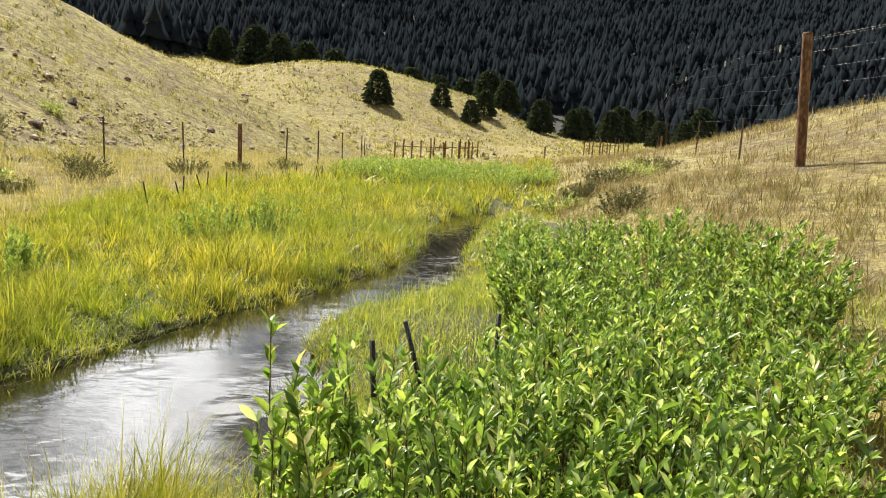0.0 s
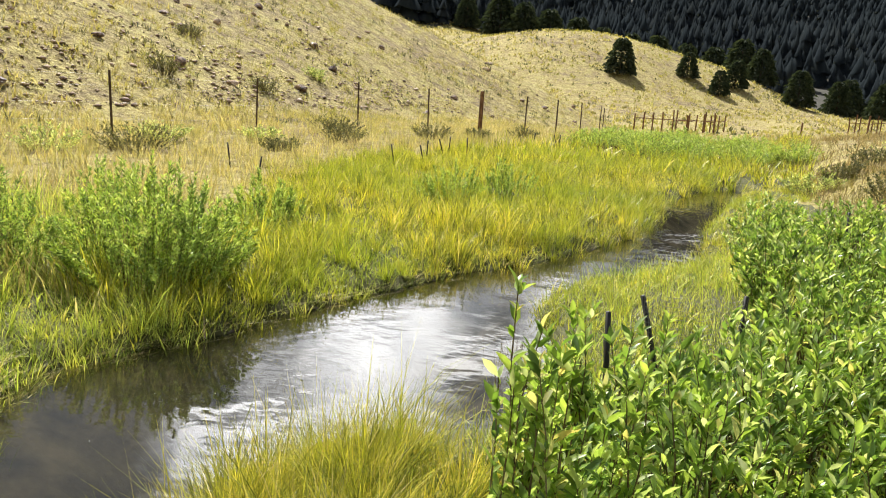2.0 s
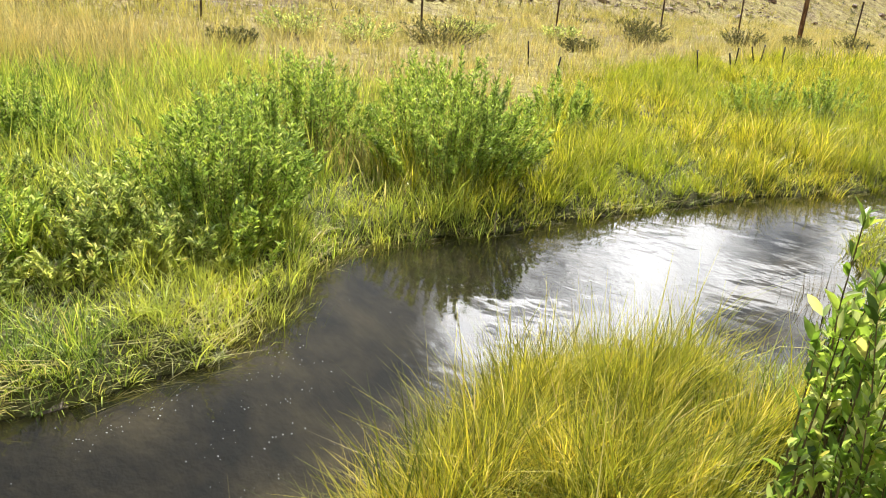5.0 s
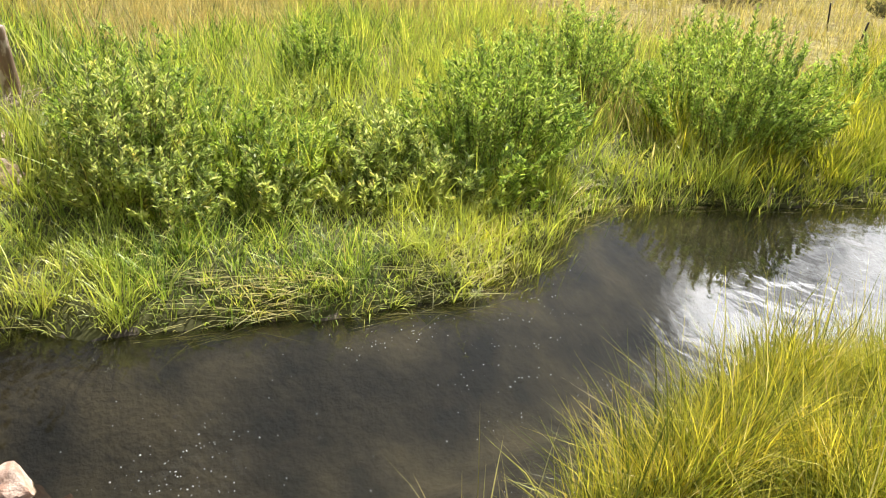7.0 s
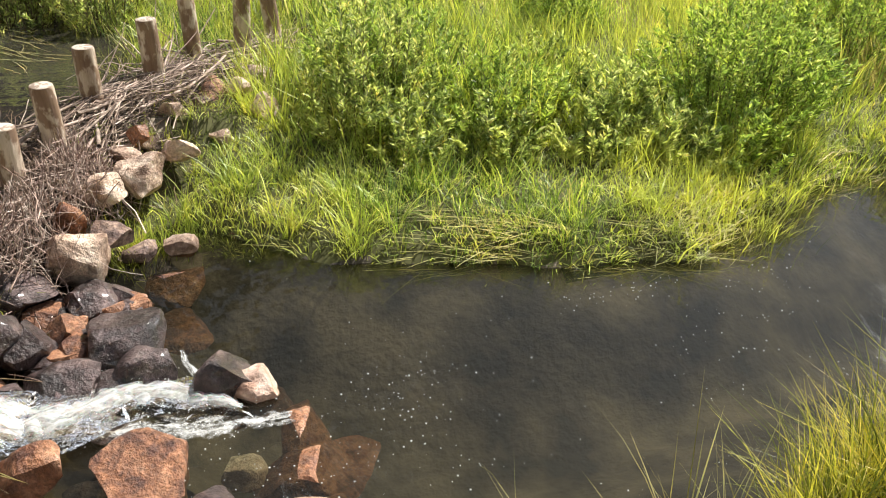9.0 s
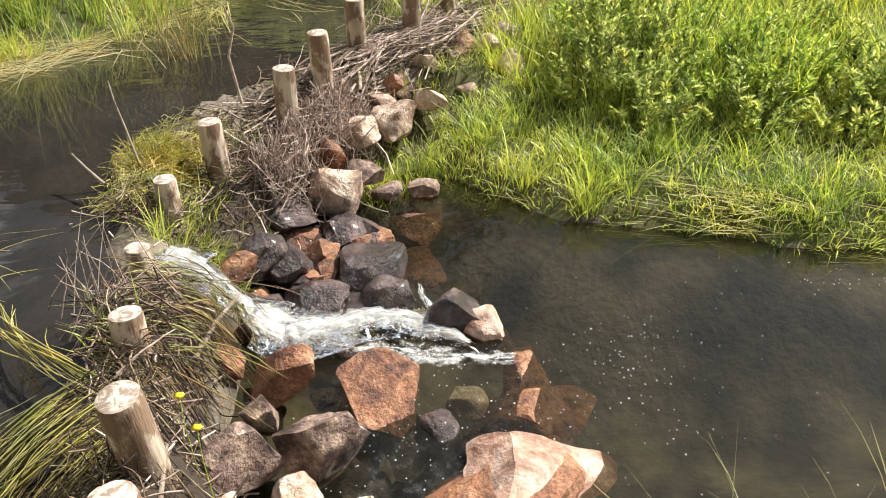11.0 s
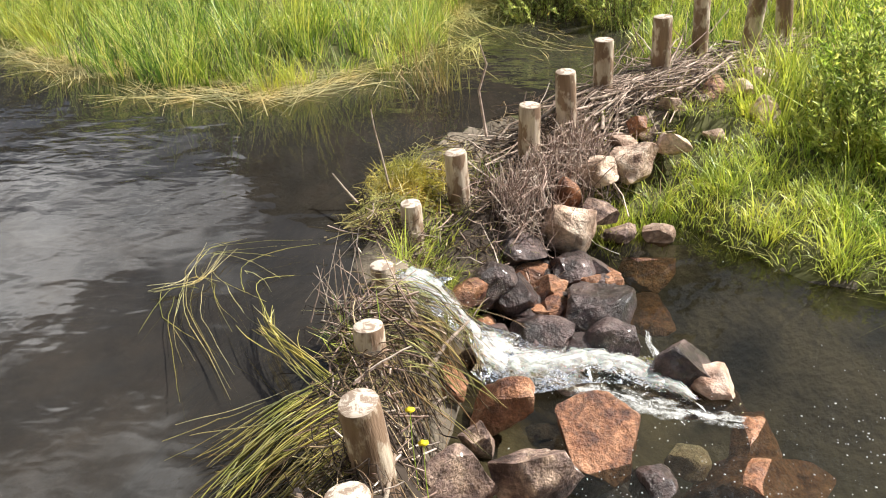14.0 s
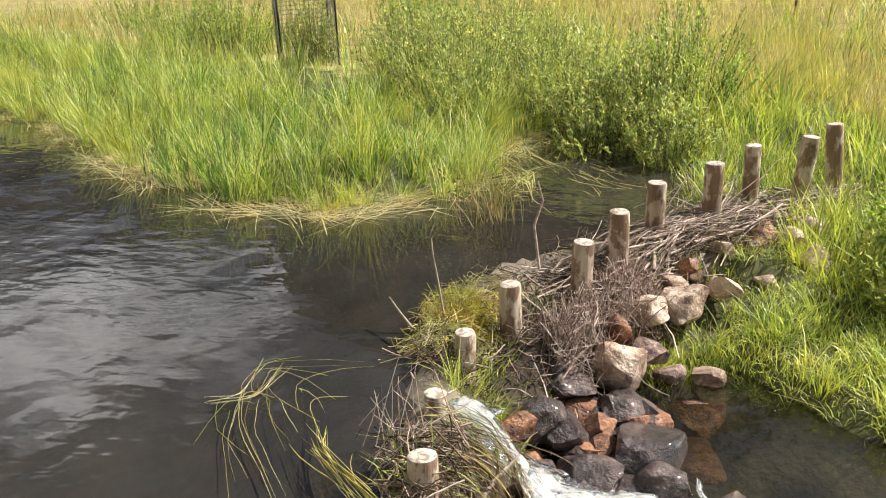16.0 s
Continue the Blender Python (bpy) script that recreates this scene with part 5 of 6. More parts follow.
T_PALE, T_RED, T_GREY, T_WET = "pale tan granite boulder of the dam", "rust-red wet boulder at the dam's foot", "grey-brown boulder at the dam's foot", "black wet glistening rock beside the spill"
for i, (x, y, z, w, d, h, mat) in enumerate([
        (-2.12, -0.80, 0.08, 0.24, 0.23, 0.24, M_RED), (-1.58, -0.46, 0.0, 0.10, 0.08, 0.08, M_GREY), (-1.82, -0.64, 0.08, 0.30, 0.26, 0.24, M_GREY), (-1.72, -0.86, 0.10, 0.21, 0.27, 0.24, M_GREY),
        (-1.62, -0.71, 0.06, 0.18, 0.18, 0.20, M_PALE), (-1.54, -0.90, 0.09, 0.14, 0.13, 0.16, M_ROSE), (-1.94, -0.86, 0.08, 0.14, 0.13, 0.18, M_GREY), (-1.72, -0.02, 0.01, 0.46, 0.36, 0.22, M_ROSE),
        (-1.76, -0.03, -0.05, 0.66, 0.52, 0.24, M_RED), (-2.44, -0.14, 0.015, 0.18, 0.15, 0.15, M_ROSE), (-2.42, -0.12, -0.05, 0.34, 0.26, 0.14, M_RED), (-2.48, -0.22, 0.025, 0.20, 0.18, 0.20, M_WET), (-2.60, -0.47, 0.03, 0.20, 0.19, 0.18, M_WET), (-2.79, -0.56, 0.05, 0.30, 0.26, 0.20, M_WET),
        (-2.91, -0.34, -0.058, 0.34, 0.30, 0.12, M_RED), (-3.33, -0.36, -0.06, 0.38, 0.30, 0.13, M_RED), (-3.33, -0.71, 0.13, 0.30, 0.26, 0.30, M_PALE), (-3.46, -0.62, 0.16, 0.20, 0.18, 0.18, M_GREY),
        (-3.20, -0.92, 0.08, 0.26, 0.22, 0.16, M_WET), (-3.14, -0.69, 0.02, 0.22, 0.17, 0.12, M_WET), (-3.50, -0.50, 0.03, 0.18, 0.15, 0.11, M_GREY), (-3.53, -0.35, 0.03, 0.20, 0.16, 0.12, M_PALE),
        (-3.68, -0.11, -0.045, 0.32, 0.24, 0.12, M_RED), (-3.91, -0.47, 0.22, 0.34, 0.28, 0.22, M_PALE), (-3.76, -0.64, 0.22, 0.25, 0.21, 0.17, M_PALE), (-4.12, -0.30, 0.25, 0.22, 0.19, 0.17, M_PALE),
        (-4.02, -0.53, 0.28, 0.18, 0.16, 0.13, M_PALE), (-4.16, -0.49, 0.32, 0.15, 0.13, 0.13, M_RED), (-2.66, -1.06, 0.15, 0.22, 0.17, 0.13, M_RED), (-2.79, -0.98, 0.13, 0.19, 0.17, 0.16, M_WET),
        (-2.82, -0.90, 0.08, 0.21, 0.18, 0.15, M_WET), (-2.87, -0.76, 0.05, 0.16, 0.15, 0.15, M_RED), (-2.77, -0.73, 0.02, 0.18, 0.15, 0.13, M_RED), (-2.62, -0.76, 0.01, 0.28, 0.22, 0.15, M_WET),
        (-2.36, -0.60, -0.01, 0.12, 0.11, 0.10, M_WET), (-2.13, -0.21, -0.07, 0.17, 0.16, 0.12, M_PALE), (-2.02, 0.02, -0.085, 0.50, 0.40, 0.17, M_RED), (-2.24, 0.02, -0.07, 0.30, 0.24, 0.14, M_RED), (-3.49, -0.77, 0.22, 0.15, 0.13, 0.18, M_RED),
        (-4.55, 0.18, 0.34, 0.22, 0.19, 0.19, M_PALE), (-4.34, -0.08, 0.34, 0.18, 0.15, 0.11, M_PALE), (-2.18, -1.02, 0.08, 0.20, 0.18, 0.20, M_RED), (-4.45, -0.30, 0.32, 0.2, 0.16, 0.12, M_PALE), (-5.06, 0.18, 0.36, 0.26, 0.20, 0.22, M_GREY), (-4.72, 0.06, 0.36, 0.18, 0.16, 0.14, M_PALE), (-5.22, 0.12, 0.44, 0.18, 0.15, 0.15, M_PALE), (-4.80, -0.10, 0.38, 0.20, 0.17, 0.16, M_RED), (-4.25, -0.42, 0.32, 0.16, 0.14, 0.12, M_GREY), (-4.60, -0.16, 0.36, 0.17, 0.14, 0.13, M_GREY), (-1.95, -0.30, -0.05, 0.16, 0.15, 0.14, M_WET)]):
    k = 0.86 if mat is M_PALE else 0.94
    stone(x, y, ground_at(x, y) + 0.2 * h if x < -4.2 else max(z, ground_at(x, y) + 0.15 * h) if mat in (M_PALE, M_GREY) else z, (w * k, d * k, h * k), mat, 800 + i, {M_PALE: T_PALE, M_ROSE: "pinkish rust-stained granite boulder of the dam", M_RED: T_RED, M_GREY: T_GREY}.get(mat, T_WET), worn={M_PALE: 0.0, M_WET: 0.10, M_ROSE: -0.04}.get(mat, -0.09), cuts=3 if mat is M_WET else 9)
stone(-2.06, -0.48, 0.010, (0.34, 0.30, 0.18), M_RED, 861, "flat-topped rust-red slab tilted in the spill", turn=8, worn=0.05, cuts=-2, faces=[((0.38, -0.06, 0.92), 0.26), ((-0.75, 0.1, -0.6), 0.40), ((0.2, 0.95, 0.15), 0.62), ((0.85, -0.30, -0.25), 0.55), ((0.35, -0.90, -0.15), 0.55), ((0.85, 0.5, -0.1), 0.70)])
# black stones added under water to stand in for the dark, shaded wet bed
rng = np.random.RandomState(19)
for i in range(46):
    x, y = rng.uniform(-2.25, -1.55), rng.uniform(-0.72, 0.12)
    k = rng.uniform(0.10, 0.24)
    stone(x, y, ground_at(x, y) + 0.02, (k * 1.2, k, k * 0.45), M_WET, 1200 + i, "dark flat stone added to darken the stream bed", "stones of the stream bed", fine=3)
rng = np.random.RandomState(17)
for i in range(70):
    x, y = rng.uniform(-3.22, -2.42), rng.uniform(-1.06, -0.46)
    s = rng.uniform(0.07, 0.17)
    if y < -1.0 + 0.9 * (-2.6 - x) * (x > -2.6) or x > -2.5 - 0.3 * (y + 0.8):
        continue
    stone(x, y, max(ground_at(x, y), 0.0) + 0.008, (s * 1.25, s, s * 0.75), M_RED if i % 3 == 0 else M_WET, 900 + i, "small wet rock in the trickle under the dam" if i % 3 else "small rust-brown wet rock under the dam", "small wet rocks", fine=3)


def tangle(name, n, line, spread, height, length, radius, curl, along, dip, material, seed, label, category="brush", heap=None):
    """Thin crooked twigs heaped along a line of places."""
    rng = np.random.RandomState(seed)
    line = np.array(line, float)
    at = rng.uniform(0, len(line) - 1.001, n)
    i = at.astype(int)
    f = (at - i)[:, None]
    way = unit(line[i + 1] - line[i])
    mid = line[i] * (1 - f) + line[i + 1] * f + np.column_stack([-way[:, 1], way[:, 0]]) * rng.normal(0, spread, n)[:, None]
    head = np.arctan2(way[:, 1], way[:, 0]) + rng.normal(0, along, n) + np.pi * rng.randint(0, 2, n)
    size = rng.uniform(*length, n)
    k = 7
    turn = head[:, None] + np.cumsum(rng.normal(0, curl, (n, k - 1)), 1)
    tip = rng.normal(dip, 0.22 + 0.3 * abs(dip), n)[:, None] + np.cumsum(rng.normal(0, curl * 0.8, (n, k - 1)), 1)
    step = np.stack([np.cos(turn) * np.cos(tip), np.sin(turn) * np.cos(tip), np.sin(tip)], -1) * (size / (k - 1))[:, None, None]
    base = np.maximum(ground(mid[:, 0], mid[:, 1]), 0.0)
    if heap is not None:
        crest = line[i] * (1 - f) + line[i + 1] * f
        base = np.maximum(base, np.interp(at, np.arange(len(line)), heap) - 1.1 * np.linalg.norm(mid - crest, axis=1))
    start = np.column_stack([mid, base + rng.uniform(*height, n)])
    pts = start[:, None] + np.concatenate([np.zeros((n, 1, 3)), np.cumsum(step, 1)], 1)
    pts -= (pts[:, 3:4] - start[:, None]) * np.array([1, 1, 0.5])
    floor = np.maximum(ground(pts[..., 0].ravel(), pts[..., 1].ravel()), -0.02).reshape(n, k)
    if dip <= 0 and heap is None:
        pts[..., 2] = np.minimum(pts[..., 2], floor + height[1] + 0.03)
    pts[..., 2] = np.maximum(pts[..., 2], floor + 0.004)
    v, q = tubes(pts, rng.uniform(*radius, n)[:, None] * np.linspace(1.0, 0.45, k)[None], 3)
    return tagged(solid(name, v, [q], material), label, category, kind="stuff")


FACE = [(-2.62, -1.34), (-2.80, -1.26), (-3.24, -1.12), (-3.60, -0.96), (-3.95, -0.82)]
FAR_CREST = [(-3.75, -0.93), (-4.0, -0.79), (-4.44, -0.60), (-4.88, -0.33), (-5.43, -0.05), (-5.9, 0.38)]


def mound(name, line, half, crest, material, seed, label):
    """The packed heart of the brush heap: a lumpy ridge of rotted twigs and mud along a line."""
    line = np.array(line, float)
    steps, across = 110, 19
    t = np.linspace(0, len(line) - 1, steps)
    c = np.column_stack([np.interp(t, np.arange(len(line)), line[:, k]) for k in range(2)])
    top = np.interp(t, np.arange(len(line)), crest)
    g = unit(np.gradient(c, axis=0))
    u = np.linspace(-1, 1, across)
    xy = c[:, None] + np.stack([-g[:, 1], g[:, 0]], -1)[:, None] * (u * half)[None, :, None]
    z = -0.12 + (top[:, None] + 0.12) * (1 - np.abs(u)[None] ** 1.6) * np.clip(6 * np.minimum(t, len(line) - 1 - t) / len(line) + 0.3, 0, 1)[:, None]
    v = np.concatenate([xy, z[..., None]], -1).reshape(-1, 3)
    for k in range(len(v)):
        q = Vector(v[k] * 9) + Vector((seed, 0, 0))
        v[k] += np.array(noise.noise_vector(q)) * 0.035 + np.array(noise.noise_vector(q * 3.1)) * 0.018
    k = (np.arange(steps - 1)[:, None] * across + np.arange(across - 1)[None]).ravel()
    return tagged(solid(name, v, [np.column_stack([k, k + 1, k + across + 1, k + across])], material), label, "brush", kind="stuff")


mound("brush_heap", FACE, 0.30, [0.12, 0.20, 0.28, 0.33, 0.36], M_ROT, 3, "dark rotted twigs and mud packed between the dam posts")
mound("near_brush_heap", [(-0.92, -0.93), (-1.20, -0.96), (-1.42, -0.99), (-1.83, -1.16), (-2.12, -1.22)], 0.21, [0.50, 0.48, 0.45, 0.34, 0.32], M_ROT, 8, "dark mud and rotted twigs round the near dam posts")
tangle("dark_brush", 1500, FACE, 0.12, (0.0, 0.06), (0.07, 0.22), (0.0012, 0.0030), 0.42, 1.2, -0.15, M_BROWN, 2, "dark brown twigs and rotted debris heaped between the dam posts", heap=(0.16, 0.22, 0.30, 0.34, 0.36))
tangle("pale_brush", 150, FACE, 0.15, (0.02, 0.08), (0.10, 0.34), (0.0014, 0.0034), 0.20, 0.9, -0.2, M_PINK, 14, "bleached twigs on top of the brush heap", heap=(0.16, 0.22, 0.30, 0.34, 0.36))
tangle("upstream_brush", 320, [(-2.80, -1.50), (-3.24, -1.42), (-3.64, -1.28), (-4.0, -1.10), (-4.4, -0.92)], 0.06, (0.0, 0.05), (0.10, 0.32), (0.0012, 0.0034), 0.25, 0.7, 0.0, M_BROWN, 3, "grey-brown twigs packed along the pond's edge of the dam")
tangle("hanging_twigs", 950, [(-3.20, -1.04), (-3.40, -0.94), (-3.75, -0.80), (-3.95, -0.72)], 0.10, (0.02, 0.12), (0.14, 0.36), (0.0014, 0.0032), 0.18, 0.7, -0.85, M_PINK, 4, "pinkish bleached twigs hanging down the dam's face", heap=(0.28, 0.31, 0.33, 0.34))
tangle("woven_brush", 1000, FAR_CREST, 0.085, (0.0, 0.12), (0.3, 0.9), (0.0016, 0.0052), 0.15, 0.28, 0.0, M_WOVEN, 5, "grey sticks woven lengthwise between the dam posts")
tangle("fine_brush", 900, FAR_CREST, 0.12, (0.0, 0.11), (0.15, 0.5), (0.001, 0.0028), 0.22, 0.6, 0.0, M_BROWN, 6, "fine brown twigs filling the woven dam")
tangle("near_brush", 620, [(-1.05, -0.90), (-1.40, -0.98), (-1.82, -1.11), (-2.12, -1.18)], 0.085, (0.0, 0.13), (0.10, 0.30), (0.0012, 0.0034), 0.30, 1.1, 0.0, M_BROWN, 7, "brown twigs and debris heaped round the near dam posts")
tangle("bleached_near_twigs", 110, [(-1.30, -0.90), (-1.55, -1.00), (-1.95, -1.12), (-2.15, -1.20)], 0.06, (0.03, 0.10), (0.08, 0.24), (0.0018, 0.0058), 0.14, 1.2, 0.15, M_PINK, 8, "bleached white twigs lying round the near dam posts")
tangle("standing_twigs", 26, [(-1.90, -1.26), (-2.16, -1.30)], 0.05, (0.06, 0.14), (0.16, 0.34), (0.0014, 0.0032), 0.10, 1.5, 1.05, M_PINK, 9, "pale dead twigs standing up between the near dam posts")
tangle("bleached_branches", 26, [(-4.95, -0.50), (-5.25, -0.32), (-5.5, -0.15)], 0.10, (0.02, 0.20), (0.3, 0.6), (0.003, 0.008), 0.12, 0.5, 0.35, M_PINK, 10, "bleached branches stacked up behind the far dam posts")


def ribbon(path, half, across, seed, crown, rough, material, name, parent, steps=90):
    path, half = np.array(path, float), np.array(half, float)
    t = np.linspace(0, len(path) - 1, steps)
    c = np.column_stack([np.interp(t, np.arange(len(path)), path[:, k]) for k in range(3)])
    w = np.interp(t, np.arange(len(path)), half)
    g = np.gradient(c, axis=0)
    side = unit(np.column_stack([-g[:, 1], g[:, 0], np.zeros(len(g))]))
    u = np.linspace(-1, 1, across)
    v = c[:, None] + side[:, None] * (u[None, :, None] * w[:, None, None])
    v[..., 2] += (1 - u ** 2)[None] * crown - 0.01
    for a in range(steps):
        for b in range(across):
            q = Vector(v[a, b] * 16) + Vector((seed, 0, 0))
            v[a, b] += np.array(noise.noise_vector(q)) * rough + np.array(noise.noise_vector(q * 2.7)) * rough * 0.5
    k = (np.arange(steps - 1)[:, None] * across + np.arange(across - 1)[None]).ravel()
    ob = solid(name, v.reshape(-1, 3), [np.column_stack([k, k + 1, k + across + 1, k + across])], material, parent, smooth_shade=True)
    run = np.concatenate([[0], np.cumsum(np.linalg.norm(np.diff(c, axis=0), axis=1))])
    flow = np.stack(np.meshgrid(np.linspace(0, 1, across), run + seed), -1).reshape(-1, 2)
    layer = ob.data.uv_layers.new(name="flow")
    loop = np.empty(len(ob.data.loops), np.int32)
    ob.data.loops.foreach_get("vertex_index", loop)
    layer.data.foreach_set("uv", flow[loop].astype(np.float32).ravel())
    return ob


MAIN = [(-2.52, -1.36, 0.35), (-2.43, -1.21, 0.37), (-2.36, -1.08, 0.345), (-2.38, -1.02, 0.27), (-2.41, -0.94, 0.11), (-2.39, -0.84, 0.060), (-2.41, -0.70, 0.050), (-2.47, -0.56, 0.045), (-2.47, -0.41, 0.035), (-2.41, -0.29, 0.022), (-2.33, -0.17, 0.012)]
WIDE = [0.06, 0.08, 0.09, 0.10, 0.11, 0.12, 0.11, 0.085, 0.075, 0.065, 0.02]


def flecks(name, centres, radius, seed, label):
    """Drops and flecks of foam: tiny flattened balls."""
    rng = np.random.RandomState(seed)
    n = len(centres)
    r = rng.uniform(*radius, n)
    shape = np.array([(1, 0, 0), (0.31, 0.95, 0), (-0.81, 0.59, 0), (-0.81, -0.59, 0), (0.31, -0.95, 0), (0, 0, 0.8), (0, 0, -0.5)])
    v = centres[:, None] + shape[None] * r[:, None, None] * rng.uniform(0.7, 1.5, (n, 1, 3))
    tri = np.array([[i, (i + 1) % 5, 5] for i in range(5)] + [[(i + 1) % 5, i, 6] for i in range(5)])
    f = (np.arange(n)[:, None, None] * 7 + tri[None]).reshape(-1, 3)
    return tagged(solid(name, v.reshape(-1, 3), [f], M_SPECK, smooth_shade=True), label, "foam", kind="stuff")


def spill():
    """White water: over the lip, down the chute and out between the stones."""
    ob = empty("spill", (0, 0, 0))
    ribbon(MAIN, np.array(WIDE) * 1.35, 19, 1, 0.022, 0.012, M_FILM, "clear_film", ob)
    for k in range(2):
        ribbon(MAIN[1:], np.array(WIDE[1:]) * (1.0 + 0.2 * k), 19, 15 + 7 * k, 0.034 - 0.012 * k, 0.014 + 0.008 * k, M_FOAM, "white_chute", ob, 120)
    ribbon([(-2.38, -0.84, 0.03), (-2.36, -0.66, 0.03), (-2.33, -0.50, 0.022), (-2.30, -0.36, 0.016), (-2.28, -0.22, 0.013), (-2.27, -0.10, 0.011), (-2.26, 0.02, 0.010)], [0.12, 0.17, 0.18, 0.18, 0.17, 0.13, 0.06], 31, 9, 0.006, 0.006, M_LACE, "lacy_foam", ob, 90)
    ribbon([(-2.66, -0.36, 0.06), (-2.56, -0.33, 0.05), (-2.46, -0.29, 0.03), (-2.37, -0.22, 0.015), (-2.28, -0.14, 0.012)], [0.02, 0.05, 0.055, 0.05, 0.02], 15, 31, 0.012, 0.008, M_LACE, "side_fall", ob, 60)
    return tagged(ob, "white water spilling over the dam between boulders", "waterfall")


spill()
rng = np.random.RandomState(21)
t = rng.uniform(2.5, 10, 420)
c = np.stack([np.interp(t, np.arange(11), np.array(MAIN)[:, k]) for k in range(3)], -1) + rng.normal(0, 1, (420, 3)) * (0.09, 0.07, 0.015)
c[:, 2] = np.maximum(c[:, 2], 0.004) + 0.012
flecks("spray_drops", c, (0.0008, 0.0024), 1, "white drops of spray round the spill")
p = np.concatenate([rng.normal(0, 1, (90, 2)) * (0.24, 0.34) + (-2.1, 0.05), rng.normal(0, 1, (170, 2)) * (0.17, 0.20) + (-1.86, -0.30), rng.normal(0, 1, (80, 2)) * (0.6, 0.9) + (-2.2, 0.9), scatter(rng, 70, -3.0, -1.4, 0.2, 5.0)])
p = p[pool_distance(p[:, 0], p[:, 1], LOWER) < -0.05]
flecks("foam_flecks", np.column_stack([p, np.full(len(p), 0.002)]), (0.0009, 0.0030), 2, "small white foam flecks drifting on the stream")


# thicker sticks laid lengthwise between the posts, each on its own
rng = np.random.RandomState(77)
line = np.array(FAR_CREST)
for i in range(64):
    at = rng.uniform(0, len(line) - 1.01)
    k = int(at)
    way = unit(line[k + 1] - line[k])
    c = line[k] + (line[k + 1] - line[k]) * (at - k) + np.array([-way[1], way[0]]) * rng.normal(0, 0.08)
    a = np.arctan2(way[1], way[0]) + rng.normal(0, 0.22)
    size, z = rng.uniform(0.35, 0.95), max(ground_at(*c), 0.05) + rng.uniform(0.05, 0.13)
    s = np.linspace(-0.5, 0.5, 6)[:, None]
    bow = rng.normal(0, 0.035, 3) * size
    pts = np.array([c[0], c[1], z]) + s * size * np.array([np.cos(a), np.sin(a), rng.normal(0, 0.10)]) + (1 - (2 * s) ** 2) * bow + rng.normal(0, 0.006, (6, 3))
    v, q = tubes(pts[None], np.linspace(1.0, 0.55, 6)[None] * rng.uniform(0.005, 0.011), 6)
    tagged(solid("woven_stick", v, [q], M_PINK if i % 3 == 0 else M_TWIG, smooth_shade=True), "long bleached stick woven between the dam posts" if i % 3 == 0 else "grey-brown stick woven between the dam posts", "stick", "sticks woven into the dam")


def bundle(name, paths, n, jitter, width, material, seed, label, lift=0.012, part_of=(0.45, 1.0)):
    """Strands that follow given lines more or less closely."""
    rng = np.random.RandomState(seed)
    k = 10
    out = np.empty((n, k, 3))
    for j in range(n):
        path = np.array(paths[rng.randint(len(paths))], float)
        cover = rng.uniform(*part_of)
        a = rng.uniform(0, 1 - cover)
        t = np.linspace(a, a + cover, k) * (len(path) - 1)
        line = np.column_stack([np.interp(t, np.arange(len(path)), path[:, c]) for c in range(3)])
        for _ in range(2):
            line[1:-1] = 0.25 * line[:-2] + 0.5 * line[1:-1] + 0.25 * line[2:]
        drift = rng.normal(0, jitter, 3)[None] * (1, 1, 0) + np.linspace(0, 1, k)[:, None] ** 1.5 * rng.normal(0, jitter * 1.6, 3)[None] * (1, 1, 0.25)
        line = line + drift + np.cumsum(rng.normal(0, jitter * 0.07, (k, 3)) * (1, 1, 0.3), 0)
        if rng.uniform() < 0.35:
            at = rng.randint(4, 8)
            line[at:] += (np.arange(k - at) / k)[:, None] * rng.normal(0, jitter * 4, 3) * (1, 1, 0.1)
        line[:, 2] += np.abs(rng.normal(0, lift)) 
        out[j] = line
    v, q = tubes(out, rng.uniform(*width, n)[:, None] * np.array([0.7, 0.9, 1, 1, 1, 1, 0.9, 0.8, 0.6, 0.3])[None], 3)
    return tagged(solid(name, v, [q], material), label, "straw", kind="stuff")


FAN = [[(-1.72, -1.20, 0.43), (-1.62, -1.29, 0.43), (-1.50, -1.38, 0.39), (-1.38, -1.46, 0.36)], [(-1.66, -1.17, 0.44), (-1.55, -1.26, 0.44), (-1.43, -1.35, 0.39), (-1.31, -1.42, 0.36)],
       [(-1.60, -1.12, 0.45), (-1.49, -1.21, 0.44), (-1.38, -1.29, 0.40), (-1.27, -1.36, 0.36)], [(-1.52, -1.08, 0.45), (-1.42, -1.16, 0.44), (-1.32, -1.23, 0.40), (-1.22, -1.29, 0.36)], [(-1.44, -1.04, 0.45), (-1.34, -1.11, 0.43), (-1.22, -1.20, 0.37)]]
bundle("trailing_sedge", FAN, 46, 0.026, (0.0016, 0.0038), M_FAN, 1, "long yellow-green sedge leaves trailing into the pond", 0.02, (0.6, 1.0))
bundle("brown_trailing_sedge", FAN, 80, 0.030, (0.0010, 0.0024), M_HANG, 2, "brown dead sedge leaves under the green ones", 0.006, (0.4, 1.0))
BOW = [(-1.67, -1.18, 0.44), (-1.75, -1.31, 0.46), (-1.87, -1.45, 0.44), (-1.98, -1.56, 0.41), (-2.12, -1.64, 0.39), (-2.22, -1.75, 0.38)]
bundle("bent_reed_stems", [BOW[:4], BOW[:5]], 22, 0.026, (0.0011, 0.0025), M_FAN, 3, "bent reed stems bowed out over the pond", 0.014, (0.5, 1.0))
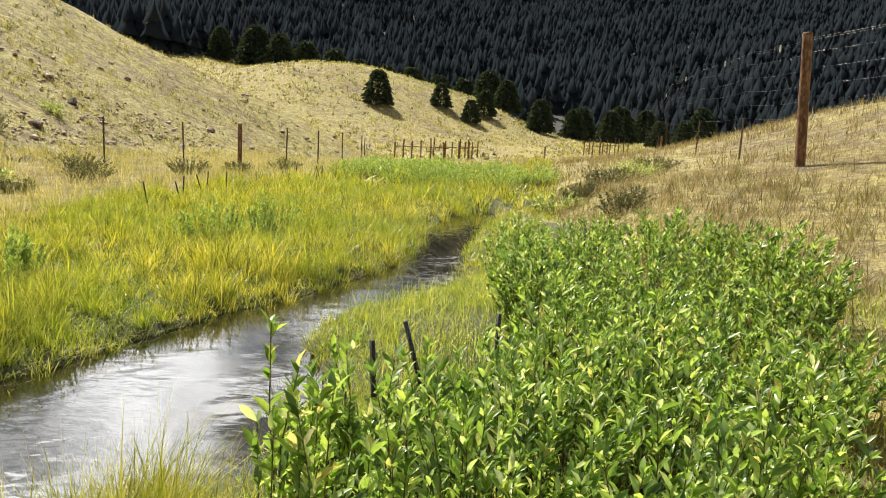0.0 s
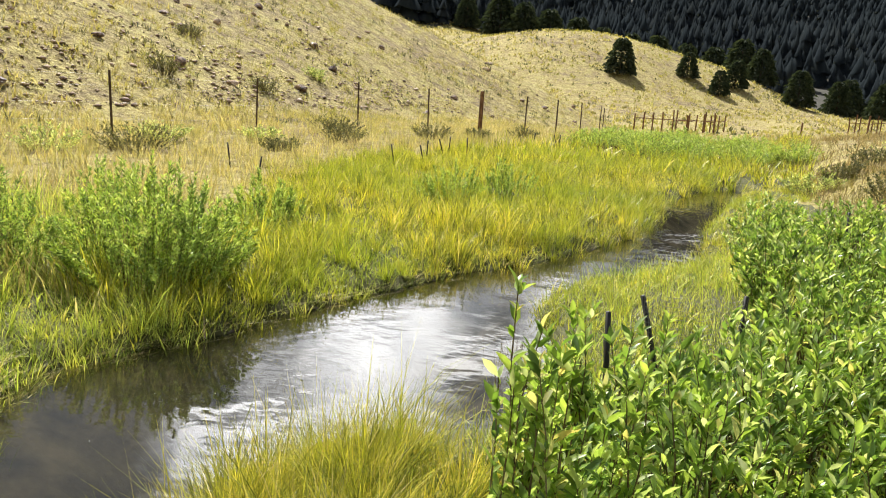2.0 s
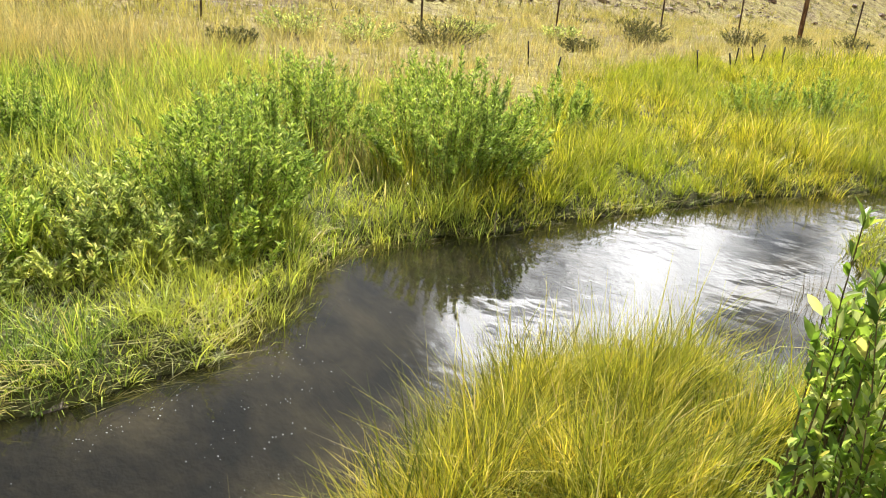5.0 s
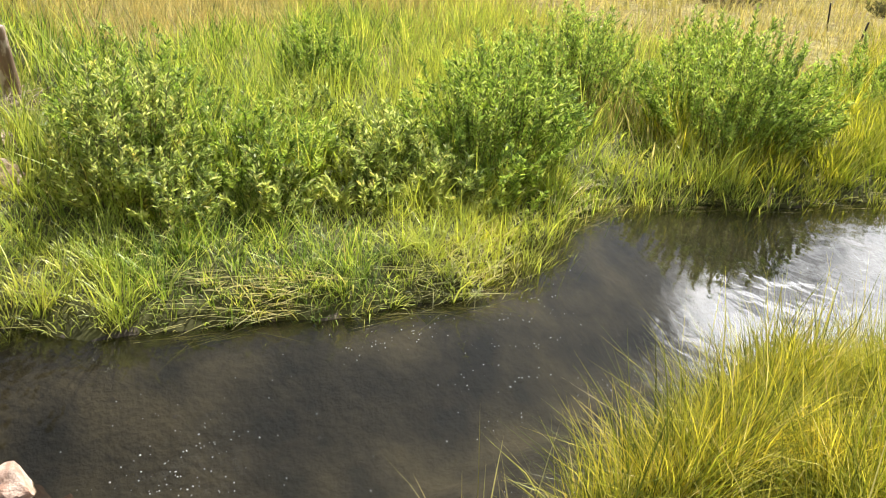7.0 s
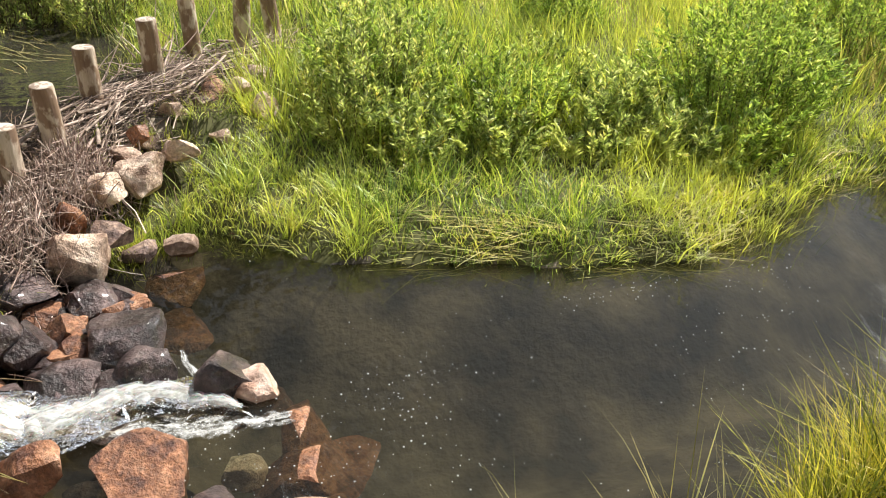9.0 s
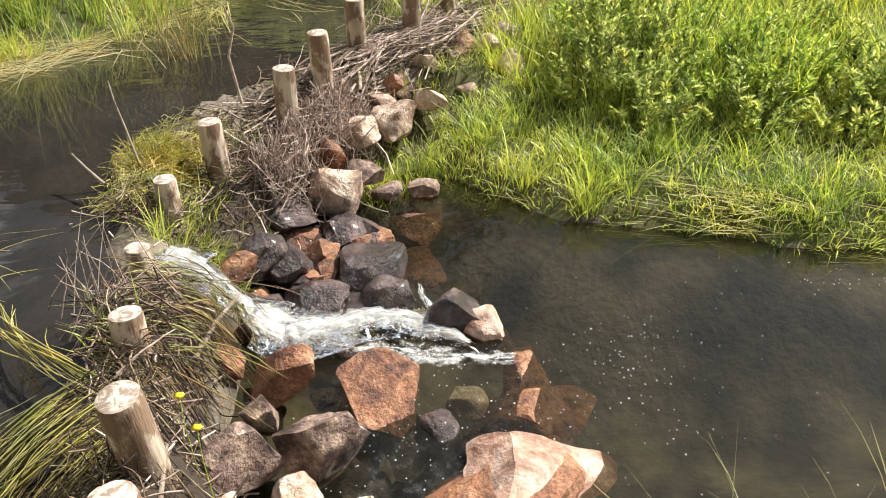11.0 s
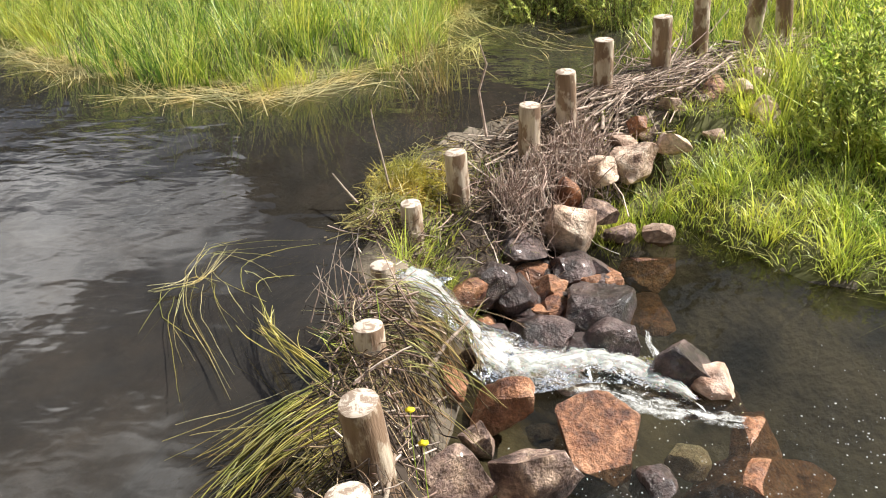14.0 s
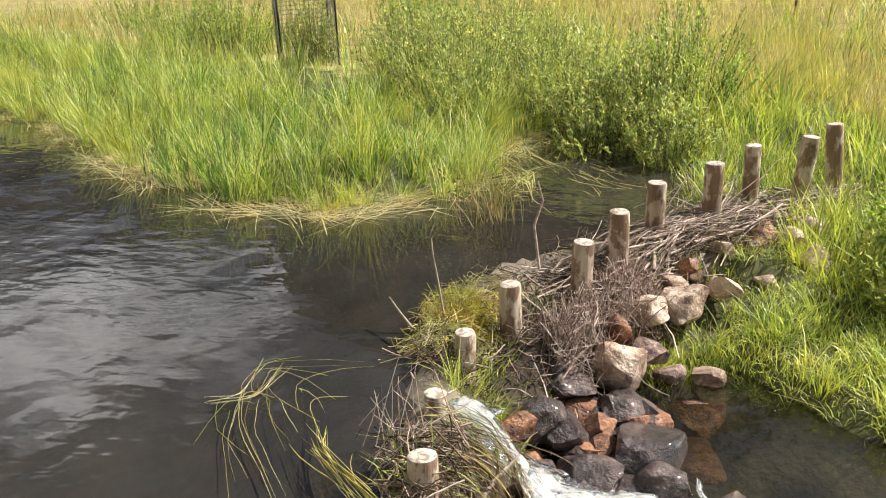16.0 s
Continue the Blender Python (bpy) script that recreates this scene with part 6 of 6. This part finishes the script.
bundle("bent_reed_ends", [[BOW[4], (-2.26, -1.93, 0.38), (-2.38, -2.05, 0.37), (-2.52, -2.04, 0.365), (-2.58, -1.80, 0.36), (-2.60, -1.58, 0.36)], [BOW[4], (-2.26, -1.92, 0.38), (-2.30, -2.02, 0.37), (-2.08, -1.92, 0.36), (-1.86, -1.68, 0.36), (-1.66, -1.46, 0.36)],
       [BOW[3], (-2.24, -1.80, 0.38), (-2.36, -1.86, 0.37), (-2.44, -1.72, 0.36), (-2.38, -1.54, 0.36)]], 20, 0.050, (0.0007, 0.0016), M_FAN, 4, "yellow reed ends bent back over the pond", 0.012, (0.30, 0.75))
bundle("long_reed_stalks", [[(-2.30, -2.02, 0.37), (-2.07, -1.90, 0.37), (-1.85, -1.66, 0.37), (-1.64, -1.45, 0.37)], [(-1.97, -1.94, 0.37), (-1.84, -1.52, 0.39), (-1.68, -1.26, 0.44)], [(-1.49, -1.60, 0.37), (-1.55, -1.40, 0.42), (-1.65, -1.24, 0.45)], [(-2.17, -2.14, 0.37), (-2.26, -1.98, 0.37), (-2.52, -2.02, 0.37)]], 12, 0.022, (0.0010, 0.0019), M_STRAW, 5, "long single reed stalks lying over the pond", 0.01, (0.8, 1.0))
HOLLOW = [[(-1.95, -1.20, 0.44), (-2.02, -1.10, 0.42), (-2.08, -1.02, 0.30), (-2.10, -0.98, 0.10)], [(-2.10, -1.24, 0.44), (-2.14, -1.13, 0.43), (-2.20, -1.04, 0.30), (-2.22, -0.99, 0.08)],
          [(-2.22, -1.27, 0.43), (-2.25, -1.17, 0.42), (-2.29, -1.08, 0.32), (-2.31, -1.03, 0.12)], [(-1.85, -1.16, 0.43), (-1.90, -1.06, 0.38), (-1.94, -1.0, 0.24), (-1.95, -0.97, 0.12)]]
bundle("hanging_sedge", HOLLOW, 150, 0.05, (0.0010, 0.0028), M_HANG, 6, "dark brown sedge leaves hanging beside the spill", 0.02, (0.5, 1.0))
tangle("matted_straw", 260, [(-1.20, -1.02), (-1.70, -1.14), (-2.10, -1.24)], 0.05, (0.02, 0.08), (0.08, 0.24), (0.0008, 0.0016), 0.2, 1.2, 0.0, M_DEBRIS, 11, "matted straw among the near dam posts", "straw")
tangle("mossy_straw", 620, [(-2.74, -1.46), (-3.00, -1.48), (-3.24, -1.42), (-3.6, -1.30)], 0.07, (0.01, 0.07), (0.08, 0.26), (0.0010, 0.0022), 0.2, 1.2, 0.0, M_FAN, 12, "yellow-tan straw matted on the dam's upstream edge", "straw")
p = np.concatenate([rng.normal(0, 1, (400, 2)) * s + c for c, s in (((-3.14, -1.44), (0.09, 0.045)), ((-3.40, -1.36), (0.09, 0.045)), ((-2.92, -1.50), (0.05, 0.03)), ((-3.70, -1.32), (0.07, 0.04)), ((-3.55, -1.22), (0.05, 0.03)), ((-4.35, -0.98), (0.06, 0.05)), ((-2.75, -1.22), (0.05, 0.035)), ((-3.28, -1.24), (0.07, 0.04)), ((-3.02, -1.30), (0.06, 0.04)))])
grass("yellow_moss", p, rng.uniform(0.03, 0.10, len(p)), rng.uniform(0.003, 0.007, len(p)), M_MOSS, 41, "yellow-green moss and weed on the dam's edge", 0.6, 0.9, clump=22, spread=0.022, sink=-0.02)
p = np.concatenate([rng.normal(0, 1, (170, 2)) * (0.10, 0.05) + (-2.80, -1.16), rng.normal(0, 1, (150, 2)) * (0.06, 0.04) + (-3.12, -1.06), rng.normal(0, 1, (420, 2)) * (0.08, 0.05) + (-3.66, -0.42), rng.normal(0, 1, (260, 2)) * (0.06, 0.05) + (-1.50, -0.98)])
grass("dam_grass", p, rng.uniform(0.06, 0.16, len(p)), rng.uniform(0.003, 0.006, len(p)), M_BANK, 29, "green grass tufts growing on the dam", 0.35, 0.7, clump=12, spread=0.03)


p = scatter(rng, 9000, -5.6, -3.5, -0.9, 0.7)
dd = dam_d(p)
p = p[(dd > 0.17) & (dd < 0.50) & (up_d(p) > 0.45) & (low_d(p) > 0.0) & (wobble(p[:, 0], p[:, 1], 81, 0.5) > -0.2)]
grass("bank_tufts", p, rng.uniform(0.05, 0.16, len(p)), rng.uniform(0.003, 0.006, len(p)), M_BANK, 44, "short green grass between the dam's stones", 0.5, 0.8, clump=18, spread=0.03)
tangle("fallen_twigs", 420, [(-3.9, -0.55), (-4.35, -0.30), (-4.75, 0.0), (-5.1, 0.25)], 0.10, (0.0, 0.03), (0.08, 0.3), (0.0008, 0.0022), 0.3, 1.3, 0.0, M_BROWN, 13, "fallen brown twigs between the dam's stones")


def single_stick(points, radius, label, material):
    v, q = tubes(np.array([points]), np.array([np.linspace(1, 0.45, len(points)) * radius]), 6)
    return tagged(solid("stick", v, [q], material), label, "stick", "loose sticks")


single_stick([(-3.05, -1.48, 0.42), (-3.07, -1.51, 0.58), (-3.10, -1.54, 0.68), (-3.14, -1.56, 0.75)], 0.006, "thin bleached stick standing up from the dam", M_CUT)
single_stick([(-2.85, -1.55, 0.44), (-2.94, -1.64, 0.46), (-3.03, -1.73, 0.49)], 0.007, "pale stick pointing out over the pond", M_CUT)
single_stick([(-1.23, -0.92, 0.36), (-1.33, -0.925, 0.42), (-1.44, -0.93, 0.47)], 0.010, "bleached white stick leaning against the dam", M_CUT)
single_stick([(-1.28, -1.12, 0.47), (-1.20, -1.06, 0.49), (-1.12, -1.02, 0.47)], 0.011, "grey broken stick on the trailing sedge", M_TWIG)
single_stick([(-1.95, -1.02, 0.30), (-2.10, -0.98, 0.33), (-2.28, -0.95, 0.30)], 0.010, "brown stick lying by the spill", M_TWIG)
single_stick([(-2.94, 4.36, 0.0), (-2.97, 4.40, 0.07), (-2.98, 4.42, 0.13)], 0.010, "short pale stick standing at the water's edge", M_CUT)
single_stick([(-3.75, -1.20, 0.40), (-3.80, -1.24, 0.62), (-3.82, -1.20, 0.75), (-3.78, -1.22, 0.86)], 0.008, "forked grey twig standing on the dam", M_PINK)
for x, y, z in [(-1.55, -0.92, 0.52), (-1.46, -0.86, 0.50)]:
    stem, q = tubes(np.array([[(x, y, 0.2), (x + 0.01, y, z - 0.1), (x, y, z)]]), 0.0015, 3)
    f = empty("yellow_flower", (0, 0, 0))
    solid("stalk", stem, [q], M_BANK, f)
    a = np.arange(12) * 2 * np.pi / 12
    v = np.concatenate([[(x, y, z + 0.004)], np.column_stack([x + np.cos(a) * 0.014 * (0.75 + 0.25 * (np.arange(12) % 2)), y + np.sin(a) * 0.014, np.full(12, z + 0.001)]), [(x, y, z - 0.003)]])
    i = np.arange(12)
    solid("bloom", v, [np.stack([np.zeros(12, int), 1 + i, 1 + (i + 1) % 12], -1), np.stack([np.full(12, 13), 1 + (i + 1) % 12, 1 + i], -1)], M_FLOWER, f)
    tagged(f, "small yellow flower among the dam's brush", "flower", "yellow flowers")

# ---------------------------------------------------------------- fences
def rod(a, b, r, sides=6):
    a, b = np.array(a, float), np.array(b, float)
    return tubes(np.array([[a, (a + b) / 2, b]]), np.array([[r, r, r]]), sides)


def steel_post(x, y, height, seed, label="thin rusty steel fence post beside the hill", group="steel fence posts"):
    rng = np.random.RandomState(seed)
    z = ground_at(x, y)
    bm = bmesh.new()
    for w, d, oy in ((0.034, 0.010, 0.0), (0.010, 0.034, 0.017)):
        bmesh.ops.create_cube(bm, size=1.0, matrix=Matrix.Translation((0, oy, height / 2 - 0.1)) @ Matrix.Diagonal((w, d, height + 0.2, 1)))
    data = bpy.data.meshes.new("steel_post")
    bm.to_mesh(data)
    bm.free()
    data.materials.append(M_STEEL)
    ob = new("steel_post", data)
    ob.matrix_world = pose(x, y, z, rng.normal(0, 1.5), rng.normal(0, 2.0), rng.uniform(0, 360))
    return tagged(ob, label, "fence post", group)


def wood_post(x, y, height, radius, label, name="wooden_post", group="", lean=(0, 0), square=False):
    z = ground_at(x, y)
    sides = 14
    s = np.array([-0.25, 0.2, 0.5, 0.8, 0.985, 1.0]) * height
    rng = np.random.RandomState(int(abs(x * 131 + y * 17)))
    ang = np.arange(sides) * 2 * np.pi / sides
    r = radius * np.array([1.05, 1.03, 1.0, 0.98, 0.96, 0.86])[:, None] * (1 + rng.normal(0, 0.02, (6, sides)))
    v = np.stack([np.cos(ang)[None] * r, np.sin(ang)[None] * r, np.broadcast_to(s[:, None], r.shape)], -1).reshape(-1, 3)
    v = np.concatenate([v, [[0, 0, height + 0.004]]])
    i, j = np.arange(sides), (np.arange(sides) + 1) % sides
    quads = np.concatenate([np.stack([a * sides + i, a * sides + j, (a + 1) * sides + j, (a + 1) * sides + i], -1) for a in range(5)])
    ob = solid(name, v, [quads, np.stack([5 * sides + i, 5 * sides + j, np.full(sides, 6 * sides)], -1)], M_POST)
    ob.matrix_world = pose(x, y, z, lean[0], lean[1], 0)
    return tagged(ob, label, "fence post", group)


LEFT_FENCE = [(-13.5, 3.5), (-12.0, 8.6), (-10.15, 12.28), (-9.03, 15.53), (-8.59, 20.07), (-7.49, 22.85), (-5.82, 22.62), (-4.91, 24.67), (-4.24, 26.57), (-3.85, 29.96), (-3.7, 35.0), (-4.15, 41.0)]
for i, (x, y) in enumerate(LEFT_FENCE):
    if i == 6:
        wood_post(x, y, 1.22, 0.06, "thick brown wooden corner post of the hill fence")
    else:
        steel_post(x, y, 1.18, 900 + i)


def wires(name, places, heights, radius, label, sag=0.03, over=None):
    lines = []
    for (ax, ay), (bx, by) in zip(places, places[1:]):
        za, zb = ground_at(ax, ay), ground_at(bx, by)
        for k, h in enumerate(heights):
            s = np.linspace(0, 1, 7)
            lines.append(np.column_stack([ax + (bx - ax) * s, ay + (by - ay) * s, za + (zb - za) * s + h - sag * 4 * s * (1 - s)]))
    v, q = tubes(np.array(lines), radius, 3)
    return tagged(solid(name, v, [q], M_WIRE), label, "wire")


wires("hill_fence_wire", LEFT_FENCE, (0.3, 0.6, 0.9, 1.1), 0.0016, "thin steel wires of the hill fence")

# the tall wooden post on the dry slope and the wires that run from it
wood_post(6.80, 15.30, 2.50, 0.095, "tall brown wooden fence post on the dry slope", "tall_post", lean=(0, -4.0))
TALL_LINE = [(8.6, 10.5), (6.80, 15.30), (6.81, 18.57), (7.2, 23.1), (8.2, 30.0), (10.0, 38.0), (14.0, 55.0), (20.8, 99.0)]
wires("tall_fence_wire", TALL_LINE, (0.35, 0.65, 0.95, 1.25, 1.55, 1.85, 2.15, 2.38, 2.42), 0.001, "high-tensile wires of the tall fence", 0.05)
for i, (x, y) in enumerate(TALL_LINE[2:6]):
    steel_post(x, y, 0.95, 930 + i, "dark steel post of the tall fence", "tall fence posts")
for i, (a, b) in enumerate(zip(TALL_LINE[1:5], TALL_LINE[2:6])):
    x, y = (a[0] + b[0]) / 2, (a[1] + b[1]) / 2
    z = (ground_at(*a) + ground_at(*b)) / 2 + 2.38
    v, q = rod((x, y, z - 0.10), (x, y, z + 0.04), 0.014)
    tagged(solid("wire_spacer", v, [q], M_CLIP), "white plastic spacer hanging on the fence wires", "spacer", "wire spacers")
wood_post(20.8, 78.0, 2.6, 0.10, "distant brown wooden post of the tall fence", "tall_post")


# small black stakes with plastic netting
def stake(x, y, top, foot, lean, label="short black stake holding plant netting"):
    """A stake whose top is at (x, y); lean: how far its foot stands off."""
    v, q = tubes(np.array([[[lean[0], lean[1], 0], [lean[0] / 2, lean[1] / 2, (top - foot) * 0.5], [0, 0, top - foot]]]), 0.013, 4)
    ob = solid("garden_stake", v, [q], M_STAKE)
    ob.matrix_world = pose(x, y, foot)
    return tagged(ob, label, "stake", "black stakes")


def netting(name, a, b, low, high, step, label, material=None, sag=0.04, thick=0.0011):
    """A square-mesh net between two uprights."""
    a, b = np.array(a, float), np.array(b, float)
    wide = np.linalg.norm(b - a)
    nu, nv = max(3, int(wide / step)), max(3, int((high - low) / step))
    rng = np.random.RandomState(int(wide * 1000))
    u, w = np.linspace(0, 1, nu), np.linspace(0, 1, nv)
    U, W = np.meshgrid(u, w)
    X = a[0] + (b[0] - a[0]) * U + 0.02 * np.sin(U * 9 + W * 4)
    Y = a[1] + (b[1] - a[1]) * U + 0.02 * np.cos(U * 7 - W * 5)
    Z = low + (high - low) * W - sag * 4 * U * (1 - U) * W + 0.01 * np.sin(U * 20)
    P = np.stack([X, Y, Z], -1)
    va, qa = tubes(P, thick, 3)
    vb, qb = tubes(P.transpose(1, 0, 2), thick, 3)
    return tagged(solid(name, np.concatenate([va, vb]), [qa, qb + len(va)], material or M_STAKE), label, "netting")


stake(-0.27, 3.56, 0.83, 0.10, (0.05, 0.0))
stake(-0.14, 4.05, 0.80, 0.10, (0.20, 0.0))
stake(0.35, 4.00, 0.88, 0.15, (0, 0))
stake(1.51, 8.13, 0.80, 0.20, (0.03, 0))
netting("plant_netting", (-0.12, 4.02), (0.35, 4.00), 0.25, 0.86, 0.025, "grey plastic mesh netting between stakes", M_NET, thick=0.0012)
netting("plant_netting", (-0.27, 3.58), (-0.12, 4.04), 0.20, 0.74, 0.03, "grey plastic mesh netting along the bank", M_NET, thick=0.0009)
for i, (x, y) in enumerate([(-4.77, 12.60), (-4.35, 12.88), (-4.62, 14.13), (-4.56, 14.64), (-4.50, 15.19), (-4.15, 15.19), (-3.57, 19.29), (-3.08, 19.14), (-2.95, 19.25), (-5.4, 9.4), (-6.6, 10.5)]):
    z = ground_at(x, y)
    stake(x, y, z + 0.36, z, (np.random.RandomState(i).normal(0, 0.06), np.random.RandomState(i + 50).normal(0, 0.06)), "short dark stake in the meadow grass")
# wire cage round a planted willow beyond the pond
CAGE = [(-9.34, -5.83), (-9.77, -5.22), (-10.3, -5.6), (-9.9, -6.2)]
for i in range(4):
    a, b = CAGE[i], CAGE[(i + 1) % 4]
    z = ground_at(*a)
    netting("wire_cage", a, b, z, z + 1.0, 0.05, "grey wire mesh cage round a planted willow", M_WIRE, 0.0, 0.0034)
    stake(*a, z + 1.15, z, (0, 0), "dark stake at the corner of a wire cage")
steel_post(-15.2, 0.7, 1.2, 940)


def rail_fence(name, x, y, turn, bays, height, label):
    """Weathered wooden pens far down the valley: posts and rails."""
    ob = empty(name, (x, y, ground_at(x, y)), turn)
    rng = np.random.RandomState(int(x * 7 + y))
    for i in range(bays * 2 + 1):
        px = i * 0.75 + rng.normal(0, 0.15)
        v, q = tubes(np.array([[[px, 0, -0.5], [px, 0, height * 0.5], [px + rng.normal(0, 0.03), 0, height * rng.uniform(0.75, 1.05)]]]), 0.06, 6)
        solid("post", v, [q], M_POST, ob)
    h = height * 0.55
    v, q = tubes(np.array([[[0, -0.08, h], [bays * 0.75, -0.08, h + 0.03], [bays * 1.5, -0.08, h]]]), 0.035, 5)
    solid("rail", v, [q], M_POST, ob)
    return tagged(ob, label, "fence", "wooden pens")


PEN = "weathered reddish wooden pen of posts and rails"
rail_fence("wooden_pen", -4.1, 63.5, 20, 1, 1.7, PEN)
rail_fence("wooden_pen", -2.8, 65.5, 5, 2, 1.7, PEN)
rail_fence("wooden_pen", -1.0, 68.5, 10, 2, 1.7, PEN)
rail_fence("wooden_pen", 1.2, 70.0, 60, 2, 1.7, PEN)
rail_fence("wooden_pen", 14.5, 85.5, 30, 2, 1.9, PEN)
rail_fence("wooden_pen", 17.0, 88.0, 40, 3, 2.0, PEN)
wood_post(9.2, 74.8, 1.2, 0.08, "distant short wooden post on the valley floor")
# loose rocks on the hill
rng = np.random.RandomState(77)
for i in range(120):
    y = rng.uniform(8, 46)
    x = np.interp(y, [6.5, 13, 20, 28, 36, 47], [-14.0, -12.2, -11.0, -9.6, -7.6, -3.4]) - rng.uniform(0.3, 9.0) ** 1.0
    s = 0.08 + 0.42 * rng.uniform() ** 2.2
    stone(x, y, ground_at(x, y) + s * 0.1, (s, s * rng.uniform(0.6, 1), s * rng.uniform(0.4, 0.7)), M_GREY if i % 3 else M_PALE, 1000 + i, "weathered rock lying on the dry hillside", "hillside rocks", fine=2)


def scree(seed, n):
    """Small broken rocks lying over the lower hillside."""
    rng = np.random.RandomState(seed)
    y = rng.uniform(5, 34, n)
    x = np.interp(y, [-4, 6.5, 13, 20, 28, 36], [-24, -14.0, -12.2, -11.0, -9.6, -7.6]) - np.abs(rng.normal(0, 3.2, n)) - 0.4
    ok = wobble(x, y, 91, 5.0) > -0.25
    x, y = x[ok], y[ok]
    n = len(x)
    shape = np.array([(1, 0, 0), (0.3, 0.9, 0.1), (-0.8, 0.6, 0), (-0.8, -0.6, 0.1), (0.3, -0.9, 0), (0.2, 0.2, 0.8), (-0.3, -0.2, 0.7), (0, 0, -0.6)])
    tri = np.array([[0, 1, 5], [1, 2, 5], [2, 6, 5], [2, 3, 6], [3, 4, 6], [4, 0, 6], [0, 5, 6], [1, 0, 7], [2, 1, 7], [3, 2, 7], [4, 3, 7], [0, 4, 7]])
    a = rng.uniform(0, 6.28, n)
    s = rng.uniform(0.02, 0.065, n) * np.exp(rng.normal(0, 0.35, n))
    v = shape[None] * rng.uniform(0.65, 1.35, (n, 8, 3)) * s[:, None, None] * (1.2, 1.0, 0.75)
    turned = np.stack([v[..., 0] * np.cos(a)[:, None] - v[..., 1] * np.sin(a)[:, None], v[..., 0] * np.sin(a)[:, None] + v[..., 1] * np.cos(a)[:, None], v[..., 2]], -1)
    turned += np.column_stack([x, y, ground(x, y) + 0.02])[:, None]
    f = (np.arange(n)[:, None, None] * 8 + tri[None]).reshape(-1, 3)
    return tagged(solid("scree", turned.reshape(-1, 3), [f], M_SCREE), "reddish grey broken rocks scattered over the lower hillside", "rocks", kind="stuff")


scree(61, 2300)

# ---------------------------------------------------------------- the pond's inlet
rng = np.random.RandomState(88)
willow("inlet_sprig", -4.66, -1.72, 0.34, 0.20, 16, 0.045, 14, M_OLIVE, 881, "thin half-dead sprig standing in the pond's inlet", "plant", first=0.3)
p = rng.normal(0, 1, (110, 2)) * (0.10, 0.10) + (-4.66, -1.72)
grass("inlet_reeds", p, rng.uniform(0.2, 0.6, 110), rng.uniform(0.003, 0.006, 110), M_DEBRIS, 882, "thin brown reeds standing in the pond's inlet", 0.2, 0.5, 3, level=Z_UP)
bundle("floating_stems", [[(-6.5, -1.9, 0.356), (-6.0, -1.55, 0.356), (-5.5, -1.15, 0.356), (-5.1, -0.85, 0.356)], [(-6.6, -1.6, 0.356), (-6.1, -1.25, 0.356), (-5.6, -0.9, 0.356)], [(-5.9, -2.0, 0.356), (-5.3, -1.7, 0.356), (-4.8, -1.5, 0.356)]], 46, 0.07, (0.0012, 0.003), M_STRAW, 883, "bleached stems floating along the pond's inlet", 0.004, (0.15, 0.45))

# grass blades and weeds that grow out of the dam's face
p = np.concatenate([rng.normal(0, 1, (95, 2)) * (0.05, 0.04) + c for c in ((-2.60, -1.24), (-2.66, -1.12), (-3.10, -1.02), (-3.20, -1.24), (-2.90, -1.28), (-2.72, -1.18), (-2.98, -1.14), (-3.36, -1.06), (-3.55, -1.12), (-4.1, -0.70), (-4.7, -0.36), (-1.95, -1.20), (-5.2, -0.10))])
grass("dam_weeds", p, rng.uniform(0.10, 0.26, len(p)), rng.uniform(0.003, 0.006, len(p)), M_BANK, 884, "scattered green grass blades growing out of the dam", 0.35, 0.8, 3)
p = np.concatenate([rng.normal(0, 1, (160, 2)) * (0.07, 0.05) + c for c in ((-3.62, -0.48), (-3.72, -0.30), (-3.52, -0.56))])
grass("green_tuft", p, rng.uniform(0.08, 0.18, len(p)), rng.uniform(0.003, 0.006, len(p)), M_BANK, 885, "dense green grass tuft beside the dam's stones", 0.25, 0.4, 3)

p = scatter(rng, 5200, -6.6, -5.2, -0.75, 0.6)
p = p[(up_d(p) > -0.06) & (dam_d(p) > 0.13)]
grass("inlet_grass", p, rng.uniform(0.08, 0.30, len(p)), rng.uniform(0.003, 0.007, len(p)), M_REED, 886, "green grass round the end of the dam", 0.25, 0.7, 3, clump=20, spread=0.04)

# foam that drifts away from the spill in broken streaks
lane = np.concatenate([np.column_stack([np.interp(rng.uniform(0, 1, 9) * 0.25 + a, [0, 0.5, 1.25], [-2.15, -2.35, -2.55]) + rng.normal(0, 0.03, 9) + off, np.interp(rng.uniform(0, 1, 9) * 0.10 + a, [0, 1.1], [0.1, 2.4]) + rng.normal(0, 0.05, 9)]) for a, off in zip(rng.uniform(0, 1, 26), rng.normal(0, 0.28, 26))])
lane = lane[low_d(lane) < -0.08]
flecks("drifting_foam", np.column_stack([lane, np.full(len(lane), 0.002)]), (0.0009, 0.0034), 9, "white foam flecks drifting in streaks below the spill")
